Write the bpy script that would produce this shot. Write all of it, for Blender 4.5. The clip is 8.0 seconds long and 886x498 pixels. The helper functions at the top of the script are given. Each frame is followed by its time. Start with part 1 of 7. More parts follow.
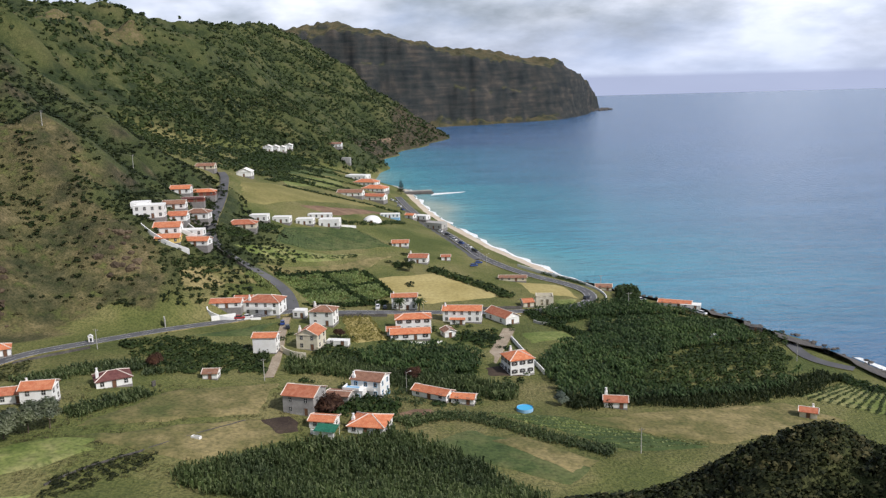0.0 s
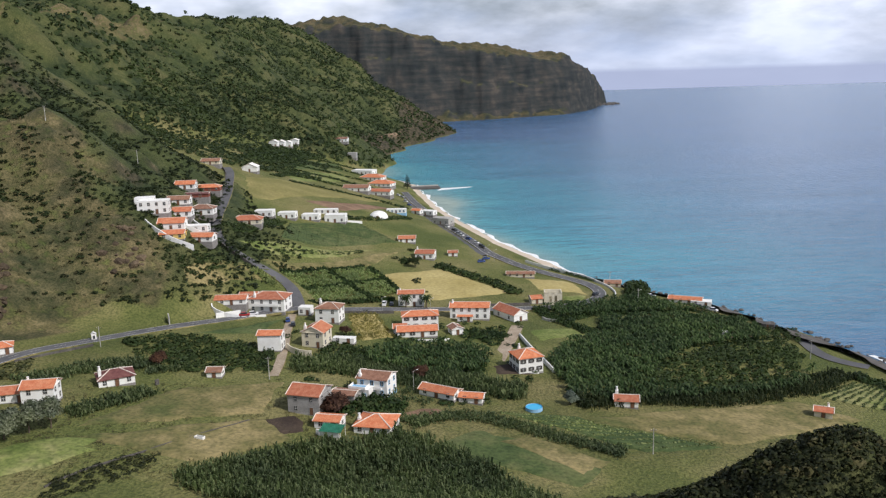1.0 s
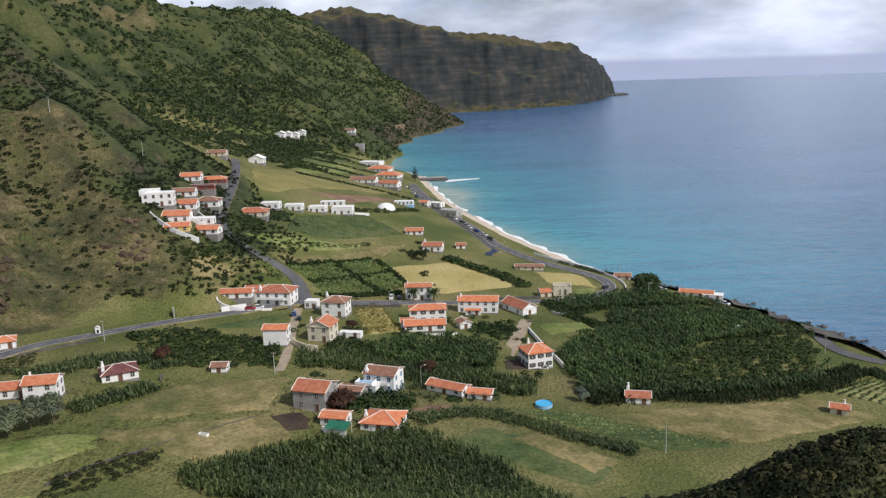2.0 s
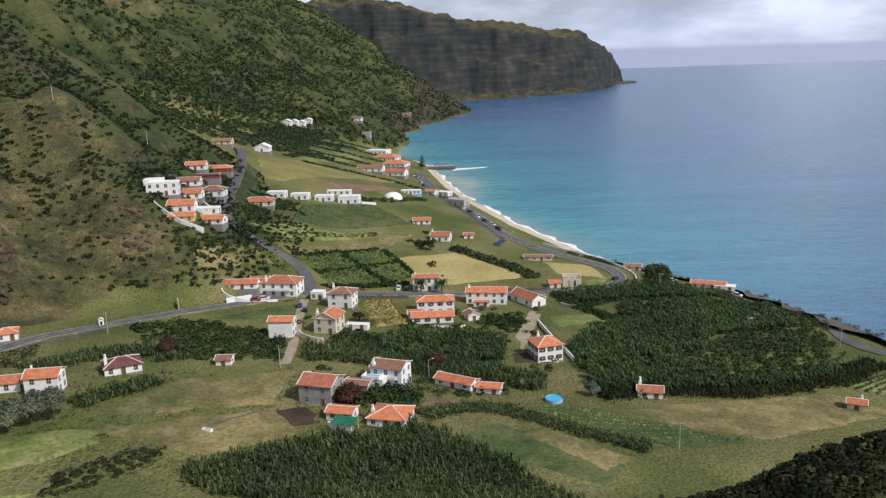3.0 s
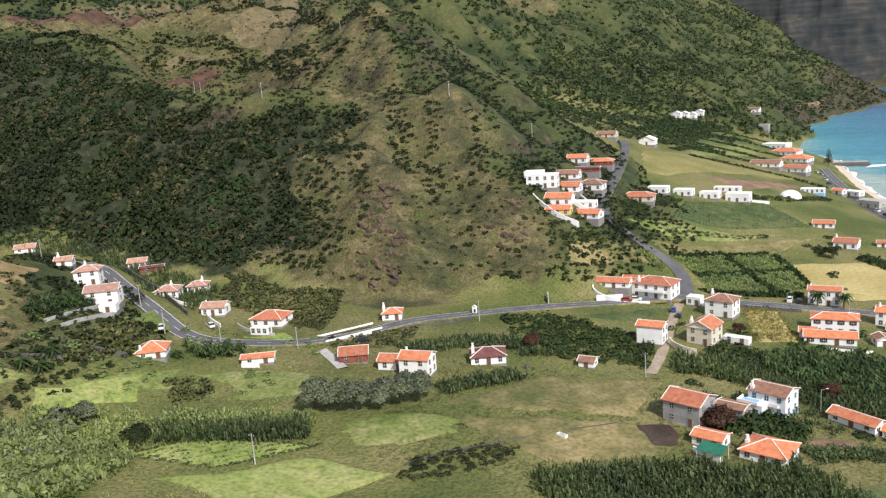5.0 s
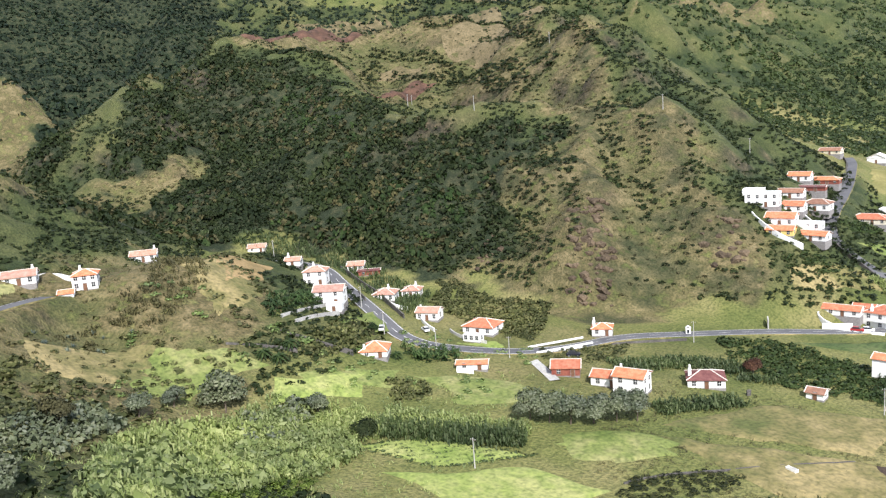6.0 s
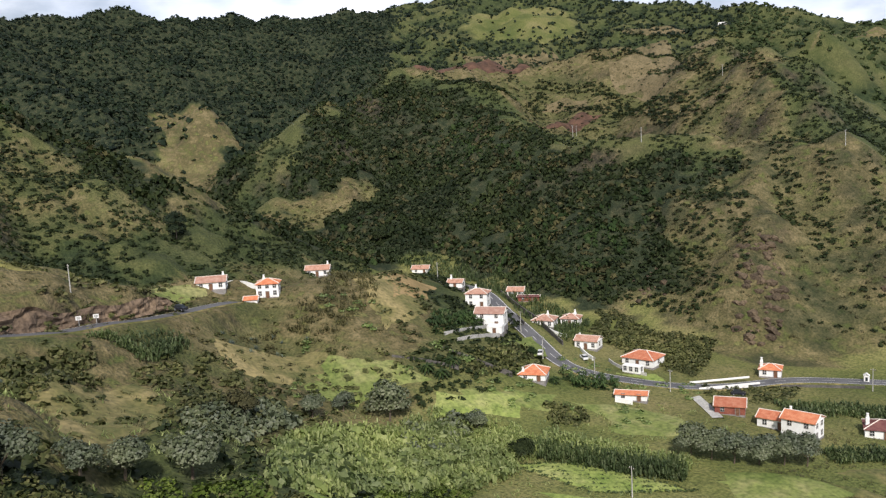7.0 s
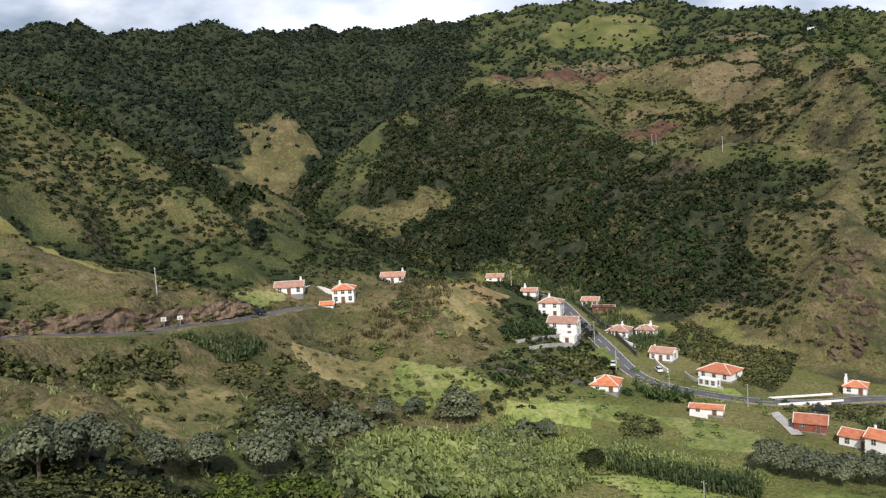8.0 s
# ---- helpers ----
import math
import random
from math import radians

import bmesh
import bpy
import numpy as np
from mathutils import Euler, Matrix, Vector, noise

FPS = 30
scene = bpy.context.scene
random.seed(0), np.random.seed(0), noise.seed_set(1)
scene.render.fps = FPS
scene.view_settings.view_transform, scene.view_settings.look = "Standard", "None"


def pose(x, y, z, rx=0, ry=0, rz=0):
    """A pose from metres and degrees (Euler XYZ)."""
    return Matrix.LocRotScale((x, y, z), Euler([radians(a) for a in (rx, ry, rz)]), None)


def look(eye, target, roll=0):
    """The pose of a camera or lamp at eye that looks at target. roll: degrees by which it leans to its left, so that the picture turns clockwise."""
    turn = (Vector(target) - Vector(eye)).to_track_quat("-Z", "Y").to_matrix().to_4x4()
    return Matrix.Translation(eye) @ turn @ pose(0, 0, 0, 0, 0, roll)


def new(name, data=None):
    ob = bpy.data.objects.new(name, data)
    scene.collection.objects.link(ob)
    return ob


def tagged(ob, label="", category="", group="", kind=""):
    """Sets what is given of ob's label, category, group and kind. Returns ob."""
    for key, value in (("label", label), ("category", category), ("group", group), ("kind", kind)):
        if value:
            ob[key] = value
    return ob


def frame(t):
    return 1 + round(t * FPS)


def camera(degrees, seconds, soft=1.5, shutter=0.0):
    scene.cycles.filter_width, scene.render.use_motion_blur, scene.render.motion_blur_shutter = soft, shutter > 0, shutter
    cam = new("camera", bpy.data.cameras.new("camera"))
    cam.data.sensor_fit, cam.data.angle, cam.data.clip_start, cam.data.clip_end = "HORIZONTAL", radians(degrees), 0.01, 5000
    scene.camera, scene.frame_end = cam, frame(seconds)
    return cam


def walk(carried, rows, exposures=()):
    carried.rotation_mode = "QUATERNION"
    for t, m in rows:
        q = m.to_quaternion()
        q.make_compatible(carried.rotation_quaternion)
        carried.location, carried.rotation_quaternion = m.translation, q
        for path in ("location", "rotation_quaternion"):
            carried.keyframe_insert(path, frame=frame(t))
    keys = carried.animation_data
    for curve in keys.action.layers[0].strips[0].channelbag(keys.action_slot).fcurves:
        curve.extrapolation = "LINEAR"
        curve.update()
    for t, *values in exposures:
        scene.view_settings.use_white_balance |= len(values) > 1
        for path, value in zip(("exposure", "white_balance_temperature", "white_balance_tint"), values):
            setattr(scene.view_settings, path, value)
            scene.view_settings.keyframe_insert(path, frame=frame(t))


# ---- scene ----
cam = camera(56.14, 8.0, soft=1.3)
ROWS = [
    (0.00, 2.41, -14.21, 111.56, -0.003, -11.499, 1.537),
    (0.50, 2.09, -12.12, 111.26, 0.189, -11.617, 1.568),
    (1.00, 2.06, -9.62, 111.12, 0.426, -11.838, 1.652),
    (1.50, 2.06, -7.41, 110.88, 0.661, -12.068, 1.727),
    (2.25, 1.67, -3.61, 110.73, 1.034, -12.642, 1.754),
    (3.00, 1.28, 0.19, 110.58, 1.407, -13.216, 1.780),
    (3.50, 1.16, 4.04, 109.87, 3.920, -13.397, 2.116),
    (4.00, 0.87, 8.21, 109.14, 9.835, -13.252, 2.751),
    (4.50, 0.79, 12.57, 109.12, 18.174, -12.907, 3.460),
    (5.00, 0.71, 16.51, 108.27, 27.559, -12.219, 4.347),
    (5.20, -0.24, 17.12, 108.03, 30.879, -11.838, 4.620),
    (5.75, -4.27, 13.23, 109.12, 37.959, -10.932, 4.676),
    (6.30, -6.22, 6.95, 110.03, 43.360, -9.756, 4.067),
    (6.50, -5.66, 5.82, 109.66, 45.459, -9.178, 3.857),
    (7.00, -4.22, 3.98, 108.65, 51.483, -7.560, 3.224),
    (7.50, -3.28, 3.98, 108.52, 55.239, -6.854, 3.066),
    (8.00, -1.83, 4.16, 108.69, 56.911, -6.670, 3.208),
]
walk(cam, [(t, pose(x, y, z, 90 + pitch, lean, yaw)) for t, x, y, z, yaw, pitch, lean in ROWS],
     [(0.0, -0.5, 6200, 13), (1.5, -0.55, 6200, 13), (3.0, -0.6, 6200, 13), (4.0, -0.62, 6280, 13), (4.5, -0.55, 6330, 13), (5.0, -0.05, 6250, 13), (5.2, 0.08, 6200, 13), (6.3, 0.55, 6000, 13), (6.5, 0.47, 6050, 13), (6.8, -0.03, 6250, 13), (7.0, -0.2, 6350, 13), (7.5, -0.26, 6400, 13), (8.0, -0.26, 6400, 13)])

# ---- world and sun ----
SUN_EL, SUN_AZ = 43.0, 124.0          # degrees; azimuth clockwise from +y
world = bpy.data.worlds.new("sky")
scene.world = world
world.use_nodes = True
wt = world.node_tree
sky = wt.nodes.new("ShaderNodeTexSky")
sky.sky_type, sky.sun_disc = "NISHITA", False
sky.sun_elevation, sky.sun_rotation = radians(SUN_EL), radians(SUN_AZ)
sky.air_density, sky.dust_density = 1.0, 2.0
# broken cloud, drawn over the sky by its direction
wc = wt.nodes.new("ShaderNodeTexCoord")
sep = wt.nodes.new("ShaderNodeSeparateXYZ")
wt.links.new(wc.outputs["Generated"], sep.inputs[0])
lift = wt.nodes.new("ShaderNodeMath")
lift.operation, lift.inputs[1].default_value = "ADD", 0.34
wt.links.new(sep.outputs["Z"], lift.inputs[0])
flat = wt.nodes.new("ShaderNodeVectorMath")
flat.operation = "DIVIDE"
wt.links.new(wc.outputs["Generated"], flat.inputs[0])
wt.links.new(lift.outputs[0], flat.inputs[1])
puff = wt.nodes.new("ShaderNodeTexNoise")
puff.inputs["Scale"].default_value, puff.inputs["Detail"].default_value, puff.inputs["Roughness"].default_value = 1.6, 9.0, 0.55
wt.links.new(flat.outputs[0], puff.inputs["Vector"])
cover = wt.nodes.new("ShaderNodeValToRGB")
cover.color_ramp.elements[0].position, cover.color_ramp.elements[1].position = 0.34, 0.60
wt.links.new(puff.outputs["Fac"], cover.inputs[0])
puff2 = wt.nodes.new("ShaderNodeTexNoise")
puff2.inputs["Scale"].default_value, puff2.inputs["Detail"].default_value = 3.0, 8.0
wt.links.new(flat.outputs[0], puff2.inputs["Vector"])
tone = wt.nodes.new("ShaderNodeValToRGB")
tone.color_ramp.elements[0].position, tone.color_ramp.elements[0].color = 0.30, (7.6, 9.2, 12.0, 1)
tone.color_ramp.elements[1].position, tone.color_ramp.elements[1].color = 0.62, (19.0, 19.6, 20.8, 1)
wt.links.new(puff2.outputs["Fac"], tone.inputs[0])
blend = wt.nodes.new("ShaderNodeMixRGB")
thin = wt.nodes.new("ShaderNodeMapRange")
thin.inputs["From Min"].default_value, thin.inputs["From Max"].default_value = 0.25, 0.75
thin.inputs["To Min"].default_value, thin.inputs["To Max"].default_value = 1.0, 0.35
wt.links.new(sep.outputs["Z"], thin.inputs[0])
veil = wt.nodes.new("ShaderNodeMath")
veil.operation = "MULTIPLY"
wt.links.new(cover.outputs[0], veil.inputs[0])
wt.links.new(thin.outputs[0], veil.inputs[1])
wt.links.new(veil.outputs[0], blend.inputs[0])
wt.links.new(sky.outputs[0], blend.inputs[1])
wt.links.new(tone.outputs[0], blend.inputs[2])
# haze along the horizon
haze = wt.nodes.new("ShaderNodeMapRange")
haze.inputs["From Min"].default_value, haze.inputs["From Max"].default_value = -0.02, 0.10
haze.inputs["To Min"].default_value, haze.inputs["To Max"].default_value = 0.85, 0.0
wt.links.new(sep.outputs["Z"], haze.inputs[0])
blend2 = wt.nodes.new("ShaderNodeMixRGB")
blend2.inputs[2].default_value = (10.6, 12.0, 15.2, 1)
wt.links.new(haze.outputs[0], blend2.inputs[0])
wt.links.new(blend.outputs[0], blend2.inputs[1])
# open sea beyond the water sheet
below = wt.nodes.new("ShaderNodeMapRange")
below.inputs["From Min"].default_value, below.inputs["From Max"].default_value = -0.003, 0.002
below.inputs["To Min"].default_value, below.inputs["To Max"].default_value = 0.8, 0.0
wt.links.new(sep.outputs["Z"], below.inputs[0])
blend3 = wt.nodes.new("ShaderNodeMixRGB")
blend3.inputs[2].default_value = (7.2, 8.0, 10.8, 1)
wt.links.new(below.outputs[0], blend3.inputs[0])
wt.links.new(blend2.outputs[0], blend3.inputs[1])
wt.links.new(blend3.outputs[0], wt.nodes["Background"].inputs["Color"])
wt.nodes["Background"].inputs["Strength"].default_value = 0.085
sun = new("sun", bpy.data.lights.new("sun", "SUN"))
sun.data.energy, sun.data.angle, sun.data.color = 5.0, radians(3.0), (1.0, 0.94, 0.84)
_a, _e = radians(SUN_AZ), radians(SUN_EL)
sun.matrix_world = look((0, 0, 400), Vector((0, 0, 400)) - Vector((math.sin(_a) * math.cos(_e), math.cos(_a) * math.cos(_e), math.sin(_e))))

# ---- land ----
def lattice(ix, iy, seed):
    h = (ix * 374761393 + iy * 668265263 + seed * 974634777) & 0xFFFFFFFF
    h = ((h ^ (h >> 13)) * 1274126177) & 0xFFFFFFFF
    return ((h ^ (h >> 16)) & 0xFFFF) / 65535.0


def vnoise(x, y, seed=0):
    """Smooth value noise, 0 to 1, on arrays."""
    x, y = np.asarray(x, float), np.asarray(y, float)
    ix, iy = np.floor(x).astype(np.int64), np.floor(y).astype(np.int64)
    fx, fy = x - ix, y - iy
    fx, fy = fx * fx * (3 - 2 * fx), fy * fy * (3 - 2 * fy)
    a, b = lattice(ix, iy, seed), lattice(ix + 1, iy, seed)
    c, d = lattice(ix, iy + 1, seed), lattice(ix + 1, iy + 1, seed)
    return (a * (1 - fx) + b * fx) * (1 - fy) + (c * (1 - fx) + d * fx) * fy


def fbm(x, y, seed=0, octaves=4):
    total, amp = 0.0, 0.5
    for k in range(octaves):
        total = total + amp * vnoise(x * 2 ** k, y * 2 ** k, seed + k)
        amp *= 0.5
    return total


def smooth(t, a, b):
    t = np.clip((t - a) / (b - a), 0, 1)
    return t * t * (3 - 2 * t)


COAST = [(260, -100), (220, 60), (196, 180), (165, 282), (148, 325), (126, 368), (94, 406), (69, 437), (33, 526), (7, 612), (-13, 690), (-30, 786), (-40, 849),
         (-75, 900), (-92, 960), (-118, 1060), (-143, 1158), (-124, 1201), (-90, 1308), (-54, 1437), (-74, 1520), (-58, 1680), (-120, 1760), (-120, 3500)]

# crests: ((x, y, z) ..., fall to either side)
CRESTS = [
    # the hill that the camera stands on, and its arm ahead
    ([(260, -60, 60), (90, -30, 88), (20, -24, 101), (-25, -30, 105)], 0.70),
    ([(-25, -30, 105), (-80, -50, 106), (-180, -60, 108), (-262, 0, 100)], 0.47),
    ([(18.5, 124.9, 29.3), (30.4, 123.0, 35.2), (37.0, 121.4, 38.0), (46.1, 118.8, 40.6), (54.5, 115.7, 43.4), (62.2, 112.4, 47.3), (69.5, 106.4, 52.6), (76.5, 99.8, 58.1)], 0.70),
    # spur with the upper road
    ([(-260, 27, 96.5), (-262, 43, 87.5), (-265, 64, 76.2), (-263, 93, 70.7), (-257, 124, 68.1), (-244, 141, 68.5), (-255, 170, 62.0), (-278, 205, 53.8)], 0.5),
    # ridge behind the spur
    ([(-416, 19, 165.3), (-419, 62, 141.9), (-417, 106, 115.8), (-417, 138, 80.4), (-408, 187, 56.7)], 0.55),
    # cone in the upper valley
    ([(-656, 242, 137.5), (-637, 263, 144.5), (-606, 285, 113.8)], 0.75),
    # nose with the rock face
    ([(-115, 303, 23.1), (-123, 323, 42.9), (-135, 343, 59.8), (-160, 360, 74.7), (-190, 386, 95.7), (-231, 432, 124.3), (-288, 478, 150.5), (-393, 577, 168.2)], 0.72),
    ([(-161, 262, 28.2), (-185, 295, 60.9), (-202, 327, 80.2), (-216, 366, 92.6), (-190, 386, 95.7)], 0.9),
    # rim of the plateau and its front slope
    ([(-190, 386, 95.7), (-281, 351, 103.1), (-325, 353, 106.6), (-377, 359, 118.4), (-444, 387, 143.8), (-494, 389, 158.2), (-516, 375, 162.6), (-506, 294, 127.6), (-441, 234, 85.2), (-402, 198, 64.8)], 0.62),
    ([(-501, 395, 159.0), (-518, 496, 171.7), (-453, 556, 173.4), (-393, 577, 168.2)], 0.55),
    ([(-360, 249, 64.7), (-433, 249, 90.7), (-491, 289, 121.4)], 0.6),
    # skyline inland
    ([(-1135, 30, 292.9), (-1128, 140, 284.3), (-1117, 206, 288.6), (-1134, 234, 278.5), (-1137, 333, 297.3), (-1138, 482, 296.2), (-1125, 580, 298.1), (-1101, 701, 308.0), (-1066, 770, 309.1), (-1027, 848, 332.4), (-913, 971, 323.1), (-812, 998, 298.4), (-697, 1025, 270.3), (-580, 1041, 249.2)], 0.5),
    ([(-1103, 701, 297.5), (-754, 488, 166.6), (-700, 384, 153.2)], 0.5),
    ([(-1129, 139, 276.1), (-825, 190, 186.9), (-687, 212, 146.9)], 0.55),
    # long slope above the bay
    ([(-580, 1042, 235), (-440, 1165, 219), (-385, 1290, 209), (-370, 1430, 214), (-345, 1520, 221), (-330, 1652, 232)], 0.70),
    ([(-330, 1652, 232), (-306, 1657, 219), (-281, 1641, 183), (-248, 1626, 150), (-214, 1610, 112), (-192, 1593, 80), (-159, 1576, 58), (-114, 1540, 35), (-78, 1502, 20)], 1.0),
    ([(-373, 705, 176.3), (-373, 871, 181.2), (-321, 1050, 182.4)], 0.75),
    ([(-321, 1050, 182), (-262, 1100, 120), (-205, 1150, 62), (-170, 1190, 30)], 0.8),
    ([(-385, 1290, 209), (-270, 1330, 128), (-190, 1370, 66), (-130, 1400, 26)], 0.85),
    # brown top of the cape
    ([(-420, 2060, 246), (-322, 2151, 255), (-267, 2168, 262), (-204, 2185, 249), (-155, 2194, 230), (-68, 2208, 211), (20, 2254, 197), (144, 2318, 183), (276, 2386, 166), (349, 2450, 139), (420, 2580, 119), (497, 2821, 67)], 0.28),
]


# foot of the cape's cliff
CAPE = [(-600, 1880), (-288, 1923), (-139, 1964), (-61, 1978), (18, 2024), (130, 2088), (250, 2158), (317, 2222), (383, 2353), (457, 2594), (540, 2900), (580, 3300)]


def coast_x(y):
    c = np.array(COAST, float)
    return np.interp(y, c[:, 1], c[:, 0])


def floor_height(x, y):
    d = coast_x(y) - x
    s = 0.07 + 0.23 * smooth(y, 330, 560)
    inland = np.maximum(d, 0)
    z = s * np.minimum(inland, 260) + 0.05 * np.maximum(inland - 260, 0) + 0.00005 * np.minimum(inland, 500) ** 2
    return np.where(d > 0, z + 1.4 * smooth(d, 2, 14), 0.12 * d)


def crest_height(x, y, points, fall):
    best = np.full(np.shape(x), -1e3)
    for (ax, ay, az), (bx, by, bz) in zip(points, points[1:]):
        dx, dy = bx - ax, by - ay
        t = np.clip(((x - ax) * dx + (y - ay) * dy) / (dx * dx + dy * dy), 0, 1)
        r = np.hypot(x - ax - t * dx, y - ay - t * dy)
        best = np.maximum(best, az + t * (bz - az) - fall * (np.sqrt(r * r + 36) - 6))
    return best


def cape_wall(x, y):
    """The cape's face, from its foot up, in ledges."""
    c = np.array(CAPE, float)
    d = (y - np.interp(x, c[:, 0], c[:, 1])) * 0.82 + (fbm(x / 95, y / 200, 23, 4) - 0.46) * 62 + (fbm(x / 30, y / 50, 24, 3) - 0.44) * 11
    h = 0.7 * np.clip(d, -60, 26) + 2.4 * np.maximum(d - 26, 0)
    return h + 10 * np.sin(h / 13.0 + 5 * vnoise(x / 110, y / 110, 25)) * smooth(h, 5, 25)


def height(x, y):
    x, y = np.asarray(x, float), np.asarray(y, float)
    far = smooth(np.hypot(x, y), 250, 700) * (1 - 0.45 * smooth(y, 1650, 1850))
    wx = x + (vnoise(x / 60, y / 60, 3) - 0.5) * (6 + 24 * far)
    wy = y + (vnoise(x / 60, y / 60, 7) - 0.5) * (6 + 24 * far)
    base = floor_height(x, y)
    z = base
    for points, fall in CRESTS:
        h = crest_height(wx, wy, points, fall)
        if points is CRESTS[-1][0]:
            h = np.minimum(h, cape_wall(x, y))
        k = 7.0
        m = np.maximum(z, h)
        z = m + np.maximum(k - np.abs(z - h), 0) ** 2 / (4 * k)
    rise = smooth(z - base, 4, 40)
    gully = np.abs(fbm(x / 90, y / 90, 11, 3) - 0.44) * 2
    z = z + rise * ((fbm(x / 38, y / 38, 5, 3) - 0.44) * (7 + 7 * far) + (np.abs(fbm(x / 26, y / 26, 15, 3) - 0.42) - 0.12) * 24 - (0.3 - gully).clip(0) * (14 + 22 * far) + 1.5 * far)
    return z + (fbm(x / 26, y / 26, 2, 3) - 0.44) * 1.6 * smooth(z, 1.5, 6)


def ground_z(x, y):
    return float(height(np.array([x]), np.array([y]))[0])



# ---- materials ----
def nodes_of(name, rough=0.9):
    m = bpy.data.materials.new(name)
    m.use_nodes = True
    t = m.node_tree
    b = t.nodes["Principled BSDF"]
    b.inputs["Roughness"].default_value = rough
    b.inputs["Specular IOR Level"].default_value = 0.25
    return m, t, b


def noise_node(t, scale, detail=4.0, stretch=None):
    g = t.nodes.new("ShaderNodeNewGeometry")
    n = t.nodes.new("ShaderNodeTexNoise")
    n.inputs["Scale"].default_value, n.inputs["Detail"].default_value = scale, detail
    if stretch:
        v = t.nodes.new("ShaderNodeVectorMath")
        v.operation = "MULTIPLY"
        v.inputs[1].default_value = stretch
        t.links.new(g.outputs["Position"], v.inputs[0])
        t.links.new(v.outputs[0], n.inputs["Vector"])
    else:
        t.links.new(g.outputs["Position"], n.inputs["Vector"])
    return n.outputs["Fac"]


def ramp(t, fac, stops):
    r = t.nodes.new("ShaderNodeValToRGB")
    e = r.color_ramp.elements
    while len(e) < len(stops):
        e.new(0.5)
    for k, (p, c) in enumerate(stops):
        e[k].position, e[k].color = p, (*c, 1)
    t.links.new(fac, r.inputs[0])
    return r.outputs[0]


def mix(t, a, b, fac, how="MIX"):
    m = t.nodes.new("ShaderNodeMixRGB")
    m.blend_type = how
    for k, v in ((0, fac), (1, a), (2, b)):
        if isinstance(v, (int, float)):
            m.inputs[k].default_value = v
        elif isinstance(v, tuple):
            m.inputs[k].default_value = (*v, 1)
        else:
            t.links.new(v, m.inputs[k])
    return m.outputs[0]


def bump(t, b, height_out, strength, distance=0.1):
    n = t.nodes.new("ShaderNodeBump")
    n.inputs["Strength"].default_value, n.inputs["Distance"].default_value = strength, distance
    t.links.new(height_out, n.inputs["Height"])
    t.links.new(n.outputs[0], b.inputs["Normal"])


def surface(name, c1, c2, scale=0.3, fine=3.0, rough=0.9, strength=0.4, spread=(0.35, 0.65), wear=0.25, stretch=None, distance=0.1):
    """Two colours at one scale, and grain and relief at a finer one."""
    m, t, b = nodes_of(name, rough)
    big = ramp(t, noise_node(t, scale, 5.0, stretch), [(spread[0], c1), (spread[1], c2)])
    f = noise_node(t, fine, 4.0)
    grain = ramp(t, f, [(0.3, (1 - wear,) * 3), (0.7, (1 + wear,) * 3)])
    t.links.new(mix(t, big, grain, 1.0, "MULTIPLY"), b.inputs["Base Color"])
    bump(t, b, f, strength, distance)
    return m


def leaves(name, c1, c2, c3, patch=0.05, rough=0.6, thin=0.35):
    """Foliage: a shade for every leaf, and patches that run over many plants; thin: how much light shines through."""
    m, t, b = nodes_of(name, rough)
    g = t.nodes.new("ShaderNodeNewGeometry")
    leaf = ramp(t, g.outputs["Random Per Island"], [(0.0, c1), (0.55, c2), (1.0, c3)])
    p = ramp(t, noise_node(t, patch, 3.0), [(0.35, (0.7, 0.72, 0.75)), (0.65, (1.25, 1.2, 1.05))])
    col = mix(t, leaf, p, 1.0, "MULTIPLY")
    t.links.new(col, b.inputs["Base Color"])
    if thin:
        back, both = t.nodes.new("ShaderNodeBsdfTranslucent"), t.nodes.new("ShaderNodeMixShader")
        both.inputs[0].default_value = thin
        t.links.new(col, back.inputs["Color"])
        t.links.new(b.outputs[0], both.inputs[1])
        t.links.new(back.outputs[0], both.inputs[2])
        t.links.new(both.outputs[0], t.nodes["Material Output"].inputs["Surface"])
    return m


def roof_mat(name, c1, c2):
    """Rows of clay tiles: relief along the fall of the roof, with weathered patches."""
    m, t, b = nodes_of(name, 0.85)
    c = t.nodes.new("ShaderNodeTexCoord")
    w = t.nodes.new("ShaderNodeTexWave")
    w.inputs["Scale"].default_value, w.inputs["Distortion"].default_value = 1.4, 0.6
    w.bands_direction = "X"
    t.links.new(c.outputs["Object"], w.inputs["Vector"])
    col = ramp(t, noise_node(t, 0.9, 6.0), [(0.35, c1), (0.68, c2)])
    line = ramp(t, w.outputs["Fac"], [(0.0, (0.78, 0.78, 0.78)), (0.5, (1.06, 1.06, 1.06))])
    i = t.nodes.new("ShaderNodeObjectInfo")
    own = ramp(t, i.outputs["Random"], [(0.0, (0.85, 0.88, 0.92)), (1.0, (1.12, 1.08, 1.02))])
    t.links.new(mix(t, mix(t, col, line, 1.0, "MULTIPLY"), own, 1.0, "MULTIPLY"), b.inputs["Base Color"])
    bump(t, b, w.outputs["Fac"], 0.5, 0.06)
    return m


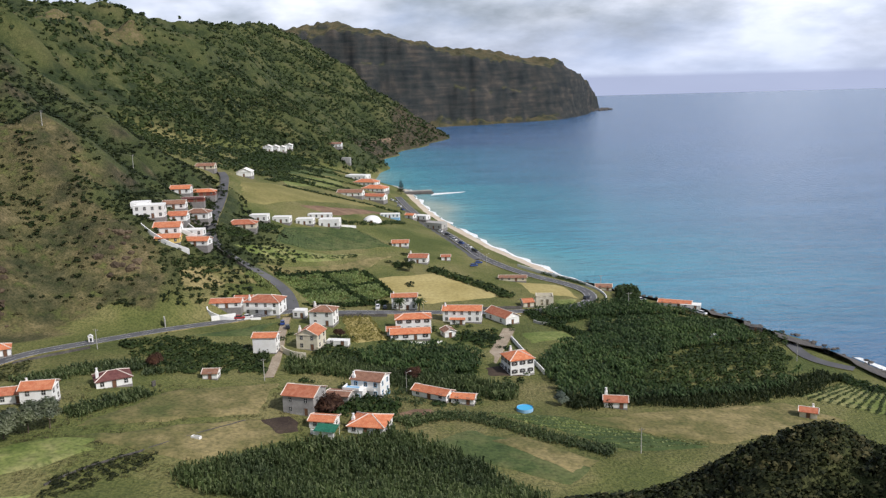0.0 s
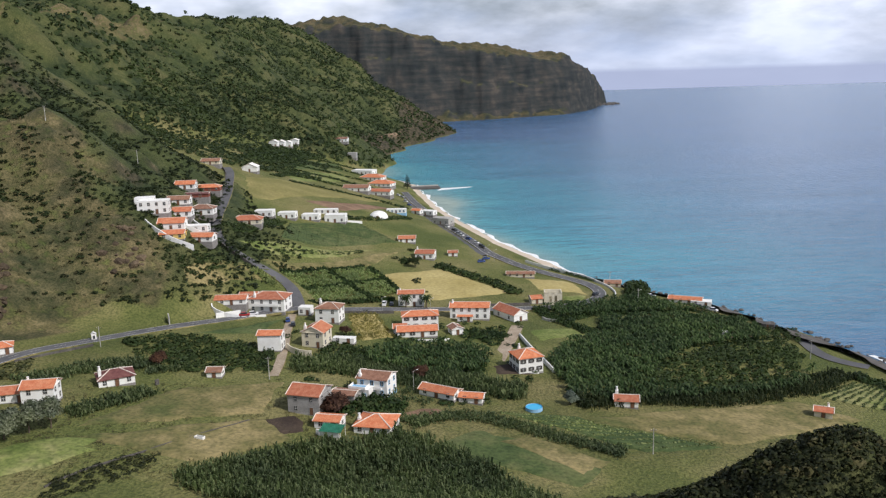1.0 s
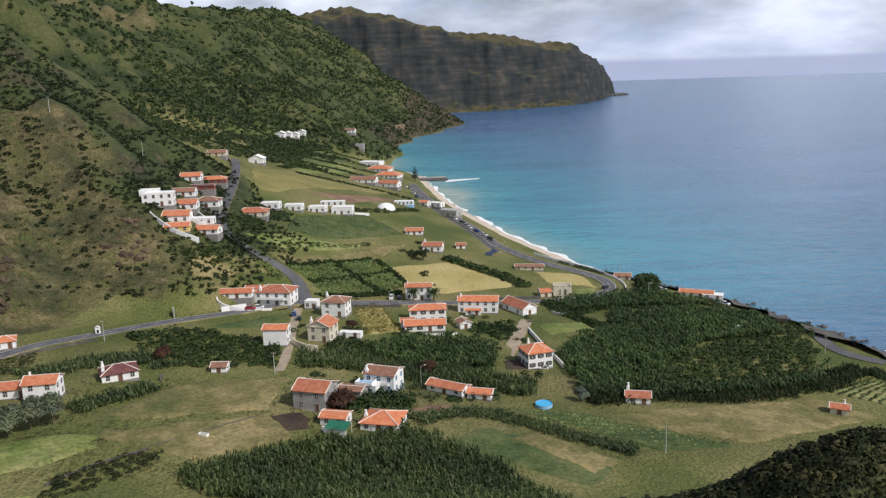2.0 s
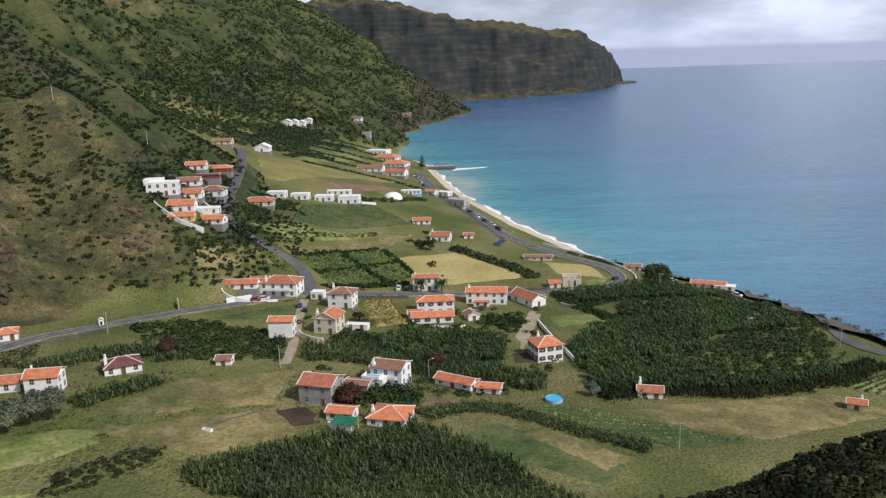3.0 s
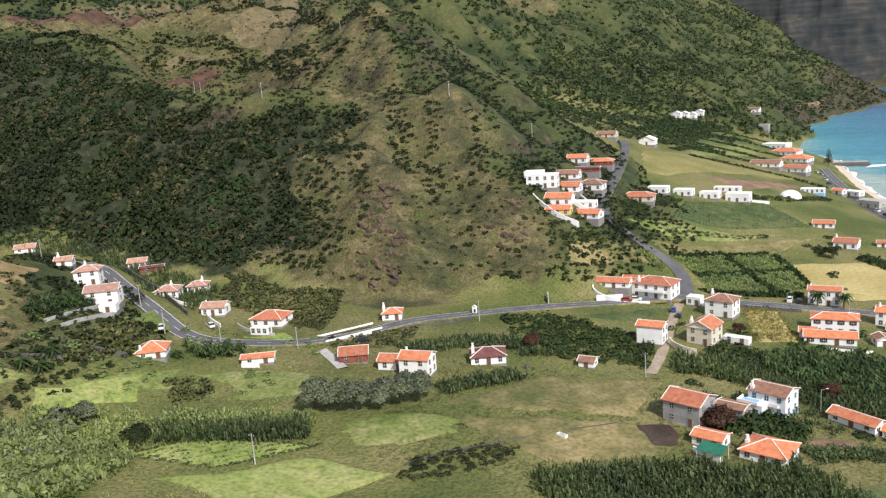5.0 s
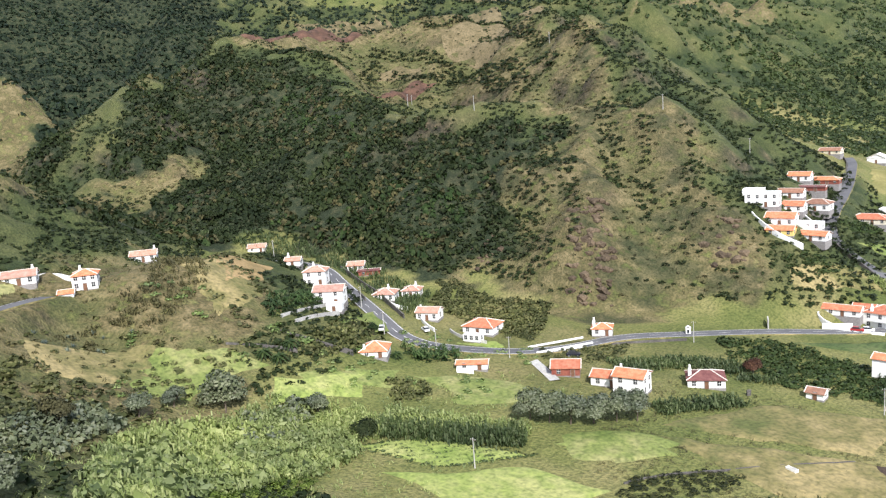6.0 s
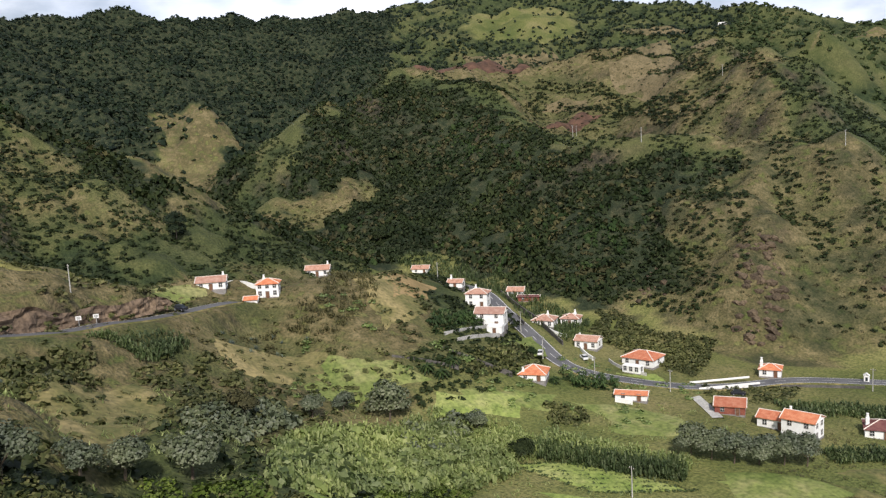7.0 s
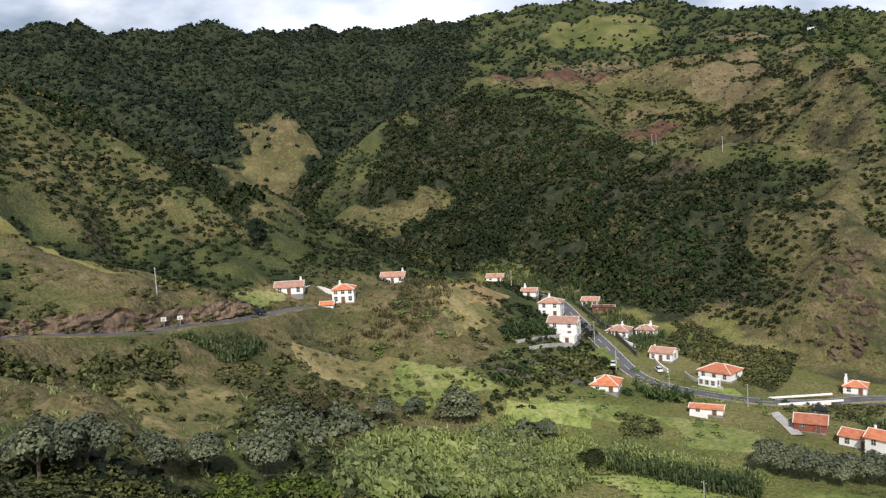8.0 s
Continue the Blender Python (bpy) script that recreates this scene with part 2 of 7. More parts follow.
white = surface("whitewash", (0.84, 0.84, 0.82), (0.77, 0.76, 0.73), 0.5, 4.0, 0.85, 0.15, wear=0.06)
cream = surface("cream_render", (0.68, 0.63, 0.50), (0.58, 0.53, 0.41), 0.5, 4.0, 0.85, 0.2, wear=0.08)
yellow_wall = surface("yellow_render", (0.75, 0.55, 0.18), (0.68, 0.50, 0.18), 0.5, 4.0, wear=0.06)
block_grey = surface("cement_block", (0.30, 0.29, 0.28), (0.38, 0.37, 0.36), 0.6, 3.0, 0.95, 0.4, wear=0.12)
brick_red = surface("dark_red_wall", (0.20, 0.06, 0.045), (0.26, 0.09, 0.06), 0.6, 3.0)
sky_paint = surface("light_blue_paint", (0.25, 0.46, 0.68), (0.30, 0.52, 0.72), 0.5, 3.0, 0.6, 0.1, wear=0.05)
tile_orange = roof_mat("orange_tile", (0.52, 0.165, 0.080), (0.62, 0.26, 0.14))
tile_pale = roof_mat("weathered_pink_tile", (0.38, 0.20, 0.145), (0.50, 0.31, 0.24))
tile_rust = roof_mat("rust_tile", (0.42, 0.13, 0.07), (0.52, 0.22, 0.13))
tile_brown = roof_mat("brown_tile", (0.24, 0.12, 0.08), (0.34, 0.19, 0.13))
tile_maroon = roof_mat("maroon_tile", (0.13, 0.05, 0.05), (0.20, 0.09, 0.08))
ridge_pale = surface("mortared_ridge", (0.70, 0.60, 0.52), (0.76, 0.70, 0.63), 1.0, 4.0)
glass_dark, _t, _b = nodes_of("window_glass", 0.08)
_b.inputs["Base Color"].default_value = (0.025, 0.03, 0.035, 1)
_b.inputs["Specular IOR Level"].default_value = 0.5
shutter_dark = surface("dark_shutter", (0.035, 0.035, 0.035), (0.05, 0.045, 0.04), 2.0, 6.0, 0.6)
stone_trim = surface("stone_trim", (0.20, 0.19, 0.18), (0.28, 0.26, 0.25), 2.0, 6.0)
wood_door = surface("wooden_door", (0.14, 0.07, 0.04), (0.19, 0.10, 0.06), 2.0, 8.0, 0.6)
asphalt = surface("asphalt", (0.095, 0.095, 0.102), (0.13, 0.13, 0.135), 0.12, 2.0, 0.85, 0.2, wear=0.12)
road_line = surface("road_paint", (0.62, 0.62, 0.60), (0.5, 0.5, 0.48), 0.8, 3.0)
earth_track = surface("earth_track", (0.30, 0.24, 0.17), (0.40, 0.33, 0.25), 0.25, 2.0)
concrete = surface("concrete", (0.36, 0.35, 0.33), (0.46, 0.45, 0.42), 0.3, 2.0)
dark_stone = surface("basalt_wall", (0.075, 0.070, 0.066), (0.13, 0.12, 0.11), 0.5, 2.0, 0.95, 0.8)
rock = surface("cut_rock", (0.11, 0.08, 0.058), (0.24, 0.17, 0.11), 0.12, 0.9, 0.95, 1.0, wear=0.35, distance=0.6)
sand = surface("pale_sand", (0.52, 0.43, 0.33), (0.60, 0.52, 0.42), 0.08, 1.5, 0.95, 0.2, wear=0.08)
foam = surface("sea_foam", (0.80, 0.82, 0.83), (0.88, 0.90, 0.90), 0.3, 2.0, 0.7)
soil = surface("bare_soil", (0.16, 0.10, 0.065), (0.26, 0.17, 0.11), 0.15, 1.5, 0.95, 0.7)
red_soil = surface("red_earth", (0.060, 0.036, 0.026), (0.120, 0.066, 0.044), 0.15, 1.5, 0.95, 0.7)
dark_soil = surface("dark_soil", (0.045, 0.032, 0.025), (0.075, 0.055, 0.04), 0.15, 1.5, 0.95, 0.7)
hay = surface("mown_hay", (0.33, 0.27, 0.10), (0.42, 0.35, 0.15), 0.05, 0.7, 0.95, 0.6, wear=0.18)
def pasture_mat(name, green, tan, pale, rough=0.95):
    """Rough grass: green and dry patches, pale worn spots, and tufts."""
    m, t, b = nodes_of(name, rough)
    big = mix(t, noise_node(t, 0.03, 5.0), noise_node(t, 0.16, 5.0), 0.45)
    col = ramp(t, big, [(0.38, green), (0.50, tan), (0.60, pale)])
    f = noise_node(t, 0.9, 5.0)
    grain = ramp(t, f, [(0.32, (0.62, 0.66, 0.62)), (0.52, (1.0, 1.0, 1.0)), (0.70, (1.25, 1.22, 1.15))])
    t.links.new(mix(t, col, grain, 1.0, "MULTIPLY"), b.inputs["Base Color"])
    bump(t, b, f, 0.9, 0.3)
    return m


meadow = pasture_mat("dry_meadow", (0.092, 0.105, 0.034), (0.168, 0.150, 0.060), (0.275, 0.225, 0.105))
stubble = surface("yellow_green_field", (0.165, 0.155, 0.050), (0.245, 0.215, 0.082), 0.045, 0.8, 0.95, 0.8, wear=0.22)
fallow = pasture_mat("fallow_terrace", (0.085, 0.078, 0.038), (0.128, 0.104, 0.054), (0.175, 0.140, 0.078))
pasture = pasture_mat("green_pasture", (0.110, 0.150, 0.036), (0.170, 0.200, 0.060), (0.255, 0.250, 0.105))
# lush green, raised in colour for sunlight on the valley floor
lush_lit = pasture_mat("lush_sunlit_pasture", (0.150, 0.210, 0.045), (0.225, 0.270, 0.075), (0.310, 0.320, 0.120))
deep_green = pasture_mat("dark_green_field", (0.046, 0.074, 0.024), (0.074, 0.104, 0.034), (0.120, 0.135, 0.052))
ochre_bank = surface("ochre_earth", (0.20, 0.15, 0.065), (0.34, 0.24, 0.115), 0.12, 1.2, 0.95, 0.8, wear=0.3)
bark = surface("bark", (0.09, 0.07, 0.05), (0.15, 0.12, 0.09), 1.5, 8.0)
leaf_shrub = leaves("shrub_leaves", (0.017, 0.029, 0.010), (0.028, 0.043, 0.015), (0.056, 0.072, 0.029), 0.03)
leaf_dry = leaves("dry_shrub_leaves", (0.060, 0.060, 0.027), (0.095, 0.092, 0.041), (0.140, 0.130, 0.064), 0.03)
# dark blue green wood leaves; cloud shade and distance haze are in this colour
leaf_far_shaded = leaves("shaded_far_wood_leaves", (0.012, 0.023, 0.014), (0.021, 0.036, 0.020), (0.038, 0.056, 0.028), 0.012)
leaf_bay = leaves("bay_scrub_leaves", (0.032, 0.052, 0.020), (0.050, 0.076, 0.028), (0.080, 0.108, 0.042), 0.012)
leaf_heath = leaves("heath_leaves", (0.018, 0.026, 0.010), (0.036, 0.046, 0.017), (0.080, 0.084, 0.036), 0.25)
leaf_cane = leaves("cane_leaves", (0.040, 0.066, 0.024), (0.085, 0.122, 0.046), (0.180, 0.220, 0.110), 0.06, thin=0.4)
leaf_plot = leaves("young_banana_leaves", (0.09, 0.14, 0.045), (0.19, 0.27, 0.085), (0.36, 0.43, 0.20), 0.06, thin=0.4)
# brighter copy of the shrub leaves, with the sun on spur and valley in it
leaf_slope_lit = leaves("sunlit_slope_leaves", (0.045, 0.058, 0.020), (0.100, 0.112, 0.042), (0.20, 0.20, 0.095), 0.05)
# pale cane, its colour lifted further to carry the valley sunlight
leaf_pale = leaves("pale_cane_leaves", (0.15, 0.20, 0.065), (0.26, 0.32, 0.12), (0.40, 0.45, 0.21), 0.06, thin=0.4)
leaf_grey = leaves("silver_leaves", (0.095, 0.118, 0.065), (0.155, 0.185, 0.110), (0.27, 0.295, 0.215), 0.1)
leaf_banana = leaves("banana_leaves", (0.024, 0.052, 0.016), (0.050, 0.094, 0.028), (0.115, 0.165, 0.066), 0.05, thin=0.4)
leaf_hedge = leaves("hedge_leaves", (0.020, 0.040, 0.013), (0.036, 0.065, 0.020), (0.066, 0.100, 0.034), 0.08)
leaf_thicket = leaves("thicket_leaves", (0.026, 0.046, 0.015), (0.044, 0.072, 0.023), (0.082, 0.114, 0.043), 0.06)
leaf_corn = leaves("maize_leaves", (0.16, 0.15, 0.04), (0.26, 0.24, 0.07), (0.34, 0.32, 0.12), 0.2, thin=0.4)
leaf_fresh = leaves("fresh_leaves", (0.08, 0.13, 0.02), (0.14, 0.20, 0.035), (0.24, 0.30, 0.08), 0.1, thin=0.4)
leaf_agave = leaves("agave_leaves", (0.10, 0.14, 0.11), (0.17, 0.21, 0.17), (0.25, 0.29, 0.24), 0.1)
leaf_red = leaves("red_brown_leaves", (0.05, 0.025, 0.02), (0.09, 0.045, 0.03), (0.14, 0.08, 0.05), 0.1)


# ---- ground sheet ----
def inside(poly, x, y):
    """Which points lie in the polygon."""
    res = np.zeros(np.shape(x), bool)
    for (ax, ay), (bx, by) in zip(poly, poly[1:] + poly[:1]):
        cross = (ay > y) != (by > y)
        res ^= cross & (x < (bx - ax) * (y - ay) / (by - ay + 1e-12) + ax)
    return res


# ---- the lines of the roads ----
def along(points, step):
    """Points every step metres along a line, smoothed, with the way sideways."""
    p = np.array(points, float)
    d = np.concatenate([[0], np.cumsum(np.hypot(*np.diff(p, axis=0).T))])
    s = np.linspace(0, d[-1], max(3, int(d[-1] / step) + 1))
    q = np.stack([np.interp(s, d, p[:, 0]), np.interp(s, d, p[:, 1])], -1)
    k = max(1, int(7 / step))
    for _ in range(2):
        pad = np.concatenate([np.repeat(q[:1], k, 0), q, np.repeat(q[-1:], k, 0)])
        q = np.stack([np.convolve(pad[:, c_], np.ones(2 * k + 1) / (2 * k + 1), "valid") for c_ in (0, 1)], -1)
    g = np.gradient(q, axis=0)
    g /= np.hypot(*g.T)[:, None] + 1e-9
    return q, np.stack([-g[:, 1], g[:, 0]], -1)


def level(q, width, smooth_by=14):
    """A grade for a road along q: the land's height, evened out along and across."""
    z = np.maximum(height(q[:, 0], q[:, 1]), 0)
    k = smooth_by
    pad = np.concatenate([np.repeat(z[:1], k), z, np.repeat(z[-1:], k)])
    zs = np.convolve(pad, np.ones(2 * k + 1) / (2 * k + 1), "valid")
    return zs


main = [(-275.5, 205.8), (-270.0, 218.9), (-259.7, 224.9), (-229.2, 211.6), (-205.6, 200.9), (-186.4, 192.8), (-176.5, 194.6), (-166.8, 200.9), (-156.5, 208.6), (-146.4, 220.0), (-140.2, 237.2), (-141.0, 239.4), (-135.2, 249.0), (-123.4, 260.1), (-114.0, 270.5), (-102.1, 282.7), (-85.1, 297.3), (-71.0, 313.4), (-58.3, 320.0)]
main2 = [(-71.0, 313.4), (-53.6, 320.2), (-35.3, 325.8), (-6.6, 332.1), (20.8, 337.9), (39.0, 344.1), (55.4, 351.5), (66.3, 361.6), (72.4, 375.1), (71.6, 390.9), (63.8, 405.5), (50.7, 420.1), (36.7, 436.9), (22.1, 462.2), (6.3, 524.8), (-9.5, 575.9), (-27.4, 663.7), (-42.1, 745.6)]
side = [(-61.6, 318.9), (-67.5, 338.4), (-77.7, 347.7), (-90.4, 350.3), (-102.8, 355.9), (-107.7, 364.4), (-114.2, 399.4), (-123.2, 451.2), (-141.8, 528.1), (-149.6, 546.9)]
upper = [(-181.6, 10.6), (-197.3, 24.0), (-201.3, 38.3), (-211.2, 56.0), (-220.2, 73.4), (-233.7, 91.6), (-244.8, 111.2)]
track = [(-55.1, 232.1), (-55.7, 248.7), (-58.0, 266.9), (-61.2, 288.8), (-63.4, 312.0)]
drive = [(27.4, 313.7), (24.3, 299.5), (20.3, 282.1), (15.5, 262.1)]
shore_road = [(142.1, 324.6), (141.7, 310.0), (139.8, 293.1), (144.7, 282.7), (154.1, 276.4)]
lane = [(-149.7, 209.5), (-139.0, 202.0), (-129.6, 194.6)]


def graded(x, y, z):
    """The land cut and filled along the roads."""
    z = z.copy()
    for line_, half in ((main, 4.0), (main2, 4.0), (side, 3.2), (upper, 3.6), (shore_road, 3.2)):
        q, n = along(line_, 2.0)
        g = level(q, 1)
        near = (x > q[:, 0].min() - 16) & (x < q[:, 0].max() + 16) & (y > q[:, 1].min() - 16) & (y < q[:, 1].max() + 16)
        px_, py_ = x[near], y[near]
        d = np.full(px_.shape, 1e9)
        h = np.zeros(px_.shape)
        for k in range(len(q)):
            r = np.hypot(px_ - q[k, 0], py_ - q[k, 1])
            hit = r < d
            d[hit], h[hit] = r[hit], g[k]
        f = 1 - smooth(d, half, half + 7.0)
        z[near] = z[near] * (1 - f) + (h - 0.05) * f
    return z


DRY = [
    [(-279, 463), (-184, 375), (-147, 351), (-119, 324), (-111, 293), (-158, 257), (-194, 254), (-217, 261), (-244, 318), (-223, 353)],
    [(-515, 374), (-776, 752), (-354, 520), (-261, 453), (-213, 370), (-245, 359), (-372, 454), (-379, 384), (-424, 404), (-488, 384)],
    [(-861, 313), (-845, 349), (-597, 281), (-562, 245), (-355, 133), (-360, 122)],
    [(-183, 16), (-190, 44), (-182, 62), (-126, 42), (-109, 8)],
    [(-256, 25), (-233, 56), (-310, 178), (-236, 153), (-207, 145), (-195, 93), (-215, 79), (-215, 51), (-225, 34)],
    [(-434, 215), (-436, 286), (-412, 274), (-329, 173)],
    [(-369, 698), (-472, 1074), (-378, 1165), (-356, 1194), (-341, 964), (-352, 799)],
]
NOSE = [[(-279, 463), (-184, 375), (-147, 351), (-119, 324), (-111, 293), (-158, 257), (-194, 254), (-217, 261), (-244, 318), (-223, 353)]]
CONE = [[(-865, 314), (-849, 351), (-601, 285), (-561, 245), (-351, 132), (-359, 120)]]
SPUR = [[(-290, 29), (-259, 62), (-314, 181), (-266, 199), (-210, 174), (-183, 139), (-151, 84), (-116, 33), (-103, 8)]]
RIDGE = [[(-480, -10), (-480, 110), (-400, 195), (-325, 130), (-300, 60), (-330, -10)]]
CLEAR = CONE + [[(-961, 824), (-918, 894), (-849, 923), (-767, 854), (-780, 796), (-839, 765), (-904, 764)], [(-432, 229), (-428, 249), (-434, 285), (-414, 275), (-397, 230), (-374, 197)]]
WOOD = [
    [(-507, 299), (-499, 361), (-427, 382), (-280, 333), (-212, 354), (-222, 307), (-205, 274), (-222, 255), (-326, 251), (-335, 193), (-327, 153), (-456, 246)],
    [(-1085, 132), (-1038, 212), (-1033, 619), (-509, 374), (-696, 376), (-324, 112), (-377, 95), (-415, 49)],
]


def covered(polys, x, y):
    jx = x + (vnoise(x / 14, y / 14, 21) - 0.5) * 22
    jy = y + (vnoise(x / 14, y / 14, 22) - 0.5) * 22
    res = np.zeros(np.shape(x), bool)
    for poly in polys:
        res |= inside(poly, jx, jy)
    return res


def wooded(x, y):
    """Laurel and cedar woods: the marked stands, and all the inland heights but the clearings."""
    inland = (np.hypot(x, y) > 600) & (y < -0.70 * x + 60 * (vnoise(x / 80, y / 80, 26) - 0.5)) & (x < -480)
    return (covered(WOOD, x, y) | inland) & ~covered(CLEAR, x, y)


def steps(parts):
    out = []
    for a, b, d in parts:
        out += list(np.arange(a, b - 1e-6, d))
    return np.array(out + [parts[-1][1]])


gx = steps([(-1900, -1240, 20), (-1240, -900, 9), (-900, -420, 8), (-420, 220, 3.2), (220, 600, 8), (600, 1100, 40)])
gy = steps([(-400, -60, 12), (-60, 460, 3.0), (460, 900, 6), (900, 1600, 9), (1600, 1900, 12), (1900, 2330, 7), (2330, 3200, 16)])
X, Y = np.meshgrid(gx, gy)
Z = graded(X, Y, height(X, Y))
me = bpy.data.meshes.new("ground")
nx, ny = len(gx), len(gy)
idx = np.arange(nx * ny).reshape(ny, nx)
quads = np.stack([idx[:-1, :-1], idx[:-1, 1:], idx[1:, 1:], idx[1:, :-1]], -1).reshape(-1, 4)
me.from_pydata(np.stack([X, Y, Z], -1).reshape(-1, 3), [], quads.tolist())
me.polygons.foreach_set("use_smooth", np.ones(len(quads), bool))
slope = np.hypot(*np.gradient(Z, gy, gx))
hollow = sum(height(X + ox, Y + oy) for ox, oy in ((22, 0), (-22, 0), (0, 22), (0, -22))) / 4 - height(X, Y)
gully_weight = smooth(hollow, -2.5, 3.0)          # 0 on ribs, 1 in gullies, where growth is thickest and darker scrub colour gains
speckle = vnoise(X / 9, Y / 9, 36) * 0.6 + vnoise(X / 4, Y / 4, 37) * 0.4
dry = np.maximum(covered(DRY, X, Y) * (1.0 - 0.4 * gully_weight), covered(SPUR, X, Y) * (0.45 + 0.55 * smooth(speckle, 0.3, 0.6))) + (0.25 + 0.3 * (Y < 250)) * (1 - gully_weight) * smooth(vnoise(X / 70, Y / 70, 31), 0.45, 0.7)
dry = np.maximum(dry, covered(CONE, X, Y) * smooth(speckle, 0.25, 0.45))
dry = np.maximum(dry, covered(RIDGE, X, Y) * (0.25 + 0.6 * smooth(speckle, 0.35, 0.6)))
hilly = smooth(Z - floor_height(X, Y), 4, 14)
nose = covered(NOSE, X, Y)
dry = np.maximum(dry, 0.85 * nose)
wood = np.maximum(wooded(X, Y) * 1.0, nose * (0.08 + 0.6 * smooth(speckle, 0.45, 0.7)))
scrub = hilly * (1 - np.clip(dry, 0, 1)) * (0.72 + 0.28 * gully_weight) * (1 - 0.8 * covered(CLEAR, X, Y))
bare = 0.8 * smooth(slope, 1.0, 1.5) * (np.hypot(X, Y) < 700)
strand = (1 - smooth(coast_x(Y) - X, 14, 34)) * smooth(Y, 1150, 1180) * (1 - smooth(Y, 1700, 1760)) * (Z > 0.5)
bare = np.maximum(bare, 0.9 * strand)
cliff = smooth(Y, 1700, 1800) * smooth(slope, 0.5, 1.0)
upland = smooth(Y, 1700, 1800) * (1 - smooth(slope, 0.5, 1.0))
paint = np.stack([np.clip(dry, 0, 1), wood, np.clip(bare, 0, 1), cliff], -1).reshape(-1)
me.color_attributes.new("cover", "FLOAT_COLOR", "POINT").data.foreach_set("color", paint.astype(np.float32))
growth = np.stack([np.clip(scrub, 0, 1), np.clip(upland, 0, 1), 0 * X, 0 * X + 1], -1).reshape(-1)
me.color_attributes.new("growth", "FLOAT_COLOR", "POINT").data.foreach_set("color", growth.astype(np.float32))
gm, t, b = nodes_of("hill_ground", 0.95)
at_ = t.nodes.new("ShaderNodeAttribute")
at_.attribute_name = "cover"
parts_ = t.nodes.new("ShaderNodeSeparateColor")
t.links.new(at_.outputs["Color"], parts_.inputs[0])
n1, n2, n3 = noise_node(t, 0.03, 6.0), noise_node(t, 0.25, 5.0), noise_node(t, 1.2, 4.0)
green_ = ramp(t, n1, [(0.35, (0.088, 0.110, 0.030)), (0.50, (0.142, 0.152, 0.048)), (0.66, (0.215, 0.195, 0.082))])
dry_ = ramp(t, mix(t, n2, noise_node(t, 0.06, 4.0), 0.35), [(0.36, (0.058, 0.054, 0.025)), (0.50, (0.118, 0.100, 0.046)), (0.62, (0.190, 0.155, 0.080))])
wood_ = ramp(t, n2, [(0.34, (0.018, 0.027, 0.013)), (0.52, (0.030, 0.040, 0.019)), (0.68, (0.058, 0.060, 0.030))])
rock_ = ramp(t, n2, [(0.35, (0.032, 0.028, 0.021)), (0.55, (0.075, 0.060, 0.040)), (0.70, (0.140, 0.108, 0.068))])
def mottled(weight, fac, low, high):
    m = t.nodes.new("ShaderNodeMath")
    m.operation = "MULTIPLY"
    t.links.new(weight, m.inputs[0])
    t.links.new(ramp(t, fac, [(low, (0, 0, 0)), (high, (1, 1, 1))]), m.inputs[1])
    return m.outputs[0]


c = mix(t, green_, dry_, mottled(parts_.outputs[0], n2, 0.30, 0.46))
gr_ = t.nodes.new("ShaderNodeAttribute")
gr_.attribute_name = "growth"
grow_ = t.nodes.new("ShaderNodeSeparateColor")
t.links.new(gr_.outputs["Color"], grow_.inputs[0])
scrub_ = ramp(t, mix(t, n2, noise_node(t, 0.07, 5.0), 0.45), [(0.36, (0.016, 0.027, 0.011)), (0.50, (0.033, 0.048, 0.018)), (0.64, (0.066, 0.077, 0.030))])
c = mix(t, c, scrub_, grow_.outputs[0])
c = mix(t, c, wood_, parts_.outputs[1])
c = mix(t, c, rock_, parts_.outputs[2])
upland_ = ramp(t, mix(t, n2, n1, 0.6), [(0.36, (0.045, 0.050, 0.024)), (0.50, (0.090, 0.078, 0.042)), (0.64, (0.150, 0.118, 0.066))])
c = mix(t, c, upland_, grow_.outputs[1])
strata = mix(t, noise_node(t, 0.045, 7.0, (0.30, 0.30, 2.8)), noise_node(t, 0.03, 8.0, (1.0, 1.0, 0.8)), 0.55)
# rock strata, its colours lowered and blued for cloud shade and haze
shaded_cliff_ = ramp(t, strata, [(0.38, (0.020, 0.025, 0.029)), (0.47, (0.032, 0.037, 0.038)), (0.55, (0.047, 0.047, 0.046)), (0.63, (0.080, 0.070, 0.062))])
c = mix(t, c, shaded_cliff_, at_.outputs["Alpha"])
speck = ramp(t, n3, [(0.34, (0.60, 0.66, 0.6)), (0.6, (1.15, 1.12, 1.1))])
t.links.new(mix(t, c, speck, 1.0, "MULTIPLY"), b.inputs["Base Color"])
bump(t, b, mix(t, n3, n2, 0.5), 1.0, 1.6)
me.materials.append(gm)
ground = tagged(new("ground", me), "green and dry brown volcanic hillsides and valley floor", "ground", kind="structure")

# ---- sea ----
wx_ = steps([(-1500, -200, 60), (-200, 260, 6), (260, 900, 24), (900, 4800, 150)])
wy_ = steps([(-1500, 150, 60), (150, 1500, 9), (1500, 4800, 110)])
WX, WY = np.meshgrid(wx_, wy_)
wm = bpy.data.meshes.new("water")
nx, ny = len(wx_), len(wy_)
idx = np.arange(nx * ny).reshape(ny, nx)
quads = np.stack([idx[:-1, :-1], idx[:-1, 1:], idx[1:, 1:], idx[1:, :-1]], -1).reshape(-1, 4)
wm.from_pydata(np.stack([WX, WY, WX * 0], -1).reshape(-1, 3), [], quads.tolist())
off = WX - coast_x(WY) + (vnoise(WX / 60, WY / 60, 41) - 0.5) * 50
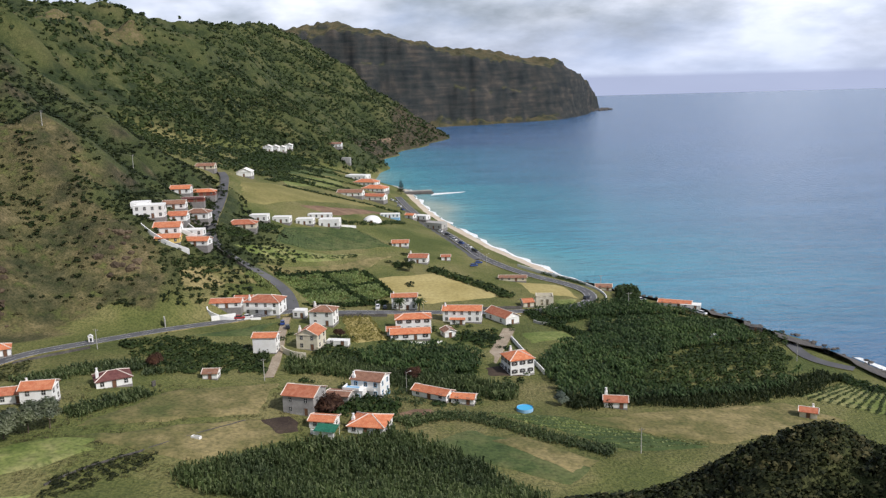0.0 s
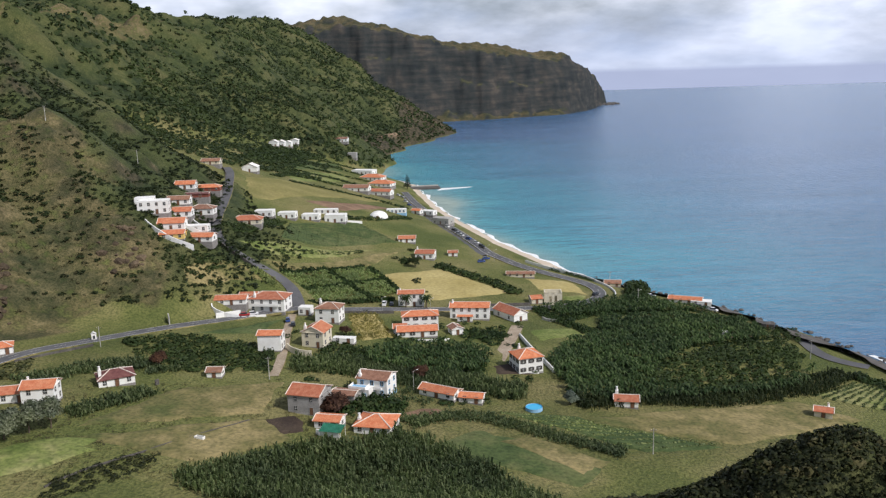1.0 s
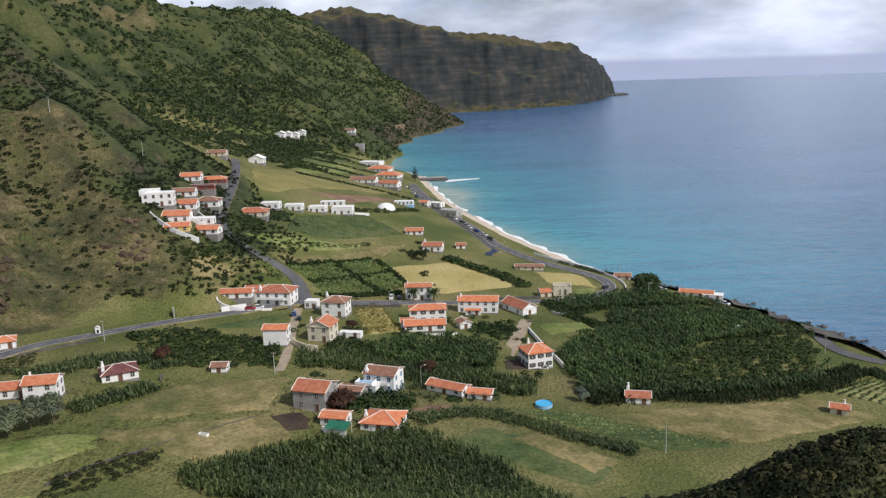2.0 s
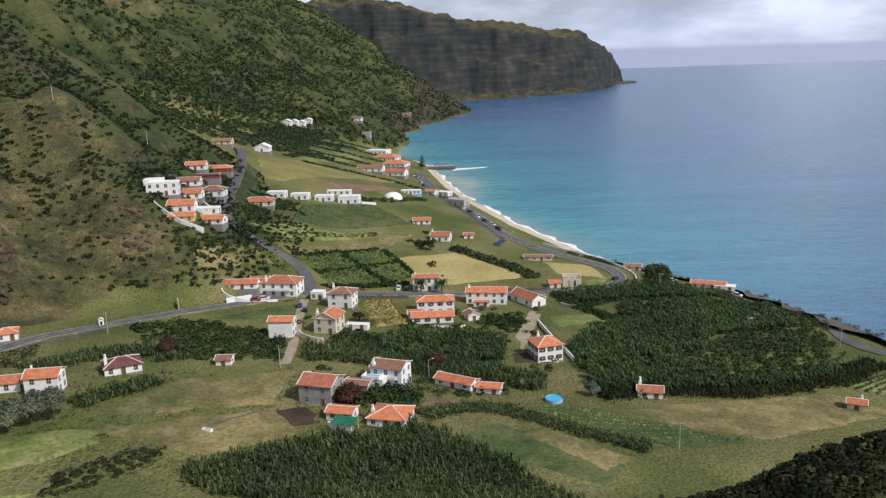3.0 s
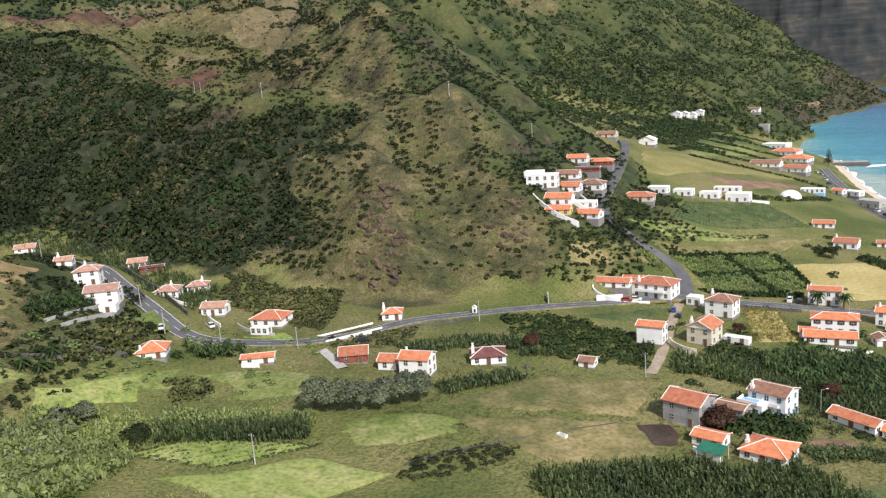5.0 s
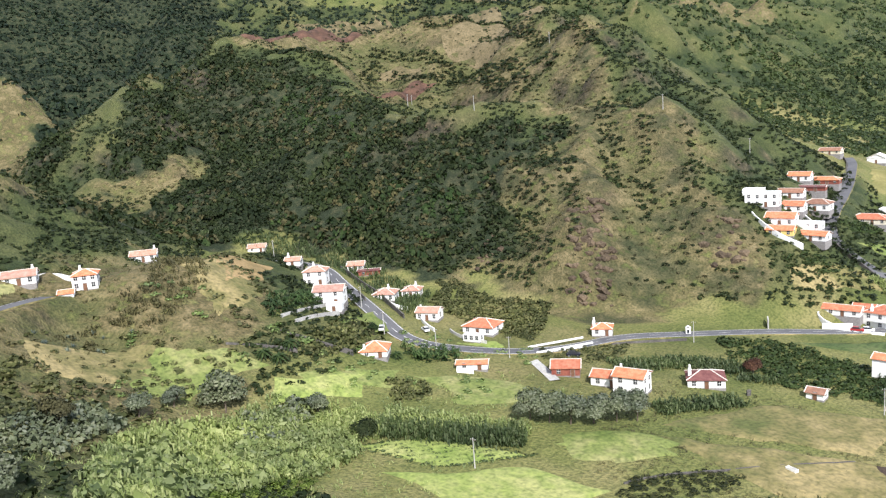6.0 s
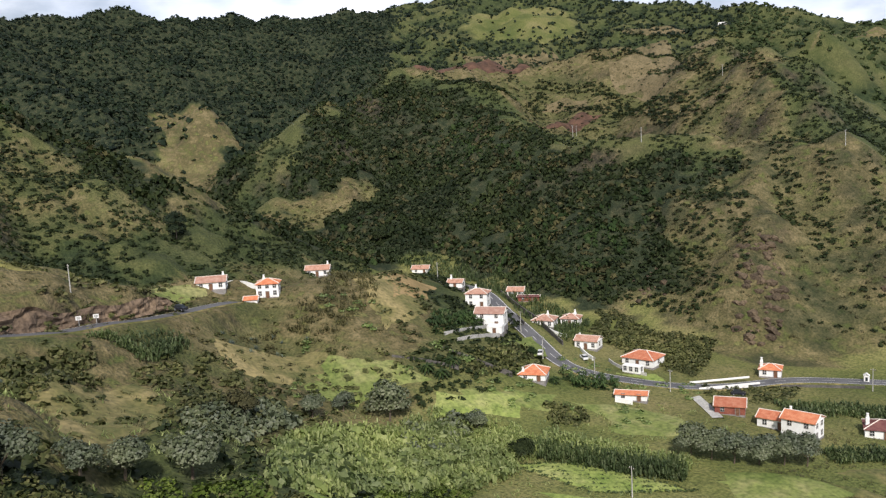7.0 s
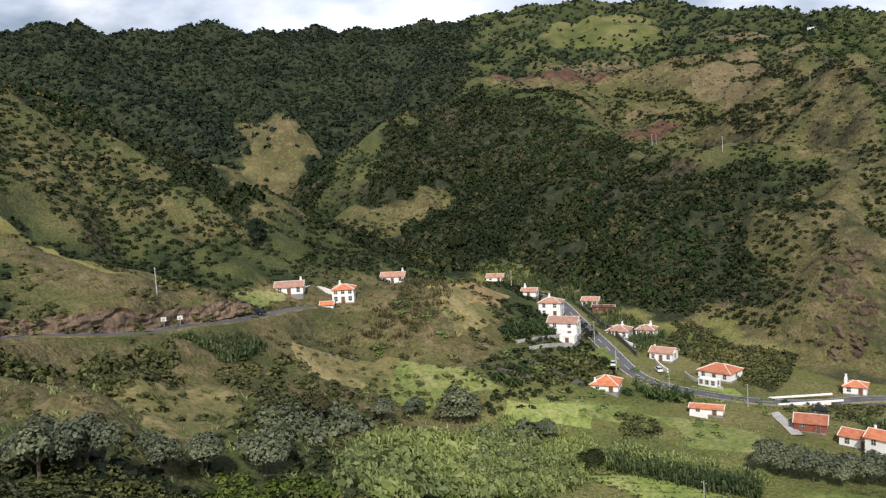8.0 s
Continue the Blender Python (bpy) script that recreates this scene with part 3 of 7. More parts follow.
shore = np.exp(-np.maximum(off, 0) / 16.0) * smooth(WY, 400, 520) * (1 - smooth(WY, 1000, 1200))
shallow = np.exp(-np.maximum(off - 30, 0) / 140.0) * smooth(WY, 240, 520) * (1 - smooth(WY, 1150, 1500))
wm.color_attributes.new("shoal", "FLOAT_COLOR", "POINT").data.foreach_set("color", np.stack([shore, shallow, shore * 0, shore * 0 + 1], -1).reshape(-1).astype(np.float32))
sea, t, b = nodes_of("sea_water", 0.22)
at_ = t.nodes.new("ShaderNodeAttribute")
at_.attribute_name = "shoal"
parts_ = t.nodes.new("ShaderNodeSeparateColor")
t.links.new(at_.outputs["Color"], parts_.inputs[0])
ripple_ = ramp(t, mix(t, noise_node(t, 0.022, 6.0, (0.35, 1.8, 1.0)), noise_node(t, 0.16, 4.0, (0.4, 1.5, 1.0)), 0.5), [(0.38, (0.74, 0.80, 0.84)), (0.52, (1.0, 1.0, 1.0)), (0.66, (1.16, 1.13, 1.10))])
deep_ = ramp(t, noise_node(t, 0.006, 4.0, (1.0, 2.2, 1.0)), [(0.35, (0.040, 0.112, 0.235)), (0.65, (0.066, 0.150, 0.300))])
c = mix(t, deep_, (0.032, 0.290, 0.370), parts_.outputs[1])
c = mix(t, c, (0.36, 0.46, 0.40), parts_.outputs[0])
t.links.new(mix(t, c, ripple_, 1.0, "MULTIPLY"), b.inputs["Base Color"])
b.inputs["Specular IOR Level"].default_value = 0.5
swell = mix(t, noise_node(t, 0.10, 3.0, (0.6, 1.6, 1.0)), noise_node(t, 0.6, 3.0), 0.35)
bump(t, b, swell, 1.0, 2.4)
wm.materials.append(sea)
tagged(new("water", wm), "turquoise bay water turning to grey blue open sea", "sea", kind="structure")


# ---- helpers for things ----


def mesh_object(name, verts, faces, mat, smooth_shade=False):
    me = bpy.data.meshes.new(name)
    me.from_pydata(np.asarray(verts, float).reshape(-1, 3), [], faces)
    if smooth_shade:
        me.polygons.foreach_set("use_smooth", np.ones(len(me.polygons), bool))
    me.materials.append(mat)
    return new(name, me)


def part(name, bm, mat, parent, label=""):
    """Links a bmesh as one mesh object under a thing or a part."""
    me = bpy.data.meshes.new(name)
    bm.to_mesh(me)
    bm.free()
    me.materials.append(mat)
    ob = new(name, me)
    ob.parent = parent
    return tagged(ob, label)


def box(w, d, h, x=0, y=0, z=0, bevel=0.0):
    """A box of that size whose base is centred on (x, y, z)."""
    bm = bmesh.new()
    bmesh.ops.create_cube(bm, size=1, matrix=Matrix.Translation((x, y, z + h / 2)) @ Matrix.Diagonal((w, d, h, 1)))
    if bevel:
        bmesh.ops.bevel(bm, geom=bm.edges[:], offset=bevel, segments=1, affect="EDGES")
    return bm


def join(*bms):
    out = bms[0]
    for b_ in bms[1:]:
        me = bpy.data.meshes.new("tmp")
        b_.to_mesh(me)
        b_.free()
        out.from_mesh(me)
        bpy.data.meshes.remove(me)
    return out


def tube(x0, y0, z0, x1, y1, z1, r0, r1, n=6):
    """A tapered round bar between two places."""
    a, b_ = Vector((x0, y0, z0)), Vector((x1, y1, z1))
    bm = bmesh.new()
    m = Matrix.Translation((a + b_) / 2) @ (b_ - a).to_track_quat("Z", "Y").to_matrix().to_4x4()
    bmesh.ops.create_cone(bm, cap_ends=True, segments=n, radius1=r0, radius2=r1, depth=(b_ - a).length, matrix=m)
    return bm


def holder(name, x, y, z, yaw=0.0):
    ob = new(name)
    ob.matrix_basis = pose(x, y, z, 0, 0, yaw)
    return ob


# ---- roads, walls and fields, laid on the land ----
def ribbon(name, points, width, mat, label, category, up=0.30, shift=0.0, step=2.0, skirt=0.5, kind="structure", parent=None, dash=0):
    q, n = along(points, step)
    z = level(q, width) + up
    half = width / 2
    a, b_ = q + n * (shift - half), q + n * (shift + half)
    m = len(q)
    verts = np.concatenate([np.c_[a, z], np.c_[b_, z], np.c_[a - n * skirt * 0.8, z - skirt * 1.6], np.c_[b_ + n * skirt * 0.8, z - skirt * 1.6]])
    faces = []
    for k in range(m - 1):
        if dash and (k // dash) % 2:
            continue
        faces.append((k + m, k, k + 1, k + 1 + m))
    ob = mesh_object(name, verts, faces, mat)
    if skirt:
        sides = [f for k in range(m - 1) for f in ((k, k + 2 * m, k + 1 + 2 * m, k + 1), (k + 3 * m, k + m, k + 1 + m, k + 1 + 3 * m))]
        mesh_object("verge", verts, sides, meadow).parent = ob
    if parent:
        ob.parent = parent
        return tagged(ob, label)
    return tagged(ob, label, category, kind=kind)


def low_wall(points, high, thick, mat, label, shift=0.0, up=0.2, name="wall", category="wall"):
    q, n = along(points, 2.0)
    z = level(q, 1, 4) + up
    m = len(q)
    a, b_ = q + n * (shift - thick / 2), q + n * (shift + thick / 2)
    wob = 0.12 * (vnoise(q[:, 0] * 1.7, q[:, 1] * 1.7, 9) - 0.5)
    verts = np.concatenate([np.c_[a, z - 1.2], np.c_[b_, z - 1.2], np.c_[a, z + high + wob], np.c_[b_, z + high + wob]])
    faces = [(0, m, 3 * m, 2 * m), (m - 1, 3 * m - 1, 4 * m - 1, 2 * m - 1)]
    for k in range(m - 1):
        faces += [(k + 2 * m, k + 3 * m, k + 1 + 3 * m, k + 1 + 2 * m), (k, k + 2 * m, k + 1 + 2 * m, k + 1), (k + m, k + 1 + m, k + 1 + 3 * m, k + 3 * m)]
    return tagged(mesh_object(name, verts, faces, mat), label, category, kind="structure")


def field(corners, mat, label, up=0.22, ragged=1.0):
    """A four-cornered field laid on the land, with a slightly uneven edge."""
    (ax, ay), (bx, by), (cx, cy), (dx, dy) = corners
    n = max(8, int(max(math.hypot(bx - ax, by - ay), math.hypot(dx - ax, dy - ay)) / 3.6))
    u, v = np.meshgrid(np.linspace(0, 1, n), np.linspace(0, 1, n))
    x = (ax * (1 - u) + bx * u) * (1 - v) + (dx * (1 - u) + cx * u) * v
    y = (ay * (1 - u) + by * u) * (1 - v) + (dy * (1 - u) + cy * u) * v
    cell = 4.0 * max(1.0, ragged)
    x, y = x + ragged * (vnoise(x / cell, y / cell, 51) - 0.5) * 2.5, y + ragged * (vnoise(x / cell, y / cell, 52) - 0.5) * 2.5
    edge = np.minimum(np.minimum(u, 1 - u), np.minimum(v, 1 - v)) < 1e-6
    z = height(x, y) + np.where(edge, -0.4, up + 0.1 * vnoise(x, y, 53))
    idx = np.arange(n * n).reshape(n, n)
    f = np.stack([idx[:-1, :-1], idx[:-1, 1:], idx[1:, 1:], idx[1:, :-1]], -1).reshape(-1, 4)
    return tagged(mesh_object("field", np.stack([x, y, z], -1).reshape(-1, 3), f.tolist(), mat, True), label, "field", kind="structure")


# ---- plants in great numbers ----
rng = np.random.default_rng(5)


LEAFY = {"far": (7, 0.24), "shrub": (17, 0.15), "bush": (36, 0.10), "heath": (72, 0.06), "tree": (230, 0.042)}


def clump(kind, r):
    """Quads (n, 4, 3) of one plant about 1 m high."""
    out = []
    if kind in LEAFY:
        n, leaf = LEAFY[kind]
        for _ in range(n):
            v = r.normal(size=3)
            v /= np.linalg.norm(v)
            if v[2] < -0.25:
                v[2] *= -0.6
            lump = 0.72 + 0.28 * r.random()
            c_ = np.array([v[0] * 0.5, v[1] * 0.5, 0.42 + v[2] * 0.5]) * [lump, lump, lump]
            e1 = np.cross(v, r.normal(size=3))
            e1 /= np.linalg.norm(e1) + 1e-9
            e2 = np.cross(v, e1) + v * r.normal() * 0.5
            s_ = leaf * (0.7 + 0.7 * r.random())
            out.append([c_ - e1 * s_ - e2 * s_ * 0.6, c_ + e1 * s_ - e2 * s_, c_ + e1 * s_ * 0.7 + e2 * s_, c_ - e1 * s_ * 0.8 + e2 * s_])
    elif kind == "cane":
        for _ in range(20):
            a = r.random() * 6.283
            p = np.array([r.normal() * 0.26, r.normal() * 0.26, 0.0])
            z0, ln = r.random() * 0.6, 0.22 + 0.3 * r.random()
            d = np.array([math.cos(a), math.sin(a), 0]) * (0.10 + 0.26 * r.random())
            w = np.array([-math.sin(a), math.cos(a), 0]) * 0.052
            b0 = p + [0, 0, z0]
            b1 = b0 + d * 0.5 + [0, 0, ln * 0.75]
            b2 = b0 + d * 1.3 + [0, 0, ln * (0.85 if r.random() > 0.5 else 0.45)]
            out.append([b0 - w, b0 + w, b1 + w * 1.2, b1 - w * 1.2])
            out.append([b1 - w * 1.2, b1 + w * 1.2, b2 + w * 0.15, b2 - w * 0.15])
    elif kind == "banana":
        for a in (0, 2.1, 4.2):
            w = np.array([-math.sin(a), math.cos(a), 0]) * 0.05
            out.append([-w, w, w * 0.7 + [0, 0, 0.6], -w * 0.7 + [0, 0, 0.6]])
        for k in range(9):
            a = k * 0.7 + r.random() * 0.5
            d = np.array([math.cos(a), math.sin(a), 0])
            w = np.array([-math.sin(a), math.cos(a), 0]) * 0.085
            up = 0.25 + 0.3 * r.random()
            b0 = np.array([0, 0, 0.55 + 0.05 * r.random()])
            b1 = b0 + d * 0.28 + [0, 0, up]
            b2 = b0 + d * (0.62 + 0.1 * r.random()) + [0, 0, up * 0.55 - 0.1]
            out.append([b0 - w * 0.4, b0 + w * 0.4, b1 + w, b1 - w])
            out.append([b1 - w, b1 + w, b2 + w * 0.35, b2 - w * 0.35])
    elif kind == "grass":
        for _ in range(12):
            a = r.random() * 6.283
            p = np.array([r.normal() * 0.25, r.normal() * 0.25, 0.0])
            d = np.array([math.cos(a), math.sin(a), 0]) * 0.3
            w = np.array([-math.sin(a), math.cos(a), 0]) * 0.06
            out.append([p - w, p + w, p + d + w * 0.2 + [0, 0, 0.9], p + d - w * 0.2 + [0, 0, 0.9]])
    elif kind == "agave":
        for k in range(16):
            a = k * 2.4
            d = np.array([math.cos(a), math.sin(a), 0]) * (0.25 + 0.03 * k)
            w = np.array([-math.sin(a), math.cos(a), 0]) * 0.07
            tip = d + [0, 0, 1.0 - 0.045 * k]
            out.append([-w, w, tip * 0.6 + w * 1.2, tip * 0.6 - w * 1.2])
            out.append([tip * 0.6 - w * 1.2, tip * 0.6 + w * 1.2, tip + w * 0.1, tip - w * 0.1])
    return np.array(out, float)


CLUMPS = {k: [clump(k, rng) for _ in range(4)] for k in (*LEAFY, "cane", "banana", "grass", "agave")}


def planted(name, kind, xy, wide, high, mat, label, category, sink=0.15, base=None):
    """Many plants as one object: places (n, 2), spread and height in metres (numbers or arrays)."""
    xy = np.asarray(xy, float).reshape(-1, 2)
    n = len(xy)
    if n == 0:
        return None
    z = height(xy[:, 0], xy[:, 1]) if base is None else base
    wide, high = np.broadcast_to(wide, n), np.broadcast_to(high, n)
    turn, pick = rng.random(n) * 6.283, rng.integers(0, 4, n)
    size = 0.75 + 0.5 * rng.random(n)
    blocks, normals = [], []
    for k in range(4):
        q = CLUMPS[kind][k]
        sel = np.where(pick == k)[0]
        if not len(sel):
            continue
        c_, s_ = np.cos(turn[sel]), np.sin(turn[sel])
        w, h = (wide * size)[sel], (high * size)[sel]
        px = q[None, :, :, 0] * c_[:, None, None] - q[None, :, :, 1] * s_[:, None, None]
        py = q[None, :, :, 0] * s_[:, None, None] + q[None, :, :, 1] * c_[:, None, None]
        v = np.stack([px * w[:, None, None] + xy[sel, 0][:, None, None], py * w[:, None, None] + xy[sel, 1][:, None, None],
                      q[None, :, :, 2] * h[:, None, None] + (z[sel] - sink * h)[:, None, None]], -1)
        blocks.append(v.reshape(-1, 3))
        # leaves catch the light by their place on the round of the plant
        nn = np.stack([px, py, np.broadcast_to(q[None, :, :, 2], px.shape) + 0.45], -1).reshape(-1, 3)
        normals.append(nn / (np.linalg.norm(nn, axis=1)[:, None] + 1e-9))
    v = np.concatenate(blocks)
    me = bpy.data.meshes.new(name)
    m = len(v) // 4
    me.vertices.add(len(v))
    me.vertices.foreach_set("co", v.reshape(-1))
    me.loops.add(len(v))
    me.loops.foreach_set("vertex_index", np.arange(len(v), dtype=np.int32))
    me.polygons.add(m)
    me.polygons.foreach_set("loop_start", np.arange(0, len(v), 4, dtype=np.int32))
    me.update(calc_edges=True)
    if kind in LEAFY:
        nor = np.concatenate(normals)
        me.polygons.foreach_set("use_smooth", np.ones(m, bool))
        me.normals_split_custom_set_from_vertices(nor)
    me.materials.append(mat)
    return tagged(new(name, me), label, category, kind="stuff")


def scatter(poly, spacing, keep=1.0):
    """Uneven places about that far apart within a polygon."""
    p = np.array(poly, float)
    (x0, y0), (x1, y1) = p.min(0), p.max(0)
    gx_, gy_ = np.meshgrid(np.arange(x0, x1, spacing), np.arange(y0, y1, spacing))
    gx_ = gx_.ravel() + (rng.random(gx_.size) - 0.5) * spacing * 0.95
    gy_ = gy_.ravel() + (rng.random(gy_.size) - 0.5) * spacing * 0.95
    ok = inside(poly, gx_, gy_) & (rng.random(gx_.size) < keep)
    return np.stack([gx_[ok], gy_[ok]], -1)


def band(points, width, spacing):
    """Uneven places along a line, over that width."""
    q, n = along(points, spacing)
    out = []
    for off in np.arange(-width / 2, width / 2 + 1e-6, spacing):
        out.append(q + n * off + (rng.random(q.shape) - 0.5) * spacing * 0.9)
    return np.concatenate(out)


# ---- roads ----
for line_, w_ in ((main, 6.0), (main2, 6.0)):
    r_ = ribbon("road", line_, w_, asphalt, "grey asphalt valley road with worn white edge lines", "road")
    ribbon("edge_line", line_, 0.22, road_line, "", "", 0.34, w_ / 2 - 0.35, skirt=0, parent=r_)
    ribbon("edge_line", line_, 0.22, road_line, "", "", 0.34, 0.35 - w_ / 2, skirt=0, parent=r_)
    ribbon("centre_line", line_, 0.18, road_line, "", "", 0.34, 0.0, skirt=0, parent=r_, dash=2)
ribbon("car_park", [(24.3, 453.1), (16.0, 478.0), (6.2, 517.5), (-9.4, 567.1), (-26.9, 652.1), (-39.2, 718.9)], 9.0, asphalt, "grey asphalt car park behind the beach", "car park", 0.22, 7.0)
ribbon("road", side, 5.0, asphalt, "narrow asphalt road climbing past the village", "road", 0.28)
r_ = ribbon("road", upper, 5.5, asphalt, "asphalt road under a rock cutting on the spur", "road", 0.3, skirt=0.3)
ribbon("edge_line", upper, 0.2, road_line, "", "", 0.34, 2.4, skirt=0, parent=r_)
ribbon("road", track, 3.2, earth_track, "pale unpaved track between the reeds", "track", 0.25)
ribbon("road", drive, 5.0, earth_track, "pale earth driveway", "track", 0.25)
ribbon("road", shore_road, 5.0, asphalt, "grey road above the rocky shore", "road", 0.3)
ribbon("road", lane, 3.0, concrete, "pale concrete lane below the bridge", "track", 0.3)
low_wall(side, 0.8, 0.4, dark_stone, "dark basalt wall beside the climbing road", 2.9)
low_wall([(-57.5, 315.3), (-34.7, 319.2), (-20.8, 323.2)], 0.7, 0.4, dark_stone, "basalt roadside wall")
low_wall([(-4.2, 339.1), (21.2, 343.5), (38.3, 349.2)], 0.9, 0.4, dark_stone, "basalt wall along a hay field")
low_wall([(-137.9, 233.7), (-131.9, 242.5), (-117.6, 257.6)], 0.7, 0.4, dark_stone, "dark stone parapet under the valley road")
low_wall([(-219.2, 204.9), (-255.7, 219.9), (-242.5, 222.6), (-217.5, 207.3)][1:], 1.0, 0.4, dark_stone, "dark stone roadside wall")
low_wall([(24.2, 470.0), (10.6, 550.4), (-5.8, 628.8), (-24.5, 722.9)], 1.1, 0.6, dark_stone, "dark sea wall above the beach", 3.6)
low_wall([(37.9, 450.6), (55.3, 431.9), (68.7, 417.4), (75.9, 390.5), (76.2, 375.1), (69.7, 358.1)], 0.8, 0.4, white, "pale parapet on the outside of the bend", 3.4)

# ---- fields ----
field([(-34, 384), (-4, 403), (34, 366), (-22, 337)], hay, "mown yellow hay field between hedges")
field([(35, 402), (61, 404), (65, 374), (41, 374)], hay, "dry yellow field inside the road bend")
field([(52, 354), (51, 370), (64, 372), (62, 362)], pasture, "small green field beside the road bend")
field([(-42, 316), (-31, 320), (-20, 286), (-34, 277)], hay, "ripening maize plot")
field([(-92, 449), (-53, 477), (-26, 450), (-86, 391)], deep_green, "dark green field with low furrows")
field([(-101, 360), (-86, 390), (-30, 435), (-84, 367)], pasture, "light green terraced field")
field([(-91, 352), (-26, 431), (-39, 395), (-81, 350)], meadow, "tan and green grazed field")
field([(-137, 519), (-108, 579), (-35, 620), (-119, 458)], stubble, "yellow green sloping field above the bay")
field([(-94, 500), (-69, 525), (-25, 595), (-67, 485)], soil, "bare sandy plot behind white houses")
field([(-132, 639), (-99, 766), (-86, 708), (-111, 575)], pasture, "green terrace above the bay")
field([(-151, 757), (-114, 843), (-101, 787), (-140, 654)], deep_green, "dark green terrace above the bay")
field([(30, 306), (50, 317), (56, 306), (33, 291)], pasture, "small lawn between banana plots")
field([(34, 215), (111, 241), (126, 226), (77, 201)], meadow, "tan meadow beside the reeds")
field([(11, 218), (34, 216), (76, 200), (51, 192)], deep_green, "green striped vegetable field")
field([(116, 247), (139, 263), (152, 252), (139, 228)], pasture, "bright green vineyard plot by the shore")
field([(-8, 190), (6, 204), (43, 187), (32, 169)], deep_green, "green field with a dry brown end")
field([(10, 198), (20, 200), (43, 186), (33, 174)], meadow, "dry brown end of a field", 0.30)
field([(-44, 161), (-33, 171), (-17, 163), (-26, 143)], pasture, "green field corner among reeds")
field([(-52, 201), (-43, 206), (-37, 194), (-47, 190)], dark_soil, "dark dug plot beside an unfinished house")
field([(-15, 211), (-3, 218), (-0, 214), (-11, 206)], soil, "bare brown earth bank")
field([(14, 259), (20, 264), (32, 252), (15, 249)], dark_soil, "dark ploughed soil in front of a house")
field([(99, 319), (124, 325), (124, 312), (99, 308)], soil, "bare brown yard near the shore")
field([(-177, 203), (-167, 216), (-158, 212), (-170, 201)], lush_lit, "bright lawn inside the road bend")
field([(-201, 177), (-215, 215), (-194, 194), (-192, 171)], pasture, "green lawn below white houses")
field([(-149, 131), (-137, 149), (-109, 157), (-123, 135)], lush_lit, "striped green vegetable beds")
field([(-135, 122), (-106, 153), (-89, 153), (-101, 125)], lush_lit, "pale yellow green fallow field", 0.3, 3.5)
field([(-112, 165), (-105, 182), (-92, 180), (-104, 158)], pasture, "bright green meadow", 0.3, 3.5)
field([(-167, 173), (-141, 196), (-125, 184), (-138, 165)], pasture, "green pasture below the village road", 0.3, 3.5)
field([(-182, 141), (-170, 176), (-161, 164), (-172, 144)], pasture, "green pasture with scattered bushes")
field([(-209, 116), (-196, 139), (-185, 140), (-186, 98)], pasture, "fresh green pasture in the valley", 0.3, 3.5)
field([(-183, 131), (-169, 168), (-161, 155), (-171, 129)], lush_lit, "sunlit green pasture in the valley", 0.3, 3.5)
field([(-119, 60), (-156, 111), (-143, 107), (-100, 50)], lush_lit, "bright grass clearing among shrubs", 0.3, 3.5)
field([(-251, 63), (-258, 94), (-257, 109), (-237, 85)], pasture, "green terrace beside the upper road")
field([(-107, 176), (-97, 181), (-84, 180), (-100, 164)], pasture, "bright green meadow patch", 0.3, 3.5)
field([(-98, 187), (-83, 219), (-50, 232), (-50, 204)], meadow, "dry tan meadow with green patches", 0.3, 1.0)
field([(-97, 183), (-49, 202), (-39, 189), (-61, 172)], meadow, "dry tan meadow with green patches", 0.38, 1.0)
field([(-252, 155), (-251, 175), (-214, 162), (-208, 138)], meadow, "dry grass bank on the spur", 0.3, 2.0)
field([(-262, 172), (-256, 197), (-230, 172), (-220, 152)], ochre_bank, "sunlit ochre earth bank on the spur", 0.3, 2.0)
# dry grass strip in a paler colour, for sunlight along the ridge
field([(-300, 20), (-288, 43), (-230, 57), (-252, 42)], stubble, "sunlit dry grass ledge above the upper road", 0.4, 2.0)
field([(-114, 164), (-105, 177), (-86, 184), (-90, 170)], pasture, "fresh green corner of the meadow", 0.45, 4.0)
field([(-110, 317), (-90, 347), (-77, 343), (-104, 304)], meadow, "dry meadow below the hill")
field([(-97, 273), (-75, 289), (-64, 306), (-68, 280)], deep_green, "dark green field below the road")

# ---- scrub on the hills ----
def hill_places(x0, x1, y0, y1, spacing):
    px, py = np.meshgrid(np.arange(x0, x1, spacing), np.arange(y0, y1, spacing))
    px = px.ravel() + (rng.random(px.size) - 0.5) * spacing
    py = py.ravel() + (rng.random(py.size) - 0.5) * spacing
    ang = np.degrees(np.arctan2(px, py))
    z = height(px, py)
    ok = (ang > -92) & (ang < 33) & (z > 2) & (z - floor_height(px, py) > 5)
    return px[ok], py[ok], z[ok]


def hollow_at(x, y):
    return sum(height(x + ox, y + oy) for ox, oy in ((22, 0), (-22, 0), (0, 22), (0, -22))) / 4 - height(x, y)


px, py, pz = hill_places(-560, 40, -20, 620, 2.6)
dist = np.hypot(px, py)
w_, d_ = wooded(px, py), covered(DRY + CLEAR, px, py)
tuft = vnoise(px / 13, py / 13, 61) * 0.45 + vnoise(px / 40, py / 40, 62) * 0.3 + 0.25 * smooth(hollow_at(px, py), -2, 3)
keep = np.where(w_, rng.random(len(px)) < 0.93, np.where(d_, (tuft > 0.41) & (rng.random(len(px)) < 0.75), (tuft > 0.34) & (rng.random(len(px)) < 0.8)))
keep &= ~(covered(NOSE, px, py) & (rng.random(len(px)) < 0.4))
keep &= ~(covered(SPUR, px, py) & (rng.random(len(px)) < 0.45))
keep &= (dist > 45) & ~((px > -5) & (dist < 125))
spur_ = covered(SPUR, px, py)
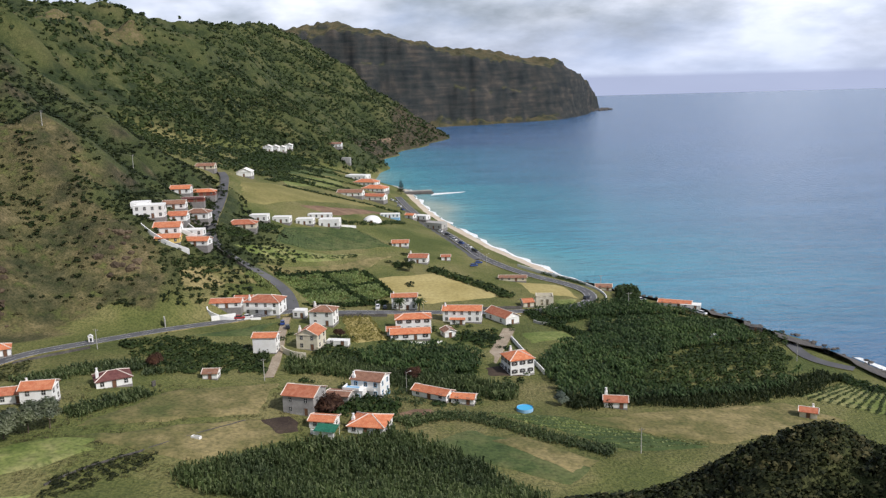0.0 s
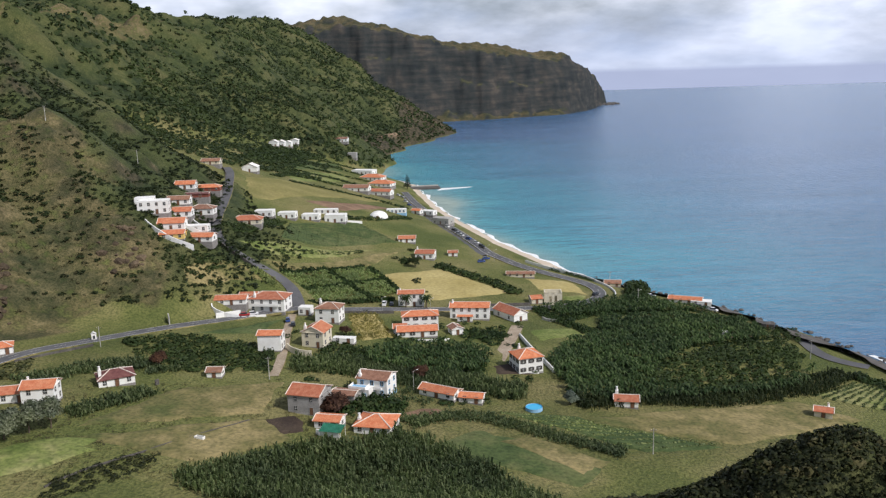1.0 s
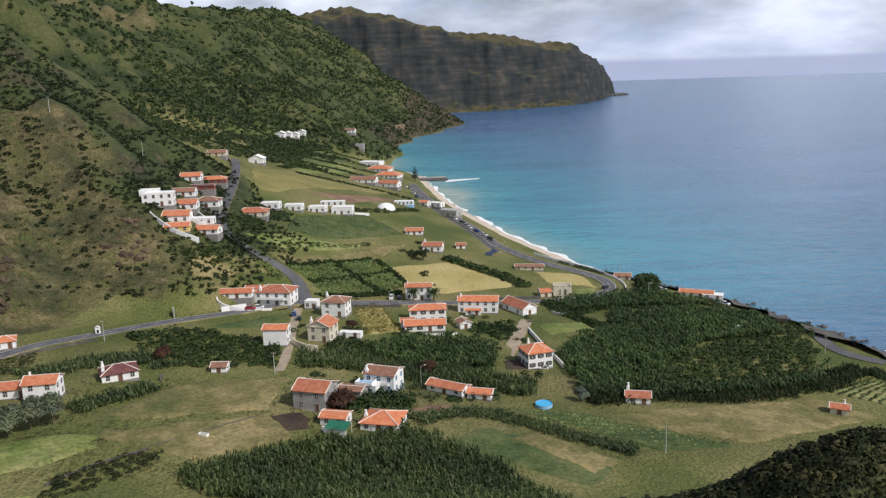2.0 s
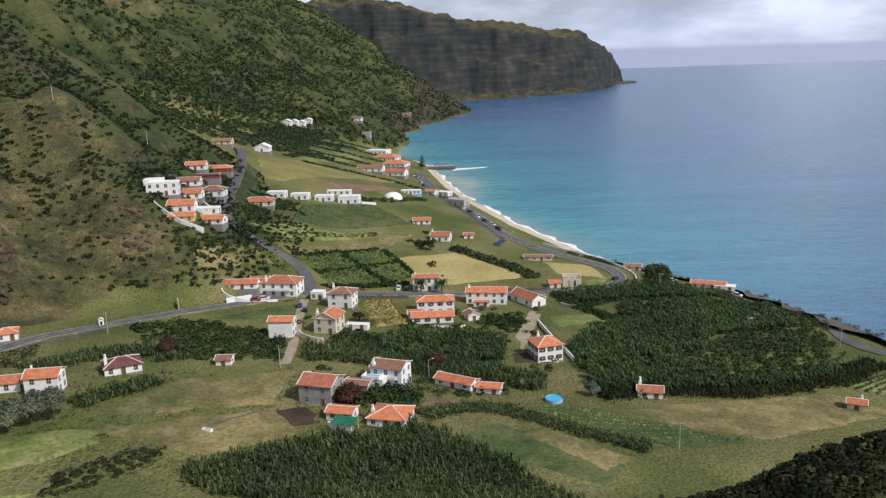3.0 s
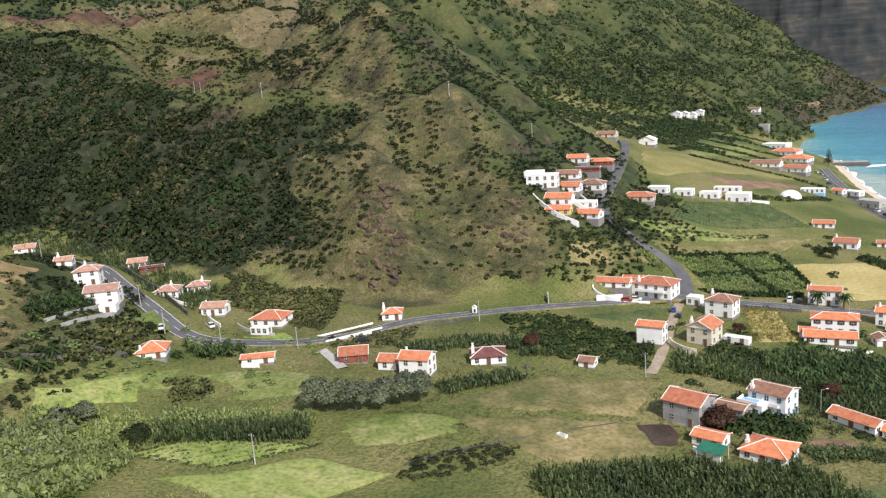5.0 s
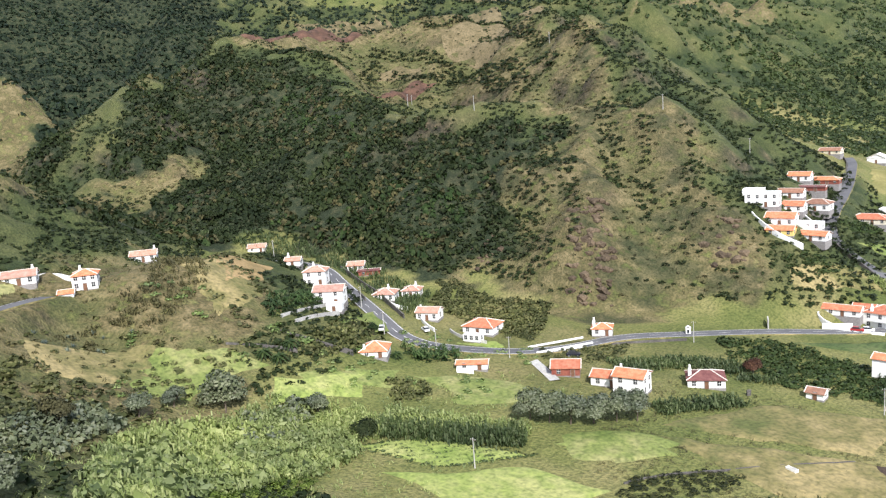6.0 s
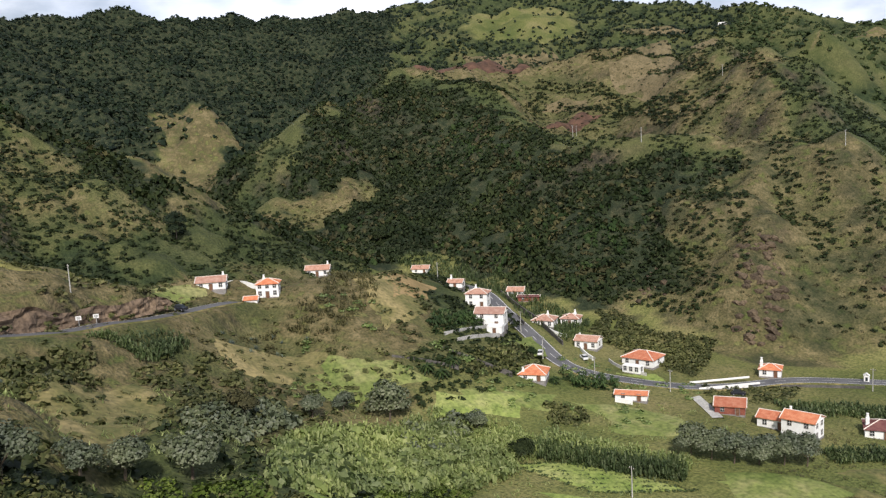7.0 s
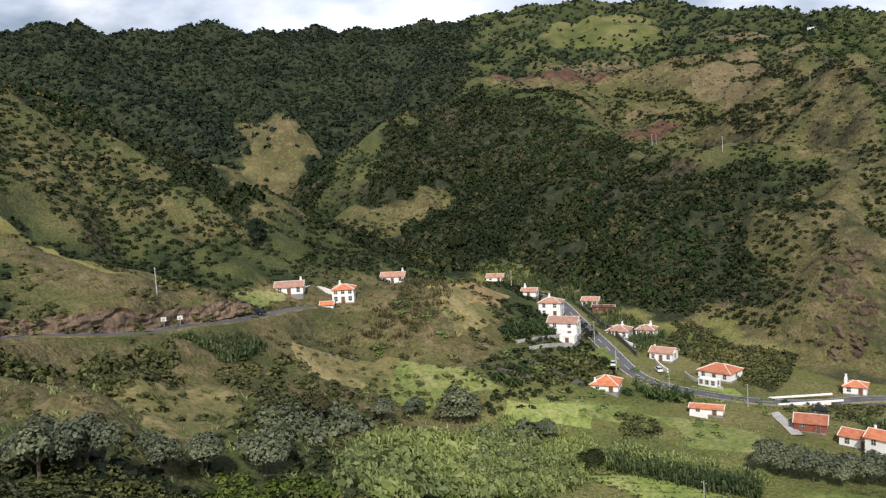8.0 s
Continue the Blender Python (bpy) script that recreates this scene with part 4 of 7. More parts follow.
kind_ = rng.random(len(px)) * 0.6 + vnoise(px / 22, py / 22, 64) * 0.6
gap = (vnoise(px / 16, py / 16, 65) * 0.6 + vnoise(px / 6, py / 6, 66) * 0.4) < 0.27
tall = 1.8 + 4.4 * vnoise(px / 7, py / 7, 63)
for low_, high_, mat_, label_ in ((0.0, 0.78, leaf_shrub, "dense dark green laurel and heath scrub on the slope"), (0.78, 0.92, leaf_dry, "olive heath bushes among the laurel scrub"), (0.92, 2.0, leaf_hedge, "dark green bushes among the laurel scrub")):
    sel = keep & w_ & ~gap & (kind_ >= low_) & (kind_ < high_)
    planted("wood_scrub", "shrub", np.stack([px, py], -1)[sel], 2.1 + 0.42 * tall[sel], tall[sel], mat_, label_, "shrubs", 0.3)
# the same bushes on the spur take the leaf colour brightened for sun
for sel, mat_ in ((keep & ~w_ & ~d_ & ~spur_, leaf_shrub), (keep & ~w_ & ~d_ & spur_, leaf_slope_lit)):
    planted("hill_scrub", "shrub", np.stack([px, py], -1)[sel], 2.0 + 1.4 * vnoise(px[sel] / 5, py[sel] / 5, 69), 1.9, mat_, "scattered green bushes on the hillside", "shrubs", 0.3)
sel = keep & ~w_ & d_ & (kind_ < 0.46)
planted("dry_scrub", "shrub", np.stack([px, py], -1)[sel], 2.0, 1.1, leaf_dry, "low olive bushes on dry grass", "shrubs")
for sel, mat_ in ((keep & ~w_ & d_ & (kind_ >= 0.66) & ~spur_, leaf_shrub), (keep & ~w_ & d_ & (kind_ >= 0.72) & spur_, leaf_slope_lit)):
    planted("dry_scrub", "shrub", np.stack([px, py], -1)[sel], 1.5 + 1.8 * vnoise(px[sel] / 4, py[sel] / 4, 70), 1.7, mat_, "green bushes dotted over dry grass", "shrubs", 0.25)
streak = vnoise(np.arctan2(px, py) * 400 / 9, dist / 45, 71) * 0.6 + vnoise(np.arctan2(px, py) * 400 / 4, dist / 14, 72) * 0.4
sel = covered(NOSE, px, py) & (streak > 0.50) & (px - 0.45 * (py - 300) < -168) & (rng.random(len(px)) < 0.8)
planted("dry_scrub", "shrub", np.stack([px, py], -1)[sel], 2.8, 1.8, leaf_shrub, "dark bushes in the gullies of the rock face", "shrubs")
sel = d_ & (dist > 45) & ~((px > -5) & (dist < 125)) & (rng.random(len(px)) < 0.3)
planted("dry_grass", "grass", np.stack([px, py], -1)[sel], 2.2, 0.8, leaf_dry, "tufts of dry grass on the slope", "grass")
px, py, pz = hill_places(-1250, 60, 0, 1750, 5.6)
far_ = (np.hypot(px, py) > 520) & ~((px > -560) & (py < 620))
w_ = wooded(px, py)
tuft = vnoise(px / 45, py / 45, 66) * 0.6 + vnoise(px / 120, py / 120, 67) * 0.4
keep = far_ & ~(covered(DRY + CLEAR, px, py) & (rng.random(len(px)) < 0.72)) & np.where(w_, rng.random(len(px)) < 0.95, (rng.random(len(px)) < smooth(tuft, 0.2, 0.7) * 0.5 + 0.2 + 0.3 * smooth(hollow_at(px, py), -1, 4)))
bay_ = (py > 620) & (px > -620)
big_ = vnoise(px / 20, py / 20, 68)
for sel, mat_, label_ in ((keep & bay_, leaf_bay, "green scrub on the long slope above the bay"), (keep & ~bay_, leaf_far_shaded, "dark woods and scrub on distant slopes")):
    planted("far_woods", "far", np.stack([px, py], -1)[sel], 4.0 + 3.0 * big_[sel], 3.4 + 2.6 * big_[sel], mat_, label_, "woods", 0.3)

# ---- valley vegetation ----
def cane(places, label, wide=2.6, high=4.2, mat=leaf_cane):
    return planted("cane_reed", "cane", places, wide, high, mat, label, "reeds")


def bushes(places, label, wide=3.2, high=2.4, mat=leaf_thicket, name="bushes", kind="bush"):
    return planted(name, kind, places, wide, high, mat, label, "shrubs")


cane(scatter([(-61, 159), (-50, 174), (-37, 183), (-25, 188), (-14, 198), (-2, 191), (12, 176), (24, 153), (-10, 137)], 1.7), "tall giant cane thicket, green with pale tips")
cane(band([(-14, 203), (-0, 212), (11, 212), (26, 201), (47, 191)], 4.5, 1.5), "cane hedge between fields", high=2.0)
cane(band([(-62, 161), (-50, 173), (-38, 181), (-27, 185)], 6, 1.6), "cane hedge at the edge of a meadow")
cane(band([(-53, 246), (-35, 250), (-20, 242), (2, 238), (25, 233)], 13, 1.9), "dense cane belt behind the houses", high=3.8)
cane(band([(-26, 244), (-5, 242), (13, 239)], 9, 2.0), "dense cane belt beside banana plots", high=3.6)
cane(band([(-102, 194), (-95, 206), (-86, 218)], 6, 1.6), "cane hedge along the meadow", high=3.0)
cane(band([(-126, 217), (-116, 231), (-106, 240), (-93, 239)], 8, 1.9), "green cane and creepers below the road", high=2.6)
cane(band([(-96, 233), (-86, 235), (-81, 241)], 4, 1.7), "short cane hedge behind a house", high=2.4)
cane(scatter([(-40, 230), (-12, 230), (-5, 221), (-16, 209), (-32, 211)], 2.2, 0.5), "cane between gardens", high=2.6)
cane(band([(36, 226), (55, 233), (82, 235), (115, 250), (140, 270)], 8, 1.9), "cane belt along the lower edge of the plots", high=3.4, mat=leaf_shrub)
cane(band([(-89, 343), (-79, 343), (-73, 338)], 5, 1.7), "pale cane beside the climbing road", high=2.6, mat=leaf_pale)
cane(band([(-161, 117), (-157, 132), (-154, 148)], 10, 1.7), "pale green cane thicket", high=3.2, mat=leaf_pale)
cane(scatter([(-105, 50), (-160, 79), (-171, 96), (-169, 128), (-158, 137), (-141, 132), (-138, 104), (-112, 62)], 1.75), "sunlit pale green cane thicket in the valley", high=3.4, mat=leaf_pale)
cane(band([(-150, 140), (-139, 147), (-127, 152), (-116, 162)], 7, 1.5), "tall cane hedge beside vegetable beds", high=4.6)
cane(band([(-166, 118), (-161, 128), (-151, 138), (-147, 145)], 10, 1.7), "sunlit cane thicket", high=3.4, mat=leaf_pale)
planted("cane_reed", "shrub", scatter([(-105, 50), (-160, 79), (-171, 96), (-169, 128), (-158, 137), (-141, 132), (-138, 104), (-112, 62)], 2.6, 0.75), 3.2, 3.6, leaf_pale, "leafy tops of the sunlit cane thicket", "reeds")
cane(scatter([(-356, 225), (-327, 252), (-288, 256), (-245, 245), (-218, 241), (-200, 215), (-228, 216), (-295, 246)], 2.6, 0.8), "cane and laurel at the foot of the wooded slope", high=4.0)
cane(scatter([(-234, 134), (-319, 201), (-226, 150), (-213, 129), (-218, 108), (-221, 99)], 2.4, 0.7), "dry cane on the spur", high=2.4, mat=leaf_dry)
cane(band([(-196, 57), (-209, 72), (-201, 76)], 12, 2.0), "cane below the upper road", high=3.0)

bushes(scatter([(-113, 263), (-93, 273), (-60, 263), (-57, 238), (-81, 235), (-101, 247)], 2.4, 0.85), "mixed dark bushes below the road")
bushes(scatter([(-47, 277), (-30, 270), (-27, 255), (-44, 254)], 2.2, 0.8), "garden shrubs")
bushes(scatter([(-31, 218), (-15, 222), (-11, 211), (-24, 207), (-37, 208)], 2.4, 0.85), "dark garden trees between houses", 3.6, 3.4, leaf_hedge)
bushes(scatter([(13, 304), (23, 306), (17, 283), (3, 295)], 2.4, 0.8), "garden orchard", 3.2, 2.6, leaf_hedge)
bushes(band([(-7, 408), (4, 398), (21, 384), (32, 363)], 7, 2.4), "dark hedge of trees between hay fields", 3.6, 3.2)
bushes(band([(-28, 408), (-19, 410)], 5, 2.2), "bushes round a farmhouse", 3.2, 2.8)
bushes(band([(-103, 371), (-95, 406), (-94, 443)], 5, 2.5), "dark bushes above a field", 3.2, 2.2)
bushes(band([(-63, 479), (-47, 490), (-28, 536)], 5, 3.0), "dark bushes behind white houses", 3.4, 2.2)
bushes(band([(-83, 373), (-65, 400), (-44, 419)], 3, 2.2), "low hedge between fields", 2.4, 1.2)
bushes(band([(-123, 572), (-116, 677), (-85, 691)], 3, 3.0), "hedge between terraces", 3.4, 2.0)
bushes(band([(-138, 644), (-132, 772), (-105, 812)], 3, 3.0), "hedge between terraces", 3.4, 2.0)
bushes(scatter([(-165, 646), (-178, 785), (-158, 857), (-141, 905), (-137, 802), (-147, 668)], 4.0, 0.9), "dark trees above the terraces", 6.0, 5.0)
bushes(scatter([(-202, 775), (-149, 962), (-115, 1165), (-120, 942), (-167, 907)], 6.0, 0.45), "bushes on terraces above the bay", 5.0, 2.6)
bay_floor = scatter([(-250, 560), (-150, 560), (-100, 640), (-118, 800), (-140, 1000), (-165, 1130), (-250, 1120), (-290, 820)], 4.4, 0.9)
bay_floor = bay_floor[(vnoise(bay_floor[:, 0] / 24, bay_floor[:, 1] / 40, 94) * 0.7 + vnoise(bay_floor[:, 0] / 8, bay_floor[:, 1] / 8, 95) * 0.3 + smooth(-bay_floor[:, 0], 150, 230) * 0.3) > 0.52]
bushes(bay_floor, "dark shrubs and hedges over the old terraces", 4.2, 2.8, leaf_bay, kind="shrub")
for k in range(11):
    y_ = 590 + 48 * k
    x_ = float(coast_x(y_))
    bushes(band([(x_ - 125, y_ - 26), (x_ - 85, y_ + 4), (x_ - 45, y_ + 12)], 2.5, 2.4), "dark hedge between narrow terraces", 3.2, 2.0, leaf_hedge, "hedge", "shrub")
bushes(scatter([(-113, 319), (-105, 332), (-90, 339), (-101, 316)], 2.6, 0.6), "green bushes at the foot of the hill", 3.4, 2.2)
bushes(scatter([(50, 443), (67, 444), (75, 403), (65, 414)], 2.4, 0.8), "bushes on the bank above the shore", 2.6, 1.8)
bushes(band([(46, 325), (69, 343), (96, 346), (119, 338)], 3.5, 1.9), "dark hedge dividing banana plots", 2.6, 2.8, leaf_hedge)
bushes(band([(38, 345), (42, 324), (50, 320), (57, 306)], 4, 1.9), "dark hedge dividing banana plots", 2.6, 2.8, leaf_hedge)
bushes(scatter([(82, 279), (117, 307), (132, 288), (114, 255), (83, 243), (62, 247)], 2.6, 0.7), "dark scrub among the banana plots", 3.4, 3.0)
bushes(scatter([(109, 332), (129, 344), (121, 316), (106, 314)], 2.2, 0.8), "dark trees beside a shore yard", 3.4, 3.4)
bushes(scatter([(129, 326), (147, 333), (132, 288), (120, 286)], 2.4, 0.7), "dark scrub near the shore", 3.0, 2.2)
bushes(band([(140, 269), (147, 259), (150, 251)], 4, 2.0), "dark hedge beside a vineyard", 2.8, 2.2, leaf_hedge)
bushes(scatter([(94, 420), (102, 414), (92, 368), (83, 365)], 2.2, 0.9), "dark spreading shore trees", 4.6, 5.2)
bushes(band([(94, 369), (109, 357), (128, 337)], 3, 2.2), "scrub along the shore", 2.6, 1.6)
bushes(scatter([(-155, 13), (-192, 38), (-194, 55), (-181, 50), (-155, 26), (-144, 12)], 2.4, 0.75), "dark bushes below the upper road", 3.6, 3.0, leaf_slope_lit)
bushes(scatter([(-189, 61), (-205, 82), (-196, 97), (-168, 80), (-125, 43), (-178, 61)], 2.8, 0.4), "olive green scrub in the valley", 3.2, 2.4, leaf_slope_lit)
field([(-178, 30), (-184, 58), (-150, 62), (-128, 30)], meadow, "dry tan grass slope with cattle paths", 0.35, 4.0)
field([(-222, 92), (-214, 122), (-190, 112), (-200, 82)], meadow, "dry tan grass bank below the houses", 0.35, 4.0)
bushes(band([(-158, 60), (-166, 72), (-178, 90)], 9, 2.2), "grey green bushes in a line across the slope", 3.6, 3.4, leaf_grey)
bushes(scatter([(-195, 159), (-199, 188), (-181, 179), (-183, 151)], 2.4, 0.7), "dark garden trees and young bananas", 3.2, 3.0, leaf_slope_lit)
bushes(scatter([(-166, 164), (-159, 175), (-152, 165), (-155, 154)], 2.2, 0.75), "green bushes on a bank", 3.0, 2.4, leaf_slope_lit)
bushes(scatter([(-225, 256), (-191, 255), (-172, 257), (-157, 223), (-166, 219), (-208, 230)], 2.4, 0.75), "bushes at the foot of the slope", 3.2, 2.6, leaf_slope_lit)
bushes(scatter([(-151, 216), (-133, 239), (-124, 224), (-142, 207)], 2.2, 0.75), "shrubs and creepers below the road", 3.0, 1.8, leaf_slope_lit)
bushes(scatter([(-99, 7), (-102, 25), (-103, 44), (-100, 55), (-49, 9), (-50, 3)], 1.8, 0.9), "near scrub on the slope below the viewpoint", 3.0, 2.2, leaf_slope_lit, kind="heath")
bushes(scatter([(-116, 38), (-103, 51), (-77, 38), (-100, 30)], 1.9, 0.8), "yellow green bushes on the slope below the viewpoint", 3.0, 2.4, leaf_fresh, kind="heath")
bushes(scatter([(-124, 76), (-147, 110), (-136, 114), (-111, 72)], 1.9, 0.6), "green bushes round a clearing", 2.4, 1.8, leaf_fresh, kind="heath")
bushes(scatter([(-202, 114), (-198, 123), (-191, 122), (-190, 107)], 2.6, 0.5), "low bushes in a pasture", 2.4, 1.6, leaf_slope_lit)
bushes(scatter([(-173, 121), (-171, 138), (-161, 141), (-156, 125), (-159, 109)], 2.4, 0.6), "grey green bushes in the valley", 3.6, 3.2, leaf_grey)
bushes(scatter([(-90, 159), (-85, 165), (-78, 174), (-70, 176), (-70, 170), (-79, 154), (-86, 148)], 1.7, 0.75), "rough dark weeds on a stony field edge", 2.0, 0.9, leaf_heath)
bushes(scatter([(12, 112), (22, 140), (58, 142), (92, 132), (118, 118), (120, 80), (86, 62), (50, 74)], 1.6, 0.97), "dark heath covering the near slope", 2.3, 1.8, leaf_heath, kind="bush")
bushes(scatter([(22, 118), (34, 136), (96, 118), (88, 80)], 4.0, 0.7), "brownish heath bushes on the near slope", 2.2, 2.0, leaf_dry, kind="bush")
planted("agave", "agave", scatter([(60, 126), (84, 124), (90, 116), (64, 118)], 5.0, 0.6), 1.8, 1.6, leaf_agave, "grey green agaves on the slope", "agave")
planted("agave", "agave", scatter([(-177, 21), (-180, 37), (-187, 49), (-173, 43), (-151, 20)], 4.5, 0.7), 1.8, 1.6, leaf_agave, "grey green agaves on the bank", "agave")
planted("agave", "agave", scatter([(-228, 92), (-231, 104), (-214, 122), (-210, 117), (-206, 92)], 5.0, 0.6), 1.8, 1.6, leaf_agave, "grey green agaves on the spur", "agave")

# ---- banana plots ----
def bananas(poly, label, spacing=2.3, high=3.0, mat=leaf_banana, shady=True):
    # dark low shrubs added to stand for the shade beneath the bananas
    shade = scatter(poly, 2.4, 0.9 if shady else 0.0)
    planted("undergrowth", "shrub", shade, 3.0, 1.0, leaf_hedge, "low dark shrubs added as shade below banana plants", "undergrowth")
    return planted("banana_plants", "banana", scatter(poly, spacing, 0.95), high * 0.95, high, mat, label, "banana plants", 0.03)


bananas([(40, 345), (67, 358), (89, 371), (116, 352), (101, 348), (63, 336), (48, 328)], "banana plants in the upper plot")
bananas([(61, 328), (100, 343), (129, 333), (127, 309), (90, 292), (62, 247), (37, 232), (33, 265), (47, 294), (60, 306)], "large plot of banana plants")
bananas([(-30, 266), (-18, 274), (2, 281), (15, 274), (11, 251), (-5, 244), (-26, 252)], "banana plants beside the orange roofed house")
bananas([(37, 232), (62, 247), (83, 243), (114, 255), (131, 275), (115, 250), (82, 237), (45, 229)], "banana plants along the lower hedge")
hedge_lines = [[(-78, 353), (-62, 375), (-41, 390)], [(-78, 353), (-71, 342), (-62, 328)], [(-62, 328), (-44, 335), (-23, 345)], [(-41, 390), (-32, 375), (-22, 352)], [(-59, 377), (-47, 361), (-33, 342)], [(-71, 343), (-49, 360), (-31, 371)]]
for line_ in hedge_lines:
    planted("hedge", "shrub", band(line_, 1.4, 0.9), 1.9, 2.6, leaf_hedge, "clipped dark windbreak hedge", "hedge", 0.1)
bananas([(-76, 354), (-59, 375), (-48, 361), (-70, 344)], "banana plants between windbreak hedges", 1.5, 1.75, leaf_plot, False)
bananas([(-57, 377), (-42, 387), (-33, 373), (-46, 362)], "banana plants between windbreak hedges", 1.5, 1.75, leaf_plot, False)
bananas([(-69, 343), (-48, 358), (-35, 341), (-61, 332)], "banana plants between windbreak hedges", 1.5, 1.75, leaf_plot, False)
bananas([(-45, 360), (-31, 369), (-24, 352), (-33, 344)], "banana plants between windbreak hedges", 1.5, 1.75, leaf_plot, False)
bananas([(-212, 159), (-224, 188), (-215, 186), (-202, 154)], "banana plants in a house garden", 2.2, 2.4)
bananas([(-180, 185), (-169, 199), (-162, 192), (-171, 181)], "banana plants beside the road bend", 2.0, 2.2)
planted("maize", "cane", scatter([(-42, 315), (-31, 319), (-21, 287), (-34, 279)], 1.3, 0.95), 1.1, 1.4, leaf_corn, "ripening yellow maize", "maize")


def crop_rows(corners, count, label, mat=leaf_banana, high=0.6):
    (ax, ay), (bx, by), (cx, cy), (dx, dy) = corners
    spots = []
    for k in range(count):
        v = (k + 0.5) / count
        n = int(math.hypot(bx - ax, by - ay) / 1.1)
        u = np.linspace(0.02, 0.98, n)
        spots.append(np.stack([(ax * (1 - u) + bx * u) * (1 - v) + (dx * (1 - u) + cx * u) * v, (ay * (1 - u) + by * u) * (1 - v) + (dy * (1 - u) + cy * u) * v], -1))
    spots = np.concatenate(spots)
    return planted("crop_rows", "shrub", spots + (rng.random(spots.shape) - 0.5) * 0.5, 1.3, high, mat, label, "crops")


crop_rows([(-148, 130), (-136, 148), (-109, 157), (-123, 136)], 8, "rows of low green vegetables", leaf_cane, 0.5)
crop_rows([(12, 217), (34, 215), (74, 201), (52, 194)], 9, "rows of low green vines", leaf_pale, 0.7)
crop_rows([(116, 246), (138, 261), (152, 250), (141, 231)], 10, "rows of vines near the shore", leaf_cane, 0.9)
crop_rows([(-90, 447), (-53, 473), (-29, 450), (-85, 394)], 14, "rows of low crops", leaf_shrub, 0.5)


# ---- trees ----
def tree(x, y, wide, high, mat, label, name="tree", trunk=0.25, sink=0.0):
    z = ground_z(x, y)
    top = holder(name, x, y, z - 0.1)
    tr = tube(0, 0, 0, 0.15 * wide * 0.2, 0.1, high * 0.55, trunk, trunk * 0.5, 8)
    limbs = [tr]
    for k in range(5):
        a = k * 1.26 + 0.4
        limbs.append(tube(0.03, 0.02, high * 0.28, math.cos(a) * wide * 0.28, math.sin(a) * wide * 0.28, high * (0.58 + 0.05 * (k % 3)), trunk * 0.5, trunk * 0.2, 6))
    part("trunk", join(*limbs), bark, top)
    blobs = 12
    r = np.random.default_rng(int(abs(x * 7 + y * 13)))
    vs = []
    for k in range(blobs):
        a, rad = r.random() * 6.283, wide * 0.32 * math.sqrt(r.random())
        q = CLUMPS["tree"][k % 4]
        s_ = wide * (0.38 + 0.2 * r.random())
        c_ = np.array([math.cos(a) * rad, math.sin(a) * rad, high * (0.22 + 0.46 * r.random() * (1 - rad / wide))])
        vs.append((q * [s_, s_, s_ * 0.85] + c_).reshape(-1, 3))
    v = np.concatenate(vs)
    me = bpy.data.meshes.new("crown")
    me.from_pydata(v, [], np.arange(len(v)).reshape(-1, 4).tolist())
    nn = v + [0, 0, high * 0.15]
    me.polygons.foreach_set("use_smooth", np.ones(len(me.polygons), bool))
    me.normals_split_custom_set_from_vertices(nn / (np.linalg.norm(nn, axis=1)[:, None] + 1e-9))
    me.materials.append(mat)
    cr = new("crown", me)
    cr.parent = top
    return tagged(top, label, "tree")


GREY = "spreading silver green tree in the valley"
tree(-175.8, 118.1, 13, 9.5, leaf_grey, GREY)
tree(-176.8, 96.5, 6.5, 5.5, leaf_grey, "small round silver green tree")
tree(-181.3, 107.8, 6, 5, leaf_grey, "small round silver green tree")
tree(-163.6, 136.8, 6.5, 5, leaf_grey, "small round silver green tree beside cane")
tree(-146.3, 136.0, 6.5, 5.5, leaf_shrub, "rounded dark green tree beside cane")
tree(-115.1, 43.9, 9, 7.5, leaf_grey, "silver flowering tree on the near slope")
tree(-116.0, 35.1, 7, 6, leaf_grey, "silver green tree on the near slope")
tree(-111.1, 28.4, 6, 5.5, leaf_grey, "silver green tree on the near slope")
tree(-99.4, 18.0, 8, 7, leaf_grey, "silver flowering tree on the near slope")
tree(-97.5, 13.0, 8, 6.5, leaf_grey, "silver green tree on the near slope")
tree(-169.7, 76.3, 8, 6, leaf_dry, "olive green tree in the valley")
for spot in ((-122.5, 170.5), (-118.0, 172.5), (-113.2, 174.7), (-109.2, 178.9), (-105.3, 183.4), (-101.5, 187.0)):
    tree(*spot, 9.5, 8.2, leaf_grey, "dark and silver tree in a row beside the meadow", trunk=0.2)
tree(-190.9, 183.9, 4, 4, leaf_hedge, "round clipped dark tree beside the road")
tree(-310.3, 117.2, 10, 12, leaf_far_shaded, "dark tree in the upper valley")
tree(-353.9, 237.1, 9, 8, leaf_shrub, "dark tree at the foot of the wooded slope")
tree(-17.5, 400.6, 8, 5, leaf_shrub, "dark round tree beside a farmhouse")
tree(35.8, 225.6, 5, 4.5, leaf_agave, "pale yucca beside a garden")
tree(-9.9, 241.2, 6, 4.5, leaf_red, "dark purple leaved tree among cane", name="plum_tree")
tree(-32.4, 206.6, 9, 5.5, leaf_red, "red brown spreading garden tree")
tree(-39.0, 286.9, 5, 3.5, leaf_red, "red brown garden tree")
tree(-92.2, 239.6, 6, 4.5, leaf_red, "reddish flowering tree below the road")


